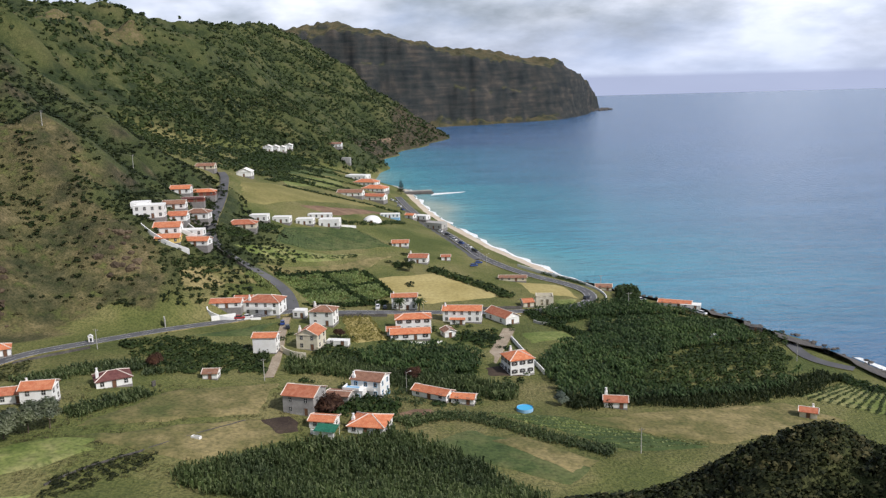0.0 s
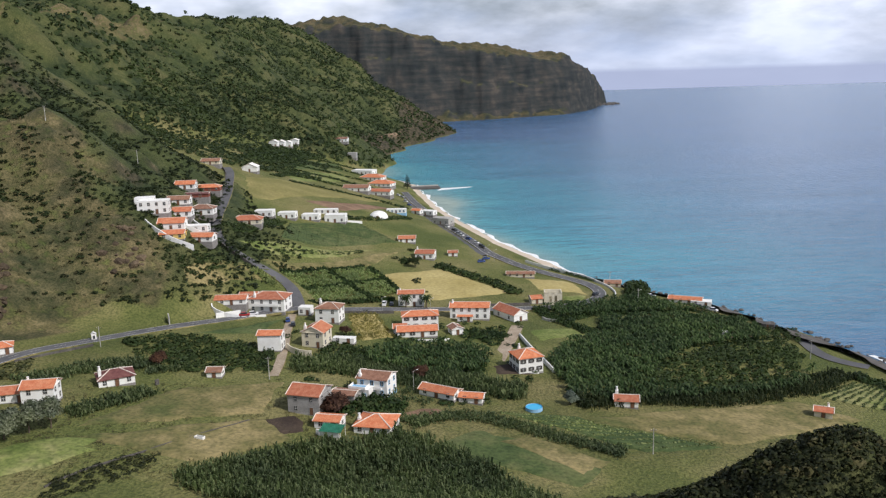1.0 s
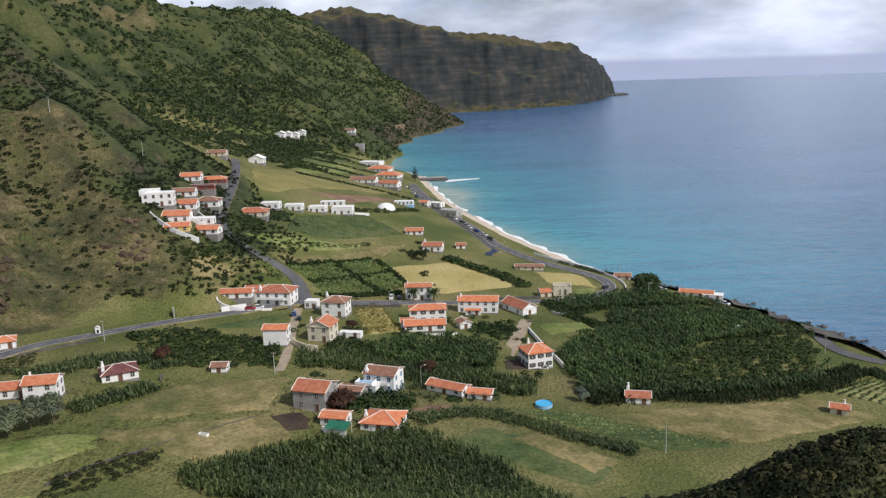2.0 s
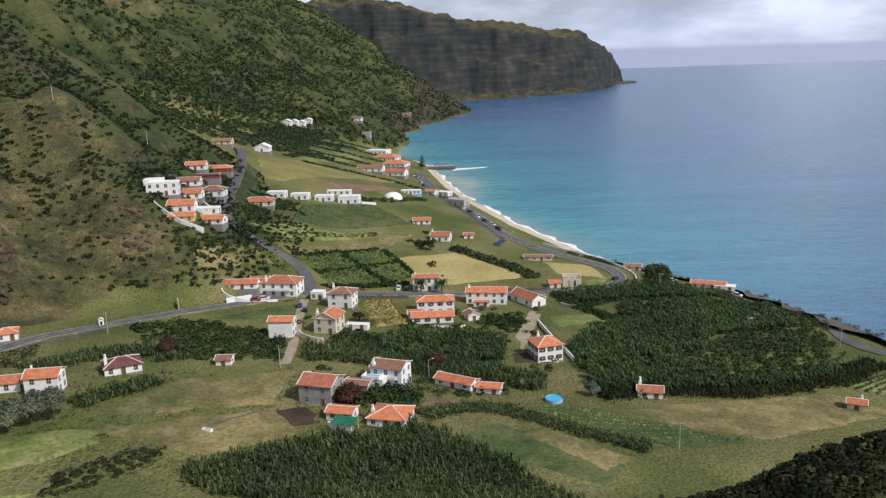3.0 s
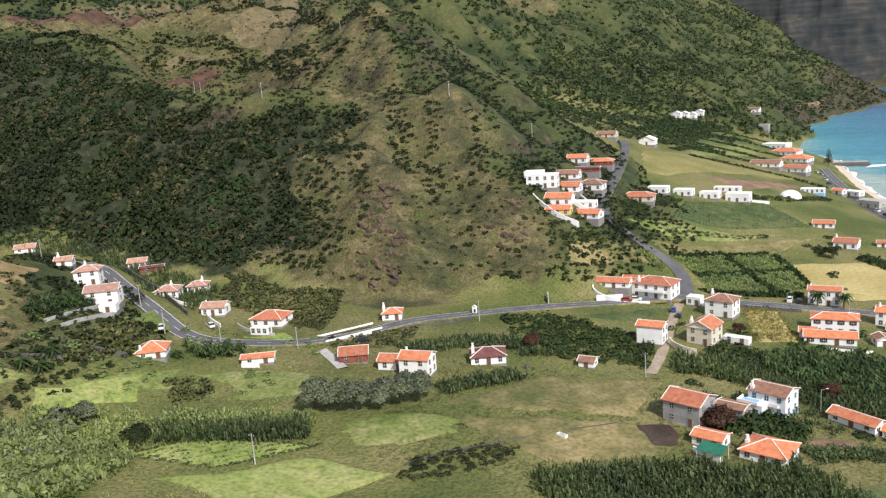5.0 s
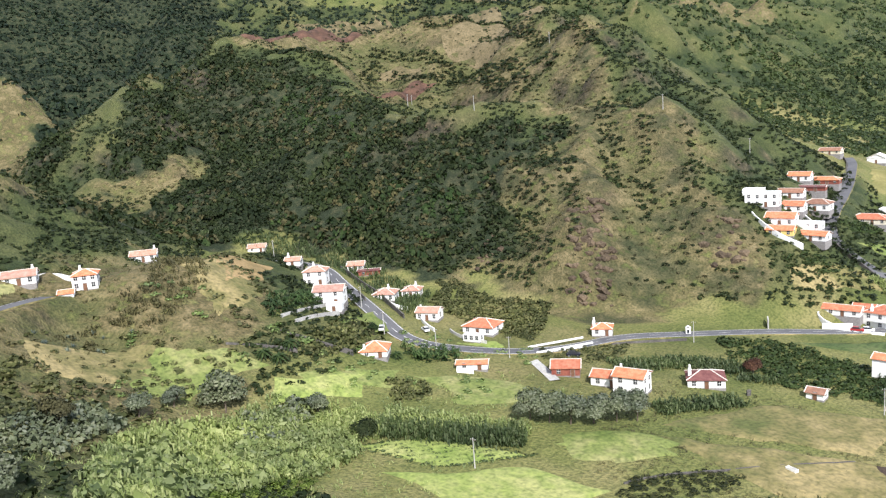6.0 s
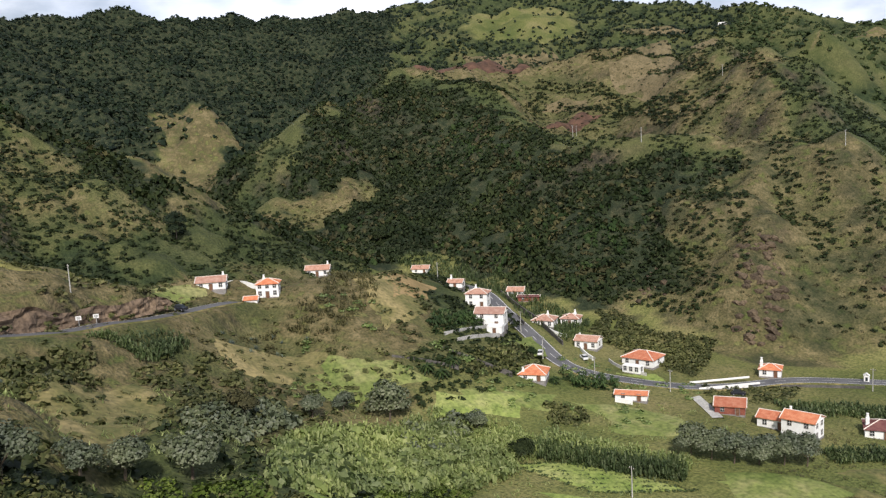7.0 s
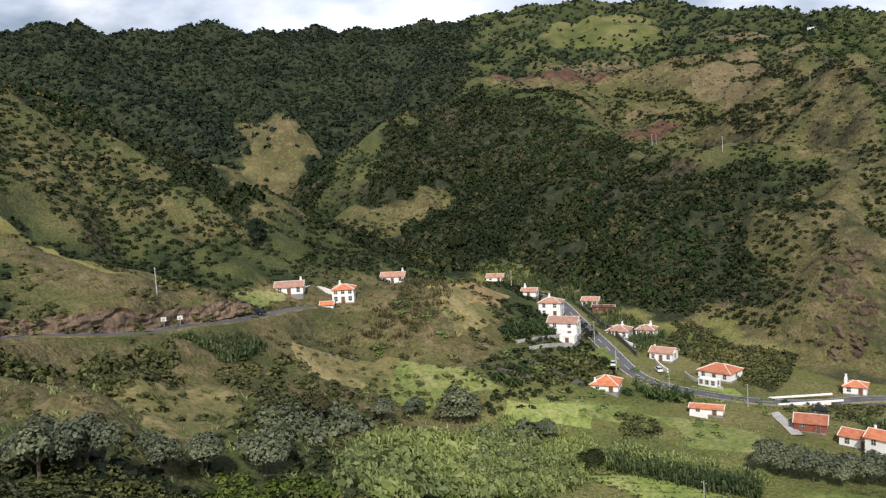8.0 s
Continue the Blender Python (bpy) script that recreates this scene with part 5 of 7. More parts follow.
def palm(x, y, high, label, spread=2.6):
    z = ground_z(x, y)
    top = holder("palm_tree", x, y, z - 0.1)
    part("trunk", tube(0, 0, 0, 0.1, 0.05, high, 0.32, 0.26, 8), bark, top)
    v, f = [], []
    for k in range(34):
        a = k * 2.4
        rise = 1.2 - 2.0 * (k / 34)
        prev = None
        d, w = np.array([math.cos(a), math.sin(a), 0]), np.array([-math.sin(a), math.cos(a), 0])
        for s_ in range(5):
            u = s_ / 4
            c_ = np.array([0.1, 0.05, high]) + d * spread * u + np.array([0, 0, rise * u * spread * 0.6 - 0.9 * u * u * spread * 0.6])
            ww = w * (0.30 * math.sin(0.3 + 2.6 * u))
            v += [c_ - ww - [0, 0, 0.15], c_, c_ + ww - [0, 0, 0.15]]
            n = len(v)
            if s_:
                f += [(n - 6, n - 5, n - 2, n - 3), (n - 5, n - 4, n - 1, n - 2)]
    me = bpy.data.meshes.new("fronds")
    me.from_pydata(v, [], f)
    me.materials.append(leaf_hedge)
    fr = new("fronds", me)
    fr.parent = top
    return tagged(top, label, "palm tree", "garden palms")


palm(-19.1, 332.5, 5.5, "tall date palm in front of a white house", 3.0)
palm(-10.5, 333.8, 5.5, "tall date palm in front of a white house", 3.0)
palm(-187.8, 148.7, 2.6, "palm in a valley garden")
palm(-188.0, 139.7, 2.0, "young palm in a valley garden")
palm(-184.6, 142.0, 2.0, "young palm in a valley garden")
palm(-20.4, 207.2, 1.2, "low yucca like palm beside a house", 2.2)
palm(-175.5, 177.7, 1.6, "young palm beside the road", 2.0)


def norfolk_pine(x, y, high):
    z = ground_z(x, y)
    top = holder("norfolk_pine", x, y, z)
    part("trunk", tube(0, 0, 0, 0, 0, high, 0.35, 0.06, 8), bark, top)
    vs = []
    for k in range(11):
        h = high * (0.18 + 0.078 * k)
        ln = high * 0.26 * (1 - k / 12)
        for j in range(7):
            a = j * 0.9 + k * 0.4
            for u in (0.4, 0.75, 1.0):
                q = CLUMPS["shrub"][(j + k) % 4][:14]
                vs.append((q * [1.5, 1.5, 0.7] * (0.6 + 0.5 * (1 - k / 12)) + [math.cos(a) * ln * u, math.sin(a) * ln * u, h - 0.2]).reshape(-1, 3))
    v = np.concatenate(vs)
    me = bpy.data.meshes.new("crown")
    me.from_pydata(v, [], np.arange(len(v)).reshape(-1, 4).tolist())
    me.materials.append(leaf_far_shaded)
    cr = new("crown", me)
    cr.parent = top
    return tagged(top, "tall tiered dark pine beside the jetty", "tree")


norfolk_pine(-40.9, 784.9, 14)

# gardens and rough corners between the houses
nook = scatter([(-91, 249), (-64, 280), (-33, 306), (27, 320), (35, 272), (19, 225), (-24, 210), (-56, 243)], 4.2, 0.8)
nook = nook[vnoise(nook[:, 0] / 9, nook[:, 1] / 9, 91) > 0.56]
bushes(nook, "garden shrubs and rough corners between houses", 3.0, 1.8, leaf_hedge)
nook = scatter([(-114, 326), (-97, 367), (-27, 447), (34, 399), (-26, 323), (-83, 306), (-106, 305)], 5.0, 0.7)
nook = nook[vnoise(nook[:, 0] / 9, nook[:, 1] / 9, 92) > 0.76]
bushes(nook, "scattered bushes along field edges", 2.8, 1.6, leaf_shrub)
nook = scatter([(-229, 126), (-240, 184), (-219, 205), (-180, 204), (-150, 218), (-139, 178), (-167, 126), (-180, 91)], 4.0, 0.8)
nook = nook[vnoise(nook[:, 0] / 9, nook[:, 1] / 9, 93) > 0.74]
bushes(nook, "scattered bushes along valley fields", 2.8, 1.7, leaf_plot)
tuft_ = scatter([(-126, 212), (-84, 223), (-51, 233), (-8, 215), (-5, 191), (-38, 168), (-96, 156)], 2.6, 0.6)
planted("meadow_grass", "grass", tuft_, 2.0, 0.5, leaf_dry, "rough tufts of meadow grass", "grass")
tuft_ = scatter([(-141, 12), (-182, 62), (-186, 95), (-180, 136), (-152, 195), (-121, 199), (-117, 170), (-103, 8)], 2.8, 0.6)
planted("meadow_grass", "grass", tuft_, 2.0, 0.6, leaf_pale, "rough tufts of meadow grass", "grass")
cane(scatter([(-173, 106), (-174, 132), (-158, 148), (-145, 127), (-142, 89)], 1.9, 0.9), "pale green canes in the valley bottom", high=2.8, mat=leaf_pale)
cane(band([(-154, 148), (-139, 153), (-127, 159), (-117, 164)], 9, 1.8), "pale cane band along a valley field", high=2.8, mat=leaf_pale)
# hedges and terrace edges on the plateau
for line_ in ([(-491, 487), (-441, 508), (-353, 476), (-280, 435)], [(-456, 474), (-401, 489), (-289, 424)], [(-775, 751), (-454, 524), (-415, 573)], [(-415, 540), (-329, 495), (-254, 442)], [(-480, 377), (-435, 400), (-472, 480)], [(-716, 878), (-655, 907), (-593, 958)]):
    planted("hedge", "shrub", band(line_, 7, 3.2), 4.0, 2.4, leaf_shrub, "rough dark hedge on a terrace edge", "hedge")
field([(-518, 376), (-521, 500), (-506, 502), (-498, 384)], red_soil, "bare red brown earth bank on the plateau rim", 0.6)
for plot_ in ([(-832, 701), (-753, 797), (-489, 520), (-820, 700)], [(-689, 866), (-660, 896), (-375, 571), (-357, 524)], [(-445, 523), (-415, 573), (-348, 494), (-433, 514)], [(-718, 875), (-681, 965), (-659, 936), (-712, 872)], [(-470, 471), (-442, 496), (-427, 485), (-462, 466)]):
    field(plot_, fallow, "tan terrace field on the plateau", 0.9, 2.0)
field([(-409, 401), (-426, 466), (-412, 482), (-409, 431)], red_soil, "brown dug terrace on the plateau", 0.6, 2.0)

# ---- houses ----
SHARED = {}


def shared(key, bm_made, mat):
    if key not in SHARED:
        me = bpy.data.meshes.new(key[0])
        bm = bm_made()
        bm.to_mesh(me)
        bm.free()
        me.materials.append(mat)
        SHARED[key] = me
    return SHARED[key]


def window(parent, m, w, h, trim, shut=None):
    """A framed window set on the wall at m (x along the wall, -y outwards)."""
    def ring():
        t_ = 0.12
        return join(box(w + 2 * t_, 0.10, t_, 0, 0, h / 2), box(w + 2 * t_, 0.14, t_, 0, 0, -h / 2 - t_), box(t_, 0.10, h, -w / 2 - t_ / 2, 0, -h / 2), box(t_, 0.10, h, w / 2 + t_ / 2, 0, -h / 2))

    def glass():
        return box(w, 0.04, h, 0, 0.0, -h / 2)

    def bars():
        return join(box(0.06, 0.06, h, 0, -0.01, -h / 2), box(w, 0.06, 0.06, 0, -0.012, -0.03))

    win = new("window", shared(("window", w, h, trim.name), ring, trim))
    win.parent, win.matrix_basis = parent, m
    pn = new("pane", shared(("pane", w, h), glass, glass_dark))
    pn.parent = win
    br = new("glazing_bar", shared(("glazing_bar", w, h), bars, white))
    br.parent = win
    if shut:
        for s_ in (-1, 1):
            sh = new("shutter", shared(("shutter", w, h, shut.name), lambda: box(w * 0.5, 0.05, h, 0, 0, -h / 2), shut))
            sh.parent = win
            sh.matrix_basis = pose(s_ * (w * 0.75 + 0.13), -0.03, 0)
    return win


def roof_mesh(kind, w, d, z, pitch, over=0.4, thick=0.18):
    """Hip or gable roof over a w by d plan; the ridge runs along the longer side (gable_front: along d)."""
    a, b_ = w / 2 + over, d / 2 + over
    bm = bmesh.new()
    lo = z - over * pitch
    if kind == "flat":
        bm.free()
        return box(w + 0.1, d + 0.1, 0.25, 0, 0, z), z
    if kind == "hip":
        if w >= d:
            top, pts = z + d / 2 * pitch, [(-(a - b_), 0), (a - b_, 0)]
        else:
            top, pts = z + w / 2 * pitch, [(0, -(b_ - a)), (0, b_ - a)]
        if abs(w - d) < 0.05:
            pts = [(-0.05, 0), (0.05, 0)]
    elif kind == "gable":
        top, pts = z + d / 2 * pitch, [(-a, 0), (a, 0)]
    else:
        top, pts = z + w / 2 * pitch, [(0, -b_), (0, b_)]
    along_x = kind == "gable" or (kind == "hip" and w >= d)
    sheets = []
    for dz in (thick, 0.0):
        c_ = [bm.verts.new((x, y, lo + dz)) for x, y in ((-a, -b_), (a, -b_), (a, b_), (-a, b_))]
        r_ = [bm.verts.new((x, y, top + dz)) for x, y in pts]
        sheets.append((c_, r_))
    for (c_, r_), flip in ((sheets[0], False), (sheets[1], True)):
        if along_x:
            fs = [(c_[0], c_[1], r_[1], r_[0]), (c_[2], c_[3], r_[0], r_[1])]
            if kind == "hip":
                fs += [(c_[1], c_[2], r_[1]), (c_[3], c_[0], r_[0])]
        else:
            fs = [(c_[1], c_[2], r_[1], r_[0]), (c_[3], c_[0], r_[0], r_[1])]
            if kind == "hip":
                fs += [(c_[0], c_[1], r_[0]), (c_[2], c_[3], r_[1])]
        for f in fs:
            bm.faces.new(f[::-1] if flip else f)
    (c0, r0), (c1, r1) = sheets
    for k in range(4):
        j = (k + 1) % 4
        if kind == "gable" and k in (1, 3):
            r = 1 if k == 1 else 0
            bm.faces.new((c0[k], c1[k], r1[r], r0[r]))
            bm.faces.new((r0[r], r1[r], c1[j], c0[j]))
        elif kind == "gable_front" and k in (0, 2):
            r = 0 if k == 0 else 1
            bm.faces.new((c0[k], c1[k], r1[r], r0[r]))
            bm.faces.new((r0[r], r1[r], c1[j], c0[j]))
        else:
            bm.faces.new((c0[k], c1[k], c1[j], c0[j]))
    bmesh.ops.recalc_face_normals(bm, faces=bm.faces[:])
    return bm, top


def house(x, y, yaw, w, d, floors, label, roof="hip", tiles=None, wall=None, trim=None, wins=(3, 2, 2), chimney=None, door=True, shut=None, pitch=0.42, sink=0.0, eaves=2.8, plinth=None, balcony=False, category="house", name="house"):
    """A house whose front, w wide, has its foot's middle at (x, y); yaw 0 faces -y. wins: windows a floor on the front, the left and the right."""
    tiles, wall, trim = tiles or tile_orange, wall or white, trim or stone_trim
    a = radians(yaw)
    cx, cy = x - math.sin(a) * d / 2, y + math.cos(a) * d / 2
    z = ground_z(x, y) - sink
    top = holder(name, cx, cy, z, yaw)
    h = eaves * floors
    body = box(w, d, h + 3.0, 0, 0, -3.0)
    if roof in ("gable", "gable_front"):
        rise = (d if roof == "gable" else w) / 2 * pitch
        g = bmesh.new()
        for s_ in (-1, 1):
            if roof == "gable":
                tri = [(s_ * w / 2, -d / 2, h), (s_ * w / 2, d / 2, h), (s_ * w / 2, 0, h + rise)]
                back = [(s_ * (w / 2 - 0.3), q[1], q[2]) for q in tri]
            else:
                tri = [(-w / 2, s_ * d / 2, h), (w / 2, s_ * d / 2, h), (0, s_ * d / 2, h + rise)]
                back = [(q[0], s_ * (d / 2 - 0.3), q[2]) for q in tri]
            va, vb = [g.verts.new(q) for q in tri], [g.verts.new(q) for q in back]
            g.faces.new(va)
            g.faces.new(vb)
            for k in range(3):
                g.faces.new((va[k], va[(k + 1) % 3], vb[(k + 1) % 3], vb[k]))
        bmesh.ops.recalc_face_normals(g, faces=g.faces[:])
        body = join(body, g)
    walls = part("wall", body, wall, top)
    part("plinth", box(w + 0.08, d + 0.08, 3.3, 0, 0, -3.0), plinth or trim, top)
    rb, peak = roof_mesh(roof, w, d, h, pitch)
    rf = part("roof", rb, tiles if roof != "flat" else wall, top)
    if roof in ("gable", "hip") and w > d:
        run = w + 0.7 if roof == "gable" else w - d
        part("ridge_cap", box(run, 0.3, 0.12, 0, 0, peak + 0.12, 0.03), ridge_pale, rf)
    elif roof == "gable_front":
        part("ridge_cap", box(0.3, d + 0.7, 0.12, 0, 0, peak + 0.12, 0.03), ridge_pale, rf)
    ea, eb, lo_ = w / 2 + 0.4, d / 2 + 0.4, h - 0.4 * pitch + 0.2
    if roof == "hip":
        ends = [(-(ea - eb), 0), (ea - eb, 0)] if w >= d else [(0, -(eb - ea)), (0, eb - ea)]
        for sx in (-1, 1):
            for sy in (-1, 1):
                ex, ey = ends[(sx > 0) if w >= d else (sy > 0)]
                part("hip_cap", tube(sx * ea, sy * eb, lo_, ex, ey, peak + 0.2, 0.15, 0.15, 6), ridge_pale, rf)
    elif roof in ("gable", "gable_front"):
        for sx in (-1, 1):
            for sy in (-1, 1):
                tip = (sx * ea, 0) if roof == "gable" else (0, sy * eb)
                part("verge", tube(sx * ea, sy * eb, lo_, *tip, peak + 0.2, 0.13, 0.13, 4), ridge_pale, rf)
    if roof != "flat":
        part("eaves_board", box(w + 0.5, d + 0.5, 0.12, 0, 0, h - 0.16), wall, top)
    if chimney:
        ux, uy, ch = chimney
        px_, py_ = ux * (w / 2 - 0.5), uy * (d / 2 - 0.5)
        st = join(box(0.9, 0.9, ch + 1.2, px_, py_, h - 1.2, 0.05), tube(px_, py_, h + ch, px_, py_, h + ch + 0.9, 0.42, 0.26, 10))
        cm = part("chimney", st, white, top)
        part("cap", join(tube(px_, py_, h + ch + 0.9, px_, py_, h + ch + 1.05, 0.36, 0.36, 10)), wall, cm)
    ww, wh = (0.9, 1.25)
    for k in range(floors):
        zz = eaves * k + 1.65
        for side_, n in enumerate(wins):
            span = w if side_ == 0 else d
            for j in range(n):
                u = (j + 0.5) / n * span - span / 2
                if side_ == 0:
                    if k == 0 and door and j == n // 2:
                        dr = part("door", join(box(1.0, 0.10, 2.1, u, -d / 2 - 0.03, 0.05, 0.02)), wood_door, top)
                        part("door_frame", join(box(0.14, 0.14, 2.25, u - 0.57, -d / 2 - 0.03, 0.05), box(0.14, 0.14, 2.25, u + 0.57, -d / 2 - 0.03, 0.05), box(1.28, 0.14, 0.14, u, -d / 2 - 0.03, 2.16)), trim, dr)
                        continue
                    m = pose(u, -d / 2 - 0.03, zz)
                elif side_ == 1:
                    m = pose(-w / 2 - 0.03, u, zz, 0, 0, -90)
                else:
                    m = pose(w / 2 + 0.03, u, zz, 0, 0, 90)
                window(top, m, ww, wh, trim, shut)
    if balcony:
        part("balcony", join(box(w * 0.7, 1.2, 0.16, 0, -d / 2 - 0.6, eaves), box(w * 0.7, 0.1, 0.9, 0, -d / 2 - 1.15, eaves + 0.1)), wall, top)
    return tagged(top, label, category)


OR, RU, BR, MA = tile_orange, tile_rust, tile_brown, tile_maroon
# the lower village
house(26.7, 252.6, 18, 8.6, 8.6, 2, "white two storey house with an orange hipped roof and dark shutters", "hip", OR, wins=(3, 3, 2), shut=shutter_dark, chimney=(-0.3, 0.9, 1.6), door=False, plinth=block_grey)
house(-40.7, 206.0, -16, 9.5, 8.5, 2, "unfinished grey block house with a red brown gabled roof", "gable", RU, block_grey, block_grey, (2, 0, 2), door=True, pitch=0.40)
house(-31.2, 215.5, -14, 7, 5, 1, "open shed with a pale corrugated roof", "gable", tile_brown, block_grey, wins=(1, 0, 0), pitch=0.2, category="shed", name="shed")
house(-23.3, 222.6, -18, 9.5, 7.5, 2, "white house with light blue trim and a brown gabled roof", "gable", BR, white, sky_paint, (3, 1, 2), chimney=(-0.95, -0.9, 1.2), pitch=0.34, balcony=True)
house(-20.8, 194.4, -12, 10, 9, 1, "white bungalow with a broad orange hipped roof", "hip", OR, wins=(3, 2, 2), chimney=(-0.98, -0.3, 1.2), pitch=0.36, eaves=2.4)
house(-32.9, 196.1, -12, 7, 5, 1, "small white annex with an orange roof beside a water tank", "gable", OR, wins=(2, 1, 1), pitch=0.3, eaves=2.4)
house(-4.4, 224.3, -30, 12, 5, 1, "long low white outbuilding with an orange roof", "gable", OR, wins=(3, 0, 2), pitch=0.42, eaves=2.1, name="outbuilding")
house(5.7, 221.5, -14, 7, 4, 1, "low white outbuilding with an orange roof", "gable", OR, wins=(2, 0, 1), eaves=2.0, name="outbuilding")
house(52.7, 225.8, -10, 7, 5, 1, "small white cottage with a faded red roof and chimney", "gable", RU, wins=(2, 1, 1), chimney=(-0.95, 0.4, 2.2), eaves=2.2)
house(112.0, 226.0, -25, 5, 4, 1, "small pinkish cottage with a chimney above heath", "gable", RU, cream, wins=(1, 1, 1), chimney=(0.6, 0.4, 1.0), eaves=2.2)
house(-111.3, 200.6, 8, 8.5, 6.5, 2, "white two storey house with an orange gabled roof", "gable", OR, wins=(2, 1, 2), chimney=(-0.95, 0.5, 0.9), pitch=0.42, eaves=2.6)
house(-119.2, 202.0, 12, 8, 6, 1, "white cottage with an old brown red roof", "gable", RU, wins=(2, 1, 1), pitch=0.4)
house(-97.3, 219.1, 28, 10, 7.5, 1, "white cottage with a dark maroon hipped roof", "hip", MA, wins=(3, 1, 1), chimney=(-0.95, -0.3, 2.4), pitch=0.42, eaves=2.6)
house(-72.3, 230.4, 0, 4.5, 4, 1, "small white shed at the edge of a meadow", "gable", BR, wins=(1, 0, 1), eaves=2.0, category="shed", name="shed")
house(-143.0, 241.8, 26, 6.5, 5.5, 1, "small white house with an orange hipped roof beside the valley road", "hip", OR, wins=(2, 1, 1), chimney=(-0.98, -0.2, 2.2), eaves=2.6)
house(-12.4, 287.7, 4, 15, 7, 1, "white house front with a wide orange roof and dark arched windows", "gable", OR, wins=(4, 1, 1), shut=shutter_dark, pitch=0.34, eaves=2.6)
house(-11.7, 299.2, 4, 14, 7, 2, "white upper house with an orange hipped roof", "hip", OR, wins=(4, 1, 2), shut=shutter_dark, pitch=0.36, eaves=2.7)
house(-19.0, 290.6, 4, 5, 5, 1, "small white wing with an orange roof", "gable", OR, wins=(1, 1, 0), eaves=2.6)
house(2.7, 294.7, 20, 4.5, 5, 1, "small white shed with a brown roof", "gable_front", BR, wins=(1, 1, 1), eaves=2.4, name="shed", category="shed")
house(7.7, 317.9, -6, 16, 7.5, 2, "long white two storey house with an orange roof", "gable", OR, wins=(5, 1, 2), chimney=(-0.95, -0.2, 1.4), pitch=0.34, eaves=2.6)
house(5.7, 313.7, -6, 6, 2.5, 1, "white porch with an orange lean to roof", "gable", OR, wins=(2, 0, 0), pitch=0.3, eaves=2.3, name="porch")
house(28.8, 319.4, 34, 7, 14, 1, "whitewashed chapel with an arched door and a faded orange roof", "gable_front", RU, wins=(1, 2, 1), pitch=0.55, eaves=3.2, category="chapel", name="chapel")
house(38.8, 351.2, 10, 5, 5, 1, "small cottage with an orange roof among trees", "gable", OR, cream, wins=(1, 1, 1), eaves=2.4)
house(-17.0, 335.7, 0, 11, 6, 2, "white two storey house behind two palms with an orange roof", "gable", OR, wins=(4, 1, 1), pitch=0.32, eaves=2.9, chimney=(-0.95, 0, 0.8))
house(-47.9, 300.0, -10, 9.5, 7.5, 2, "white two storey house with a brown hipped roof", "hip", BR, wins=(2, 1, 2), pitch=0.4, eaves=2.9, chimney=(-0.98, 0.6, 1.5))
house(-58.5, 310.3, -10, 5, 4, 1, "white flat roofed annex", "flat", wins=(2, 1, 0), eaves=3.0, name="annex")
house(-48.1, 266.9, -14, 8, 8, 2, "cream gabled house with an orange roof and tall chimney", "gable_front", OR, cream, wins=(2, 0, 2), pitch=0.5, eaves=2.8, chimney=(-0.98, -0.5, 1.6))
house(-38.5, 274.4, -10, 8, 3, 1, "low white garden building", "flat", wins=(2, 0, 0), eaves=2.0, name="annex")
house(-61.5, 259.5, -2, 8, 6, 2, "white two storey house with an orange roof beside the track", "gable", OR, wins=(0, 0, 2), pitch=0.3, eaves=2.9, door=False)
house(-73.9, 311.7, -8, 15, 9.5, 2, "large white house with a rust hipped roof above the junction", "hip", RU, wins=(4, 2, 2), pitch=0.4, eaves=2.8, chimney=(-0.7, -0.9, 1.8), balcony=True)
house(-88.6, 307.7, 2, 15, 6, 1, "long low white wing with a rust tiled roof", "gable", RU, wins=(4, 1, 1), pitch=0.36, eaves=2.4, name="annex")
house(-81.8, 314.0, 2, 7, 7, 1, "white wing with a rust tiled roof", "gable", RU, wins=(2, 0, 1), pitch=0.5, eaves=2.8, name="annex")
house(-13.7, 419.6, -10, 10, 7, 1, "white farmhouse with a faded orange roof", "gable", RU, wins=(3, 1, 1), chimney=(-0.98, 0, 2.0), pitch=0.4, eaves=3.2)
house(-24.5, 451.1, 0, 9.5, 6, 1, "low white cottage with an orange roof", "gable", OR, wins=(3, 1, 1), eaves=2.4)
house(1.4, 435.0, 0, 5, 4, 1, "small cottage with an orange roof", "gable", RU, wins=(1, 0, 1), eaves=2.2)
house(35.5, 401.1, -5, 14, 5, 1, "long low shed with a faded tile roof by the road", "gable", BR, cream, wins=(4, 0, 1), eaves=2.0, pitch=0.3, name="outbuilding")
house(-26.5, 219.2, -18, 5.5, 3.6, 1, "white ground floor wing with a light blue roof terrace", "flat", None, white, sky_paint, (2, 1, 0), eaves=3.2, door=False, name="wing", category="wing")
patio_floor = holder("roof_terrace", -26.9, 220.9, ground_z(-26.5, 219.2) + 3.46, -18)
part("floor_slab", box(5.0, 3.2, 0.08, 0, 0, 0, 0.02), sky_paint, patio_floor)
for sx_, sy_, wx_2, wy_2 in ((0, -1.7, 5.4, 0.2), (-2.6, 0, 0.2, 3.2), (2.6, 0, 0.2, 3.2)):
    part("parapet", box(wx_2, wy_2, 0.8, sx_, sy_, 0, 0.02), white, patio_floor)
tagged(patio_floor, "light blue roof terrace with a white parapet", "terrace")
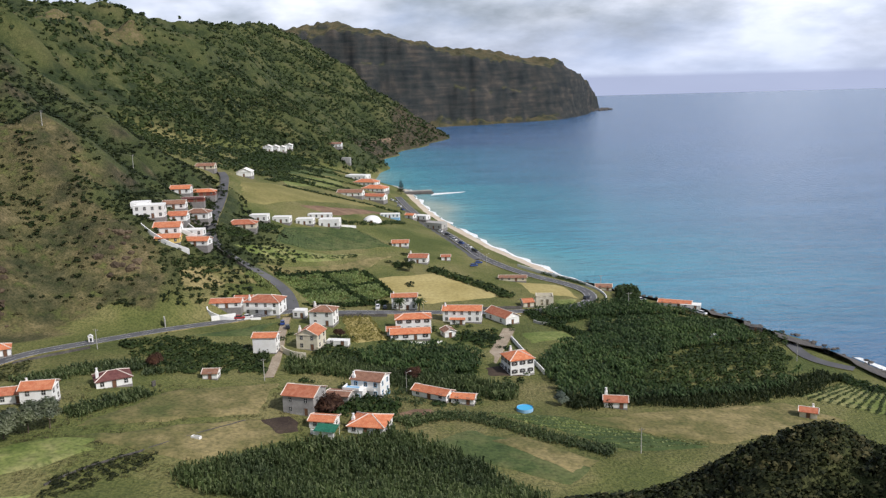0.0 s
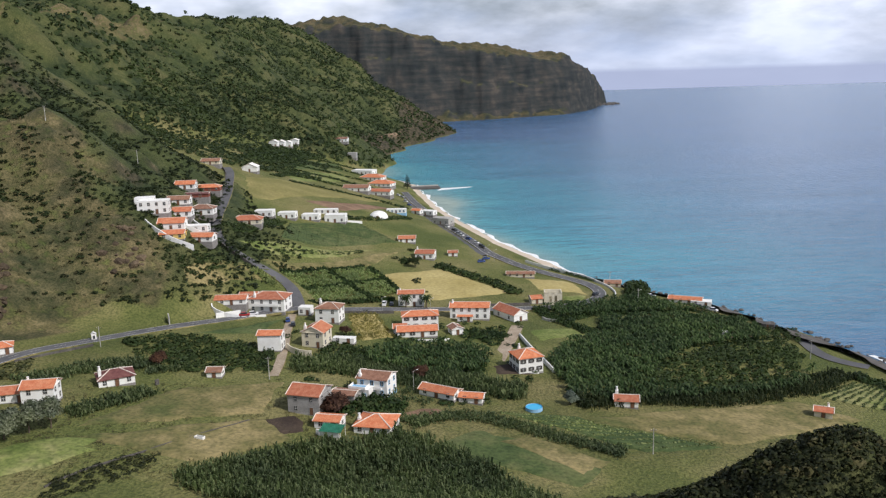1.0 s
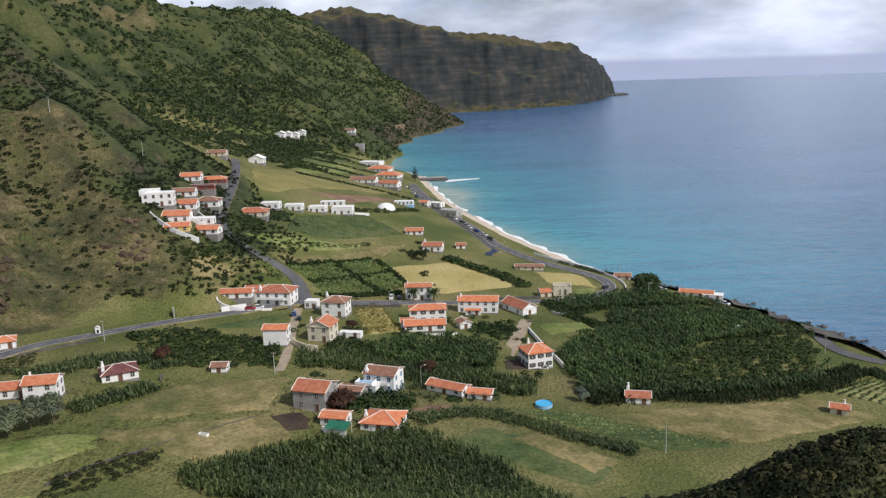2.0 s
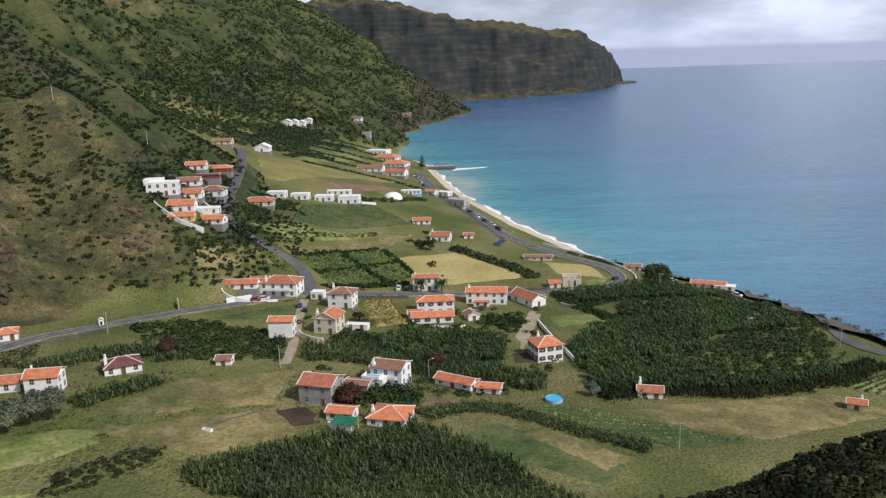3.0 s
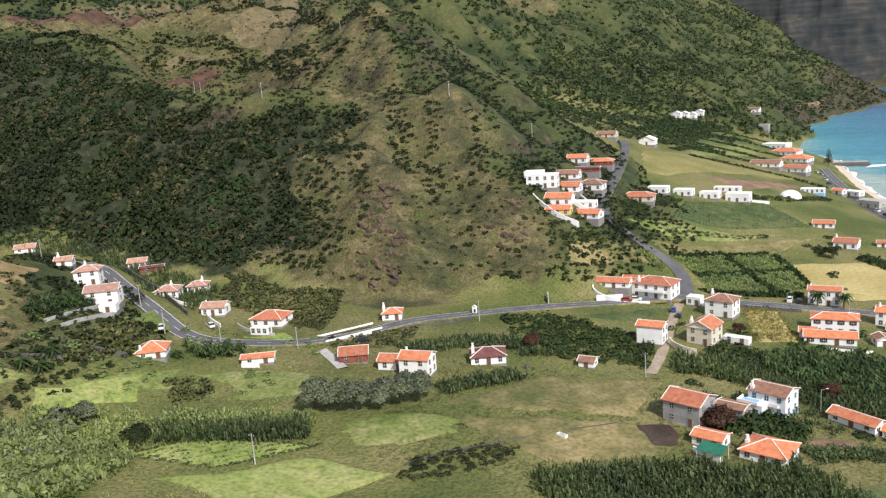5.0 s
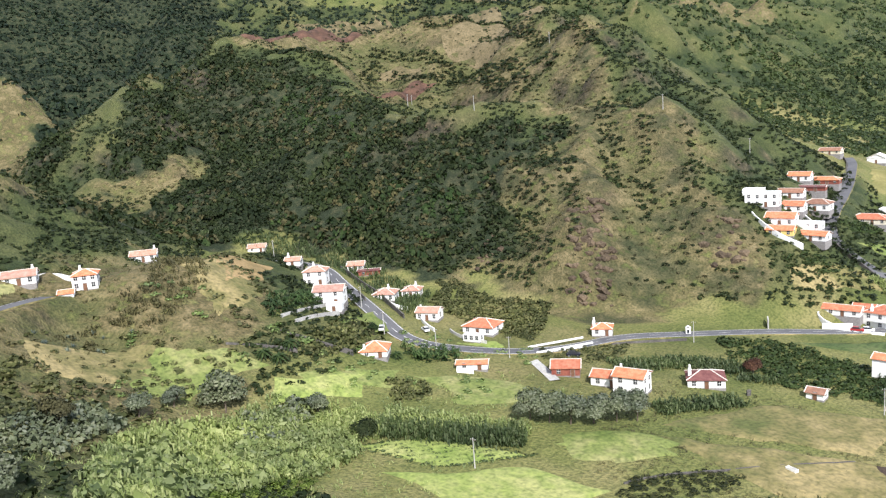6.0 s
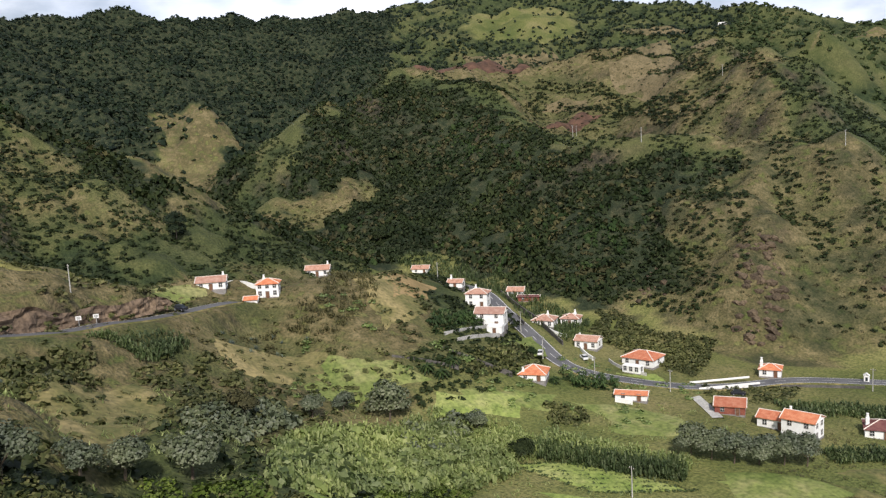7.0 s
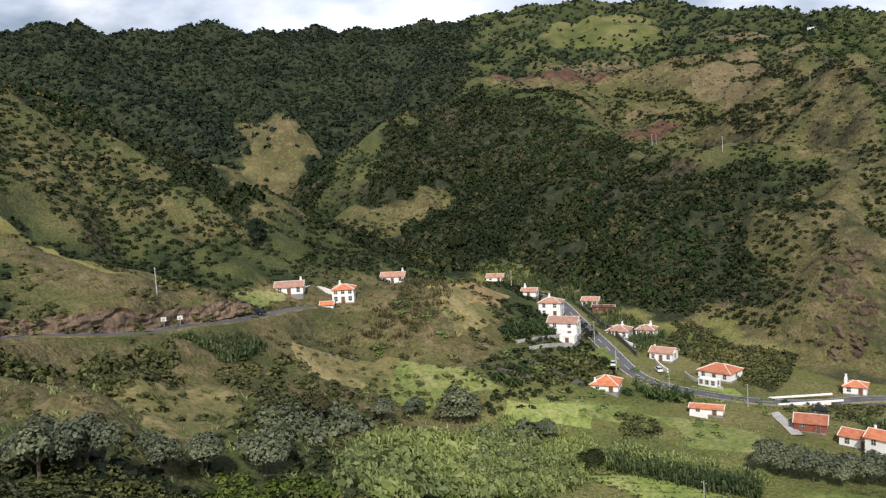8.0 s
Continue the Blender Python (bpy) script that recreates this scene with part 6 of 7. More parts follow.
# the houses along the upper road of the bay
FLAT = "white flat roofed holiday house"
for spot in ((-101.0, 435.6), (-92.4, 454.6), (-80.1, 461.0)):
    house(*spot, -4, 10, 6, 1, FLAT, "flat", wins=(3, 1, 1), eaves=3.4)
house(-66.5, 464.7, -4, 12, 7, 1, "white flat roofed holiday house with a long wall", "flat", wins=(3, 1, 1), eaves=4.4)
house(-74.2, 479.6, -4, 14, 5, 1, "white flat roofed house on a bank", "flat", wins=(4, 1, 1), eaves=2.6)
house(-100.3, 393.3, 4, 15, 8, 1, "cream bungalow with a rust hipped roof", "hip", RU, cream, wins=(4, 1, 1), eaves=2.6)
house(-36.2, 542.4, -4, 13, 5, 1, "low white building with blue shutters", "flat", wins=(5, 1, 1), eaves=2.6, trim=sky_paint)
house(-134.9, 550.6, 0, 10, 8, 1, "white gabled house at the end of the climbing road", "gable_front", white, wins=(1, 1, 1), eaves=3.4, pitch=0.45)
house(-127.3, 343.7, 10, 13, 7, 2, "white flat roofed terrace house on the hill", "flat", wins=(4, 1, 2), eaves=2.8)
house(-132.2, 347.2, 10, 8, 6, 1, "white flat roofed house stepped up the hill", "flat", wins=(2, 1, 1), eaves=3.0)
house(-118.8, 339.4, 6, 11, 8, 1, "white house with an orange roof on the hill", "gable", OR, wins=(3, 1, 1), eaves=3.2)
house(-116.3, 331.9, 6, 10, 6, 1, "low yellow house with an orange roof", "gable", OR, yellow_wall, wins=(3, 1, 1), eaves=2.6)
house(-106.4, 337.4, -6, 11, 6, 1, "white cottage with an orange roof below the climbing road", "gable", OR, wins=(3, 1, 1), eaves=2.4)
house(-109.5, 343.6, 0, 10, 5, 1, "white flat roofed annex", "flat", wins=(3, 1, 1), eaves=2.8, name="annex")
house(-119.7, 352.9, 4, 11, 7, 1, "white house with a rust roof in the hill village", "gable", RU, wins=(3, 1, 1), eaves=2.8)
house(-115.0, 370.8, 0, 11, 7, 1, "white house with a brown roof in the hill village", "hip", BR, wins=(3, 1, 1), eaves=3.2)
house(-122.5, 362.6, 4, 10, 6, 1, "white house with a brown roof in the hill village", "gable", BR, wins=(3, 1, 1), eaves=2.6)
house(-135.6, 414.2, 4, 10, 7, 1, "white house with an orange roof in the hill village", "gable", OR, wins=(3, 1, 1), eaves=2.8)
house(-128.6, 427.8, 4, 14, 6, 1, "long low house with an orange roof in the hill village", "hip", OR, brick_red, wins=(4, 1, 1), eaves=2.4)
house(-156.3, 534.1, 0, 12, 7, 1, "low house with a pale brown roof", "gable", BR, cream, wins=(3, 1, 1), eaves=2.4)
house(-124.7, 390.0, 4, 16, 4, 1, "dark red shed with a low roof", "gable", MA, brick_red, wins=(2, 0, 0), eaves=2.0, pitch=0.25, name="shed", category="shed")
# the bay end
house(-86.7, 804.6, -20, 22, 12, 1, "white beach building with flat terraces", "flat", wins=(5, 2, 2), eaves=4.0)
house(-74.6, 766.0, -20, 22, 12, 1, "white beach building with an orange roof", "hip", OR, wins=(5, 2, 2), eaves=3.0)
house(-63.7, 731.9, -20, 22, 12, 1, "white beach restaurant with an orange roof", "hip", OR, wins=(5, 2, 2), eaves=3.0)
house(-58.5, 642.8, -20, 24, 8, 1, "white house beside the beach car park", "gable", RU, wins=(5, 1, 1), eaves=3.4)
house(-73.2, 631.6, -10, 20, 9, 1, "low house with a pale brown roof near the beach", "gable", BR, wins=(4, 1, 1), eaves=3.0)
for k, spot in enumerate(((-179.1, 838.1), (-176.2, 858.7), (-174.8, 888.8), (-170.5, 906.0))):
    house(*spot, -4, 9, 7, 1, "white terraced cottage above the bay", "gable_front", white, wins=(2, 0, 0), eaves=4.6, pitch=0.4)
house(-127.3, 968.1, -6, 16, 8, 1, "white cottage on the slope above the bay", "gable", BR, wins=(4, 1, 1), eaves=3.6)
house(-112.5, 946.0, -6, 10, 8, 1, "grey boat house at the shore", "flat", wall=block_grey, wins=(1, 1, 1), eaves=6.0)
house(-18.2, 589.4, -30, 13, 6, 1, "white beach bar with a pale roof", "flat", wins=(3, 1, 1), eaves=3.0)
house(-6.8, 550.7, -30, 13, 8, 1, "grey concrete beach building", "flat", wall=concrete, wins=(3, 1, 1), eaves=4.0)
house(-24.9, 579.3, -30, 7, 5, 1, "small white beach hut with an orange roof", "gable", OR, wins=(1, 1, 1), eaves=2.6)
# by the shore
house(109.5, 367.3, -22, 15, 6, 1, "low shore house with an orange roof", "gable", OR, wins=(4, 1, 1), eaves=2.0, pitch=0.3)
house(115.9, 363.3, -22, 9, 5, 1, "low white shore house", "flat", wins=(2, 1, 1), eaves=2.2)
house(81.8, 398.4, -10, 8, 5, 1, "old house with a brown roof above the beach", "gable", BR, cream, wins=(2, 1, 1), eaves=1.8)
house(133.1, 326.7, -24, 5, 4, 1, "brown stone hut above the shore", "flat", wall=dark_stone, wins=(1, 1, 1), eaves=2.0, name="hut", category="hut")
# the inland village
house(-131.6, 201.6, 30, 8, 7, 1, "dark red house with a red roof beside the bridge", "gable", RU, brick_red, wins=(2, 1, 1), eaves=2.6)
house(-177.5, 170.5, 36, 8, 7.5, 1, "low white house with a large bright orange roof", "hip", OR, wins=(2, 1, 1), eaves=2.2, pitch=0.5, chimney=(-0.8, -0.8, 0.8))
house(-154.9, 187.9, 32, 9, 4, 1, "white walled shed with an orange roof below the road", "gable", OR, wins=(2, 0, 0), eaves=2.0, pitch=0.3)
house(-174.8, 215.9, 12, 11, 8.5, 1, "white bungalow with a hipped brown red roof", "hip", tile_rust, wins=(3, 2, 1), eaves=2.8)
house(-196.7, 215.4, 22, 8, 6, 1, "white house with a brown gabled roof beside the road", "gable", tile_pale, wins=(3, 1, 1), eaves=3.0, chimney=(-0.95, 0.2, 0.8))
house(-219.2, 217.2, 30, 8, 7, 1, "white house with a hipped roof and white chimney", "hip", tile_pale, wins=(3, 1, 1), eaves=2.8, chimney=(0.3, 0.2, 1.8))
house(-221.2, 233.7, 30, 7, 6, 1, "white house with a hipped roof and white chimney", "hip", tile_pale, wins=(3, 1, 1), eaves=2.8, chimney=(0.5, 0.2, 1.8))
house(-259.8, 241.8, 34, 7, 6, 1, "white cottage with a brown roof beside the road", "gable", tile_pale, wins=(3, 1, 1), eaves=2.4)
house(-214.1, 186.7, 36, 10, 7, 2, "white two storey house with a faded tile roof and a garage", "gable", tile_pale, wins=(2, 1, 1), eaves=2.5, chimney=(0.8, 0.2, 0.6))
house(-231.3, 195.9, 36, 8, 6, 2, "white two storey house with a faded tile roof and chimney", "hip", tile_pale, wins=(2, 1, 1), eaves=2.6, chimney=(-0.2, 0.2, 1.8))
house(-260.9, 210.1, 36, 6, 5, 1, "small white cottage with a tall chimney", "gable", tile_pale, wins=(1, 1, 1), eaves=2.4, chimney=(-0.8, 0, 1.8))
house(-319.7, 236.6, 42, 8, 6, 1, "cottage with a red brown roof at the top of the road", "gable", tile_pale, wins=(2, 1, 1), eaves=2.2)
house(-296.5, 168.0, 52, 9.5, 6.5, 1, "white farmhouse with a rust roof on the spur", "gable", tile_pale, wins=(3, 1, 2), eaves=2.8, chimney=(0.9, 0.4, 1.8))
house(-243.1, 119.7, 56, 7, 6, 2, "white house with an orange hipped roof on the spur", "hip", OR, wins=(3, 2, 2), eaves=2.3, pitch=0.4, chimney=(-0.5, 0.8, 1.2))
house(-241.7, 113.1, 56, 4, 3.5, 1, "small white lean to with an orange roof", "gable", OR, wins=(0, 0, 0), eaves=2.0, door=False, name="shed", category="shed")
house(-254.3, 105.9, 60, 9, 6.5, 1, "white cottage with a red brown roof beside the upper road", "gable", tile_pale, wins=(3, 1, 1), eaves=2.7, chimney=(0.9, 0.2, 1.6))
house(-626.9, 962.6, 30, 10, 7, 1, "small white house on the far ridge", "flat", wins=(3, 1, 1), eaves=2.8)


house(-251.5, 241.5, 40, 9, 4, 1, "long low shed with a dark brown roof beside the road", "gable", tile_maroon, brick_red, wins=(2, 0, 0), eaves=2.2, pitch=0.2, name="shed", category="shed")
house(-207.5, 183.0, 36, 5, 4, 1, "white garage block below a two storey house", "flat", wins=(1, 0, 0), eaves=2.6, name="garage", category="garage")
house(-171.5, 208.5, 12, 6, 3, 1, "white open veranda with a flat roof in front of a bungalow", "flat", wins=(3, 0, 1), eaves=2.3, door=False, name="veranda", category="veranda")
low_wall([(-268, 234), (-240, 223), (-215, 209.5), (-200, 203)], 0.9, 0.4, dark_stone, "dark stone wall along the uphill side of the road", 4.6)
low_wall([(-206, 222), (-196, 211), (-184, 207)], 1.0, 0.35, white, "white garden wall round a cottage")
low_wall([(-228, 224), (-212, 214), (-206, 220)], 1.0, 0.35, white, "white garden wall in front of two cottages")
low_wall([(-186, 214), (-178, 208), (-164, 211)], 0.9, 0.35, concrete, "pale wall below a bungalow terrace")
low_wall([(-199, 151), (-186, 161), (-178, 167)], 0.9, 0.4, dark_stone, "dark field wall below the lawn")
low_wall([(-199, 132), (-191, 145), (-184, 152)], 0.6, 0.4, dark_stone, "low stone field wall in the pasture")
low_wall([(-160, 182), (-156, 185), (-150, 187.6)], 1.0, 0.3, white, "white wall in front of a low shed")


# ---- ruin, shrine, patio, pool, tank ----
def ruin(x, y, yaw):
    top = holder("ruin", x, y, ground_z(x, y) - 0.3, yaw)
    w, d, h, t_ = 8.0, 6.0, 5.6, 0.5
    for nm, bm in (("front_wall", join(box(2.2, t_, h, -2.9, -d / 2), box(2.2, t_, h, 2.9, -d / 2), box(1.4, t_, h, 0, -d / 2), box(w, t_, 1.2, 0, -d / 2 + 0.002, h - 1.2), box(w, t_, 1.6, 0, -d / 2 + 0.002))),
                   ("side_wall", box(t_, d - t_, h + 0.4, -w / 2 + t_ / 2, 0)), ("side_wall", box(t_, d - t_, h + 0.2, w / 2 - t_ / 2, 0)),
                   ("back_wall", box(w, t_, h + 0.2, 0, d / 2)), ("beam", join(box(w - 1, 0.25, 0.3, 0, -1, h - 0.4), box(w - 1, 0.25, 0.3, 0, 1, h - 0.4)))):
        part(nm, bm, cream, top)
    return tagged(top, "roofless cream walled ruin beside the road bend", "ruin")


ruin(46.3, 355.2, -4)


def shrine(x, y, yaw):
    top = holder("shrine", x, y, ground_z(x, y), yaw)
    part("body", box(1.6, 1.4, 2.6, 0, 0, -0.4, 0.05), white, top)
    part("gable", roof_mesh("gable_front", 1.6, 1.4, 2.2, 0.7, 0.12, 0.1)[0], white, top)
    part("niche", box(0.7, 0.1, 1.2, 0, -0.72, 0.5), glass_dark, top)
    return tagged(top, "small whitewashed roadside shrine", "shrine")


shrine(-122.5, 262.8, 26)


def pool(x, y):
    top = holder("swimming_pool", x, y, ground_z(x, y) + 0.1)
    ring = bmesh.new()
    bmesh.ops.create_cone(ring, cap_ends=False, segments=32, radius1=2.5, radius2=2.5, depth=1.0, matrix=Matrix.Translation((0, 0, 0.5)))
    bmesh.ops.create_cone(ring, cap_ends=False, segments=32, radius1=2.42, radius2=2.42, depth=1.0, matrix=Matrix.Translation((0, 0, 0.5)))
    part("pool_wall", ring, sky_paint, top)
    disc = bmesh.new()
    bmesh.ops.create_circle(disc, cap_ends=True, segments=32, radius=2.45, matrix=Matrix.Translation((0, 0, 0.82)))
    part("pool_water", disc, POOL, top)
    return tagged(top, "round bright blue garden swimming pool", "pool")


POOL, _t, _b = nodes_of("pool_water", 0.1)
_b.inputs["Base Color"].default_value = (0.05, 0.42, 0.72, 1)
pool(24.3, 219.5)


def patio_wall(points, high, mat, label):
    return low_wall(points, high, 0.4, mat, label, up=0.0)


patio_wall([(-57, 266), (-55, 257), (-49, 254), (-44, 257)], 2.2, cream, "curved cream garden wall")
patio_wall([(-38, 194), (-34, 192), (-26, 189)], 1.6, white, "white garden wall")
patio_wall([(-65, 469), (-49, 476)], 1.2, white, "white garden wall beside a holiday house")
patio_wall([(-199, 158), (-201, 167), (-206, 186)], 1.2, concrete, "pale retaining wall below houses")
patio_wall([(-203, 156), (-206, 171), (-217, 192)], 1.0, concrete, "pale garden wall with planted terrace")
patio_wall([(-93, 297), (-86, 302), (-81, 308)], 1.0, white, "white forecourt wall with parked cars")
patio_wall([(-107, 292), (-105, 288), (-103, 283)], 2.4, concrete, "pale rough concrete steps wall")
patio_wall([(26, 300), (29, 282), (34, 256), (35, 252)], 1.6, white, "white boundary wall of a house")
patio_wall([(19, 266), (22, 250), (32, 254)], 0.6, white, "low white edging of a house yard")
patio_wall([(-283, 118), (-256, 117), (-240, 125)], 1.2, white, "white terrace wall beside a house")
patio_wall([(-90, 154), (-85, 165), (-77, 173), (-66, 187), (-52, 201)], 0.45, dark_stone, "rough dark stone field wall")
patio_wall([(-89, 220), (-86, 223), (-85, 225)], 1.6, dark_stone, "ruined dark stone wall")
patio_wall([(37, 328), (41, 319), (48, 325)], 1.2, concrete, "pale yard wall behind the chapel")


for line_ in ([(-131, 338), (-118, 330), (-104, 331)], [(-124, 349), (-114, 341), (-104, 343)], [(-118, 361), (-112, 352), (-107, 352)]):
    patio_wall(line_, 1.8, white, "white terrace wall between hill village houses")
patio_wall([(-92, 306), (-97, 303), (-84, 299), (-70, 306)], 0.8, white, "low white wall round a forecourt")
patio_wall([(-16, 284), (-4, 283), (2, 288)], 0.7, white, "low white wall in front of a villa")


# ---- bridge ----
def bridge(p0, p1):
    (x0, y0), (x1, y1) = p0, p1
    z = max(ground_z(x0, y0), ground_z(x1, y1)) + 0.1
    ln = math.hypot(x1 - x0, y1 - y0)
    top = holder("bridge", (x0 + x1) / 2, (y0 + y1) / 2, z, math.degrees(math.atan2(y1 - y0, x1 - x0)))
    for s_ in (-1, 1):
        part("parapet", box(ln, 0.28, 0.6, 0, s_ * 3.3, 0.1, 0.04), white, top)
    wall_ = bmesh.new()
    arc = [(-2.6, -3.6), (-2.6, -2.2)] + [(2.6 * math.cos(math.pi - a), -2.2 + 1.5 * math.sin(a)) for a in np.linspace(0.2, math.pi - 0.2, 9)] + [(2.6, -2.2), (2.6, -3.6)]
    outer = [(-6, -3.6), (-6, 0.1), (6, 0.1), (6, -3.6)]
    ring_ = outer + arc[::-1]
    va = [wall_.verts.new((x, -3.4, z_)) for x, z_ in ring_]
    vb = [wall_.verts.new((x, -2.9, z_)) for x, z_ in ring_]
    wall_.faces.new(va)
    wall_.faces.new(vb[::-1])
    for k in range(len(ring_)):
        j = (k + 1) % len(ring_)
        wall_.faces.new((va[k], vb[k], vb[j], va[j]))
    bmesh.ops.triangulate(wall_, faces=wall_.faces[:])
    bmesh.ops.recalc_face_normals(wall_, faces=wall_.faces[:])
    part("arch_wall", wall_, white, top)
    return tagged(top, "whitewashed road bridge with an arch and parapets", "bridge")


bridge((-152.2, 214.7), (-142.1, 231.4))


# ---- beach, foam, rocks and jetty ----
def strip_mesh(name, y0, y1, inner, outer, z_in, z_out, mat, label, category, step=3.0, wobble=2.0):
    ys = np.arange(y0, y1, step)
    cx_ = coast_x(ys)
    m = len(ys)
    a = cx_ + inner + (vnoise(ys / 9, ys * 0, 71) - 0.5) * wobble
    b_ = cx_ + outer + (vnoise(ys / 11, ys * 0 + 5, 72) - 0.5) * wobble
    mid = (a + b_) / 2
    v = np.concatenate([np.c_[a, ys, np.full(m, z_in)], np.c_[mid, ys, np.full(m, (z_in + z_out) / 2 + 0.05)], np.c_[b_, ys, np.full(m, z_out)]])
    f = []
    for k in range(m - 1):
        f += [(k, k + m, k + 1 + m, k + 1), (k + m, k + 2 * m, k + 1 + 2 * m, k + 1 + m)]
    return tagged(mesh_object(name, v, f, mat, True), label, category, kind="structure")


strip_mesh("beach", 455, 1150, -15, 5, 3.2, -0.2, sand, "pale sandy beach below the promenade", "beach")
strip_mesh("foam", 440, 960, 3.0, 6.2, 0.10, 0.06, foam, "white surf along the sand", "surf", 2.0, 5.0)
strip_mesh("foam", 960, 1180, 0, 6, 0.10, 0.06, foam, "white surf along the rocks", "surf", 4.0, 8.0)
strip_mesh("foam", 1180, 1500, 0, 10, 0.10, 0.06, foam, "white surf along the rocks", "surf", 4.0, 14.0)
strip_mesh("foam", 200, 300, 1, 5, 0.10, 0.06, foam, "white surf on dark rocks", "surf", 2.0, 5.0)
strip_mesh("shore_bank", 190, 448, -10, 2.5, 3.6, -0.4, dark_stone, "dark rocky bank above the water", "rocks", 2.0, 7.0)
strip_mesh("sea_cliff", 1165, 1700, -22, 2, 20, -0.5, rock, "red brown eroded cliff at the head of the bay", "cliff", 4.0, 16.0)
strip_mesh("promenade", 850, 1000, -26, 0, 3.4, 2.6, concrete, "pale paved beach promenade", "promenade")


def rocks(name, spots, size, mat, label):
    vs, fs = [], []
    for x, y, z in spots:
        bm = bmesh.new()
        bmesh.ops.create_icosphere(bm, subdivisions=1, radius=1)
        n = len(vs)
        s_ = size * (0.5 + rng.random())
        for v in bm.verts:
            k = 0.7 + 0.6 * rng.random()
            vs.append((x + v.co.x * s_ * k, y + v.co.y * s_ * k, z + v.co.z * s_ * k * 0.7))
        for f in bm.faces:
            fs.append([v.index + n for v in f.verts])
        bm.free()
    return tagged(mesh_object(name, vs, fs, mat), label, "rocks", kind="stuff")


yy = rng.uniform(190, 445, 260)
rocks("shore_rocks", [(float(coast_x(y)) + rng.normal() * 2.5 + 1, y, 0.1) for y in yy], 0.9, dark_stone, "dark basalt boulders along the shore")
yy = rng.uniform(1170, 1700, 200)
rocks("far_shore_rocks", [(float(coast_x(y)) + rng.normal() * 4.0, y, 0.5) for y in yy], 3.0, rock, "red brown boulders at the foot of the slope")
crag = surface("crag_rock", (0.060, 0.045, 0.030), (0.135, 0.100, 0.064), 0.15, 1.2, 0.95, 1.0, wear=0.3, distance=0.5)
for poly_, n_ in (([(-187, 293), (-176, 307), (-152, 269), (-164, 255)], 1.9), ([(-227, 275), (-217, 285), (-202, 271), (-213, 264)], 2.6), ([(-143, 318), (-131, 328), (-120, 312), (-130, 301)], 2.6)):
    sp = scatter(poly_, n_, 0.42)
    rocks("crag", [(x, y, float(z) - 0.4) for (x, y), z in zip(sp, height(sp[:, 0], sp[:, 1]))], 1.7, crag, "dark weathered rock outcrop on the hill")
yy = rng.uniform(0, 1, 50)
rocks("cape_rocks", [(508 + 40 * u + rng.normal() * 5, 2730 + 60 * u + rng.normal() * 14, 1) for u in yy], 7.0, dark_stone, "dark rocks off the cape")
jx, jy = -27.3, 815.3
jetty = holder("jetty", jx - 6, jy, 0, 8)
part("deck", box(46, 12, 2.6, 0, 0, -0.8, 0.3), dark_stone, jetty)
part("parapet", box(44, 0.8, 1.2, 0, 5, 1.8, 0.1), concrete, jetty)
tagged(jetty, "dark stone jetty in front of the beach", "jetty")
tagged(mesh_object("foam", [(jx + 14, jy - 14, 0.08), (jx + 46, jy + 2, 0.08), (jx + 50, jy + 8, 0.08), (jx + 18, jy + 2, 0.08)], [(0, 1, 2, 3)], foam), "white surf breaking round the jetty", "surf", kind="structure")


# ---- rock cutting above the upper road ----
def cutting(points, high, label):
    q, n = along(points, 1.0)
    z = level(q, 1) + 0.2
    rows_ = 7
    v = []
    for k in range(rows_):
        u = k / (rows_ - 1)
        push = 3.4 + 1.5 * u + 1.6 * (vnoise(q[:, 0] / 2.2 + 9 * u, q[:, 1] / 2.2, 81) - 0.5)
        hh = high * (0.75 + 0.5 * vnoise(q[:, 0] / 9, q[:, 1] / 9, 82)) * np.sin(np.linspace(0.15, math.pi - 0.15, len(q))) ** 0.4
        v.append(np.c_[q + n * push[:, None], z + hh * u])
    m = len(q)
    v = np.concatenate(v)
    f = [(r * m + k, r * m + k + 1, (r + 1) * m + k + 1, (r + 1) * m + k) for r in range(rows_ - 1) for k in range(m - 1)]
    return tagged(mesh_object("rock_cutting", v, f, rock), label, "rock face", kind="structure")


cutting(upper[0:6], 5.0, "brown and ochre rock cutting above the upper road")


# ---- poles, cars ----
def pole(x, y, high, arm=True, mat=None):
    top = holder("utility_pole", x, y, ground_z(x, y) - 0.3)
    part("post", tube(0, 0, 0, 0, 0, high, 0.16, 0.10, 8), mat or concrete, top)
    if arm:
        part("crossarm", box(1.6, 0.12, 0.12, 0, 0, high - 0.6), bark, top)
        for s_ in (-0.6, 0.6):
            part("insulator", tube(s_, 0, high - 0.48, s_, 0, high - 0.25, 0.05, 0.05, 6), white, top)
    return tagged(top, "grey concrete utility pole on the slope", "utility pole", "utility poles")


for spot in ((-371.0, 401.6), (-407.0, 444.5), (-271.8, 344.1), (-308.4, 472.0), (-117.1, 255.1), (52.8, 192.9), (-156.4, 408.8), (-183.8, 374.5), (-117.5, 141.8), (-226.6, 57.7), (-153.4, 204.4), (-173.9, 194.1), (-191.2, 189.0), (-214.8, 202.0), (-270.4, 209.0), (-55.8, 232.1), (134.2, 287.1), (86.3, 361.1), (81.3, 403.4), (-52.4, 312.2)):
    pole(*spot, 7.5)


def paint_of(name, colour):
    m, t, b = nodes_of(name, 0.3)
    b.inputs["Base Color"].default_value = (*colour, 1)
    b.inputs["Coat Weight"].default_value = 0.5
    return m


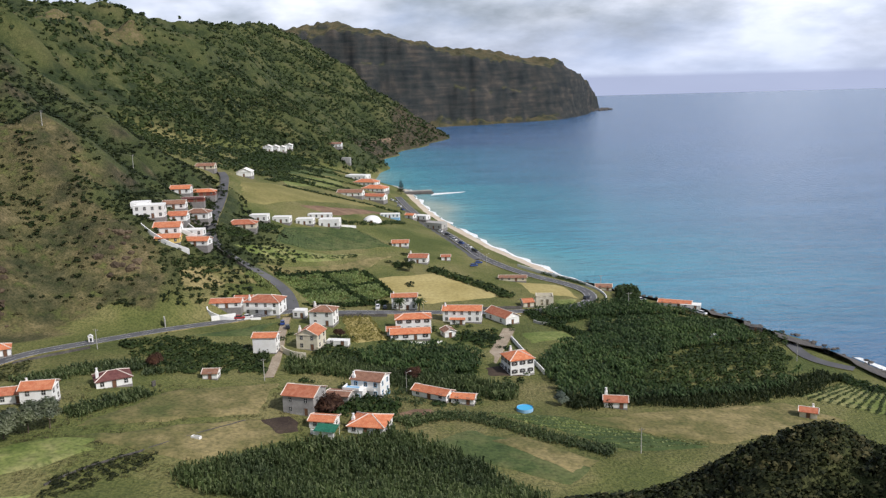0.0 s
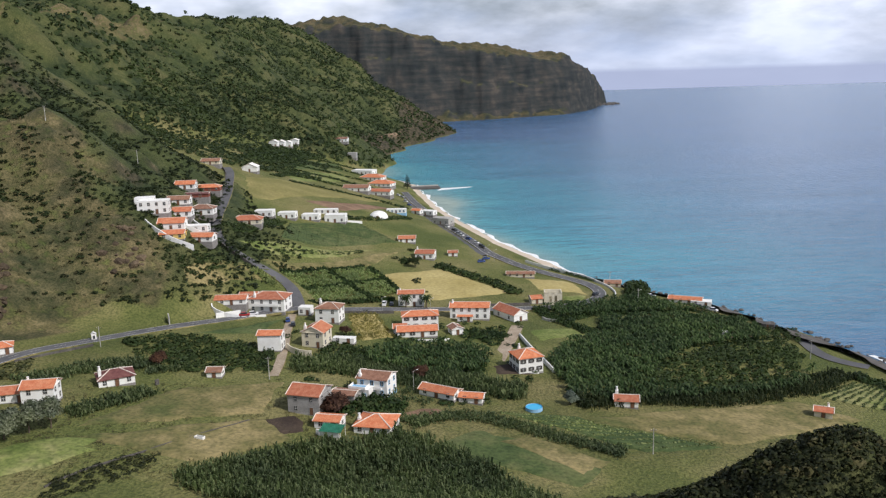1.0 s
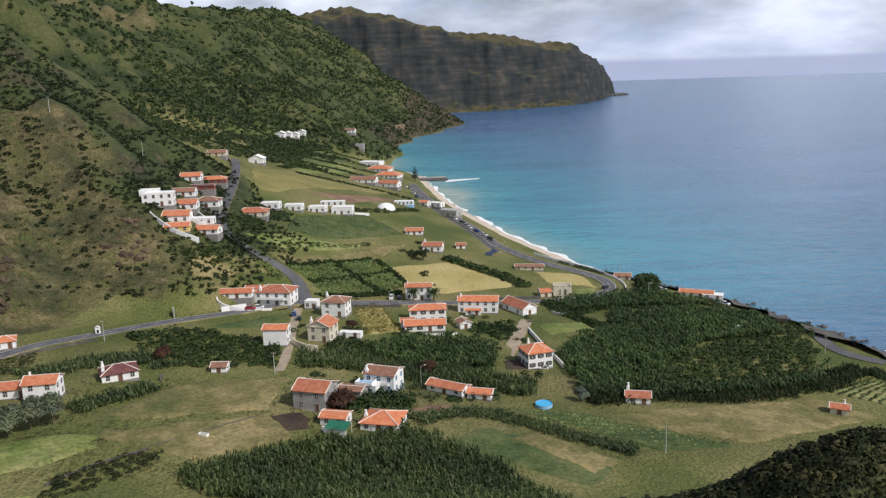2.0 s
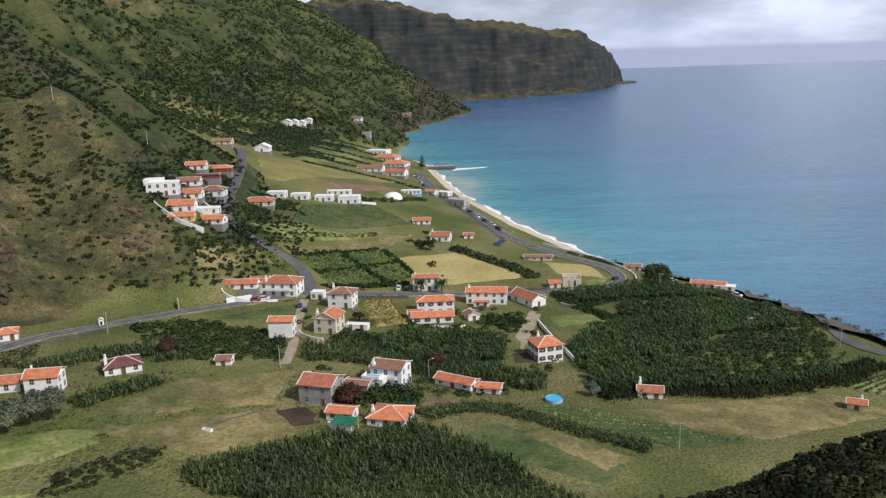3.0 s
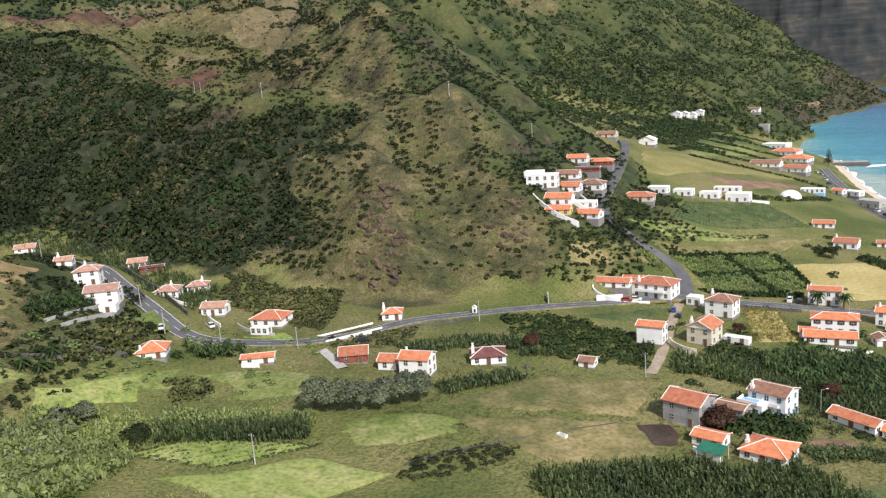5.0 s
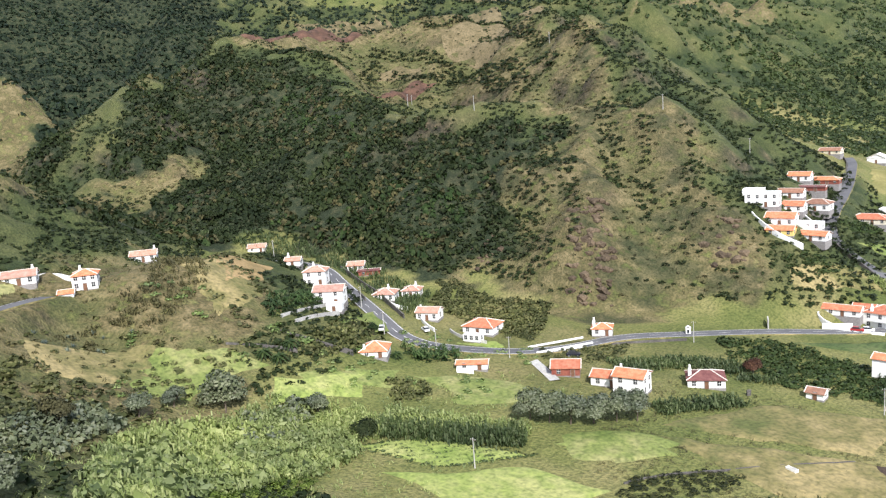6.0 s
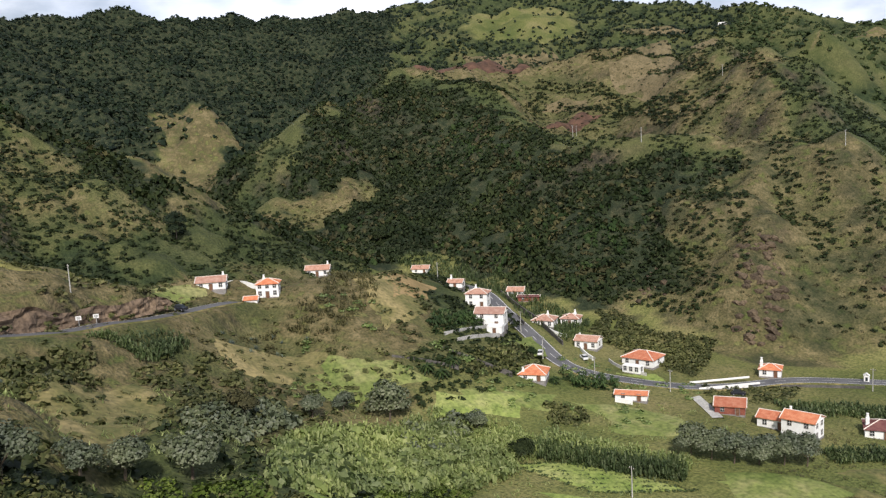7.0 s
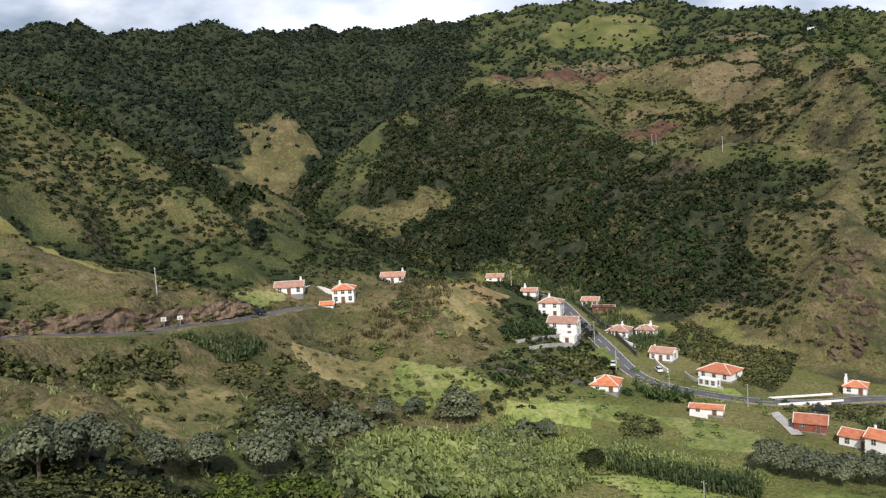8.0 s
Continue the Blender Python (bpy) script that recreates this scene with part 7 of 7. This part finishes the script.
PAINTS = {"white": paint_of("white_car_paint", (0.75, 0.75, 0.75)), "dark": paint_of("dark_car_paint", (0.02, 0.022, 0.03)), "blue": paint_of("blue_car_paint", (0.03, 0.07, 0.25)),
          "red": paint_of("red_car_paint", (0.35, 0.03, 0.03)), "silver": paint_of("silver_car_paint", (0.40, 0.42, 0.45))}
rubber = surface("rubber", (0.02, 0.02, 0.02), (0.03, 0.03, 0.03), 2.0, 9.0)


def car(x, y, yaw, colour, up=0.32, van=False):
    top = holder("van" if van else "car", x, y, ground_z(x, y) + up, yaw)
    ln, hi = (4.8, 1.2) if van else (4.2, 0.75)
    body = box(ln, 1.75, hi, 0, 0, 0.3, 0.12)
    part("body", body, PAINTS[colour], top)
    cab = bmesh.new()
    b0, b1 = [(-ln * 0.42, -0.8), (ln * 0.28, -0.8), (ln * 0.28, 0.8), (-ln * 0.42, 0.8)], [(-ln * 0.33, -0.65), (ln * 0.10, -0.65), (ln * 0.10, 0.65), (-ln * 0.33, 0.65)]
    lo = [cab.verts.new((x_, y_, 0.3 + hi)) for x_, y_ in b0]
    hi_ = [cab.verts.new((x_, y_, 0.3 + hi + 0.58)) for x_, y_ in b1]
    cab.faces.new(hi_)
    for k in range(4):
        cab.faces.new((lo[k], lo[(k + 1) % 4], hi_[(k + 1) % 4], hi_[k]))
    part("cabin_glass", cab, glass_dark, top)
    part("roof_panel", box(ln * 0.42, 1.3, 0.06, -ln * 0.115, 0, 0.3 + hi + 0.56, 0.02), PAINTS[colour], top)
    for sx in (-1, 1):
        for sy in (-1, 1):
            wh = part("wheel", tube(sx * ln * 0.31, sy * 0.80, 0.32, sx * ln * 0.31, sy * 0.92, 0.32, 0.32, 0.32, 12), rubber, top)
            part("rim", tube(sx * ln * 0.31, sy * 0.92, 0.32, sx * ln * 0.31, sy * 0.935, 0.32, 0.18, 0.18, 10), PAINTS["silver"], wh)
    return tagged(top, {"white": "white", "dark": "black", "blue": "dark blue", "red": "red", "silver": "silver grey"}[colour] + (" van" if van else " car") + " parked on the asphalt", "van" if van else "car", "parked cars")


car(-28.5, 334.4, 90, "white", van=True)
car(-25.4, 335.1, 90, "dark")
car(-66.6, 334.8, 120, "dark")
car(-59.8, 292.9, 100, "dark")
car(-62.9, 298.8, 100, "blue")
car(-80.4, 302.0, 10, "red")
car(-77.8, 305.0, 10, "white")
car(68.5, 371.9, 50, "dark")
car(95.3, 374.8, -30, "white", van=True)
car(19.7, 439.9, 10, "blue")
car(16.7, 429.6, 10, "blue")
car(-193.3, 190.0, 130, "white")
car(-188.1, 205.0, 150, "white")
car(-230.3, 86.8, 20, "dark")
car(-139.6, 218.6, 30, "dark")
for k, spot in enumerate(((-2.1, 540.8), (2.5, 529.5), (5.4, 515.8), (7.1, 509.3), (11.3, 501.0), (15.6, 489.2), (18.7, 476.8), (-40.6, 689.3), (-35.9, 655.5), (-31.9, 630.8), (-44.3, 694.6), (113.9, 359.5), (116.5, 356.7), (118.8, 354.0))):
    car(*spot, -55 + 7 * (k % 3), ("white", "dark", "silver", "white", "blue")[k % 5])


# ---- small things between the houses ----
def dome(x, y, r):
    top = holder("dome", x, y, ground_z(x, y) - 0.2)
    bm = bmesh.new()
    bmesh.ops.create_uvsphere(bm, u_segments=24, v_segments=12, radius=r)
    for v in bm.verts:
        v.co.z = max(v.co.z * 0.75, 0)
    part("shell", bm, white, top)
    part("door", box(1.4, 0.4, 2.2, 0, -r + 0.2, 0), wood_door, top)
    return tagged(top, "white domed building among dark bushes", "dome")


dome(-44.5, 502.3, 6.0)


def water_tank(x, y):
    top = holder("water_tank", x, y, ground_z(x, y))
    part("tank", join(tube(0, 0, 0, 0, 0, 2.2, 1.3, 1.3, 20), tube(0, 0, 2.2, 0, 0, 2.7, 1.3, 0.3, 20)), white, top)
    part("hatch", tube(0, 0, 2.7, 0, 0, 2.85, 0.3, 0.3, 12), concrete, top)
    return tagged(top, "white round water tank beside a house", "tank")


water_tank(-30.3, 199.0)
green_cloth = surface("green_cloth", (0.05, 0.26, 0.17), (0.07, 0.32, 0.21), 0.8, 4.0)


def awning(x, y, yaw):
    top = holder("awning", x, y, ground_z(x, y), yaw)
    sheet = bmesh.new()
    vs = [sheet.verts.new(p) for p in ((-3, -2, 2.1), (3, -2, 2.0), (3, 2, 2.6), (-3, 2, 2.7), (0, 0, 2.2))]
    for k in range(4):
        sheet.faces.new((vs[k], vs[(k + 1) % 4], vs[4]))
    ex = bmesh.ops.solidify(sheet, geom=sheet.faces[:], thickness=0.04)
    part("cloth", sheet, green_cloth, top)
    for sx, sy, h in ((-2.9, -1.9, 2.1), (2.9, -1.9, 2.0), (2.9, 1.9, 2.6), (-2.9, 1.9, 2.7)):
        part("post", tube(sx, sy, -0.3, sx, sy, h, 0.06, 0.06, 8), white, top)
    return tagged(top, "green cloth awning on posts beside a bungalow", "awning")


awning(-30.9, 192.1, -12)


def trough(x, y, yaw, ln, label):
    top = holder("trough", x, y, ground_z(x, y) + 0.2, yaw)
    part("base", box(ln, 1.0, 0.15, 0, 0, 0, 0.03), white, top)
    for s_ in (-1, 1):
        part("side", box(ln, 0.1, 0.7, 0, s_ * 0.48, 0.1, 0.02), white, top)
        part("end", box(0.1, 0.9, 0.7, s_ * (ln / 2 - 0.05), 0, 0.1, 0.02), white, top)
    return tagged(top, label, "trough")


trough(-63.4, 185.4, -20, 2.6, "white trough lying in the meadow")


def sign(x, y, yaw):
    top = holder("road_sign", x, y, ground_z(x, y), yaw)
    part("post", tube(0, 0, -0.2, 0, 0, 1.9, 0.06, 0.06, 8), concrete, top)
    part("board", box(1.3, 0.08, 1.0, 0, -0.06, 1.2, 0.02), white, top)
    part("stripe", join(box(0.9, 0.02, 0.10, 0, -0.11, 1.85), box(0.9, 0.02, 0.10, 0, -0.11, 1.6), box(0.6, 0.02, 0.10, 0, -0.11, 1.4)), shutter_dark, top)
    return tagged(top, "white road sign on a short post", "road sign")


sign(-215.3, 60.1, 70)
sign(-212.4, 55.3, 70)


def lamp_post(x, y, yaw):
    top = holder("street_lamp", x, y, ground_z(x, y) - 0.2, yaw)
    part("post", tube(0, 0, 0, 0, 0, 6.5, 0.09, 0.06, 8), concrete, top)
    part("arm", tube(0, 0, 6.4, 1.2, 0, 6.8, 0.05, 0.04, 8), concrete, top)
    part("head", box(0.6, 0.22, 0.12, 1.4, 0, 6.74, 0.03), white, top)
    return tagged(top, "slim grey street lamp beside the road", "street lamp", "street lamps")


for spot in ((20.8, 450.3), (24.2, 440.2), (-28.3, 322.2), (-8.4, 324.2), (86.3, 361.1), (-11.4, 230.5)):
    lamp_post(*spot, 20)


def cabin(x, y, yaw):
    top = holder("cabin", x, y, ground_z(x, y) + 0.1, yaw)
    part("body", box(3.6, 1.9, 1.9, 0, 0, 0.35, 0.1), white, top)
    part("window", box(1.4, 0.06, 0.6, 0.3, -0.97, 1.3), glass_dark, top)
    part("stripe", box(3.62, 1.92, 0.18, 0, 0, 0.8), sky_paint, top)
    for sx in (-0.9, 0.9):
        part("wheel", tube(sx, -0.9, 0.3, sx, -1.0, 0.3, 0.3, 0.3, 12), rubber, top)
    return tagged(top, "white and blue trailer in a bare yard", "trailer")


cabin(110.6, 311.6, -20)
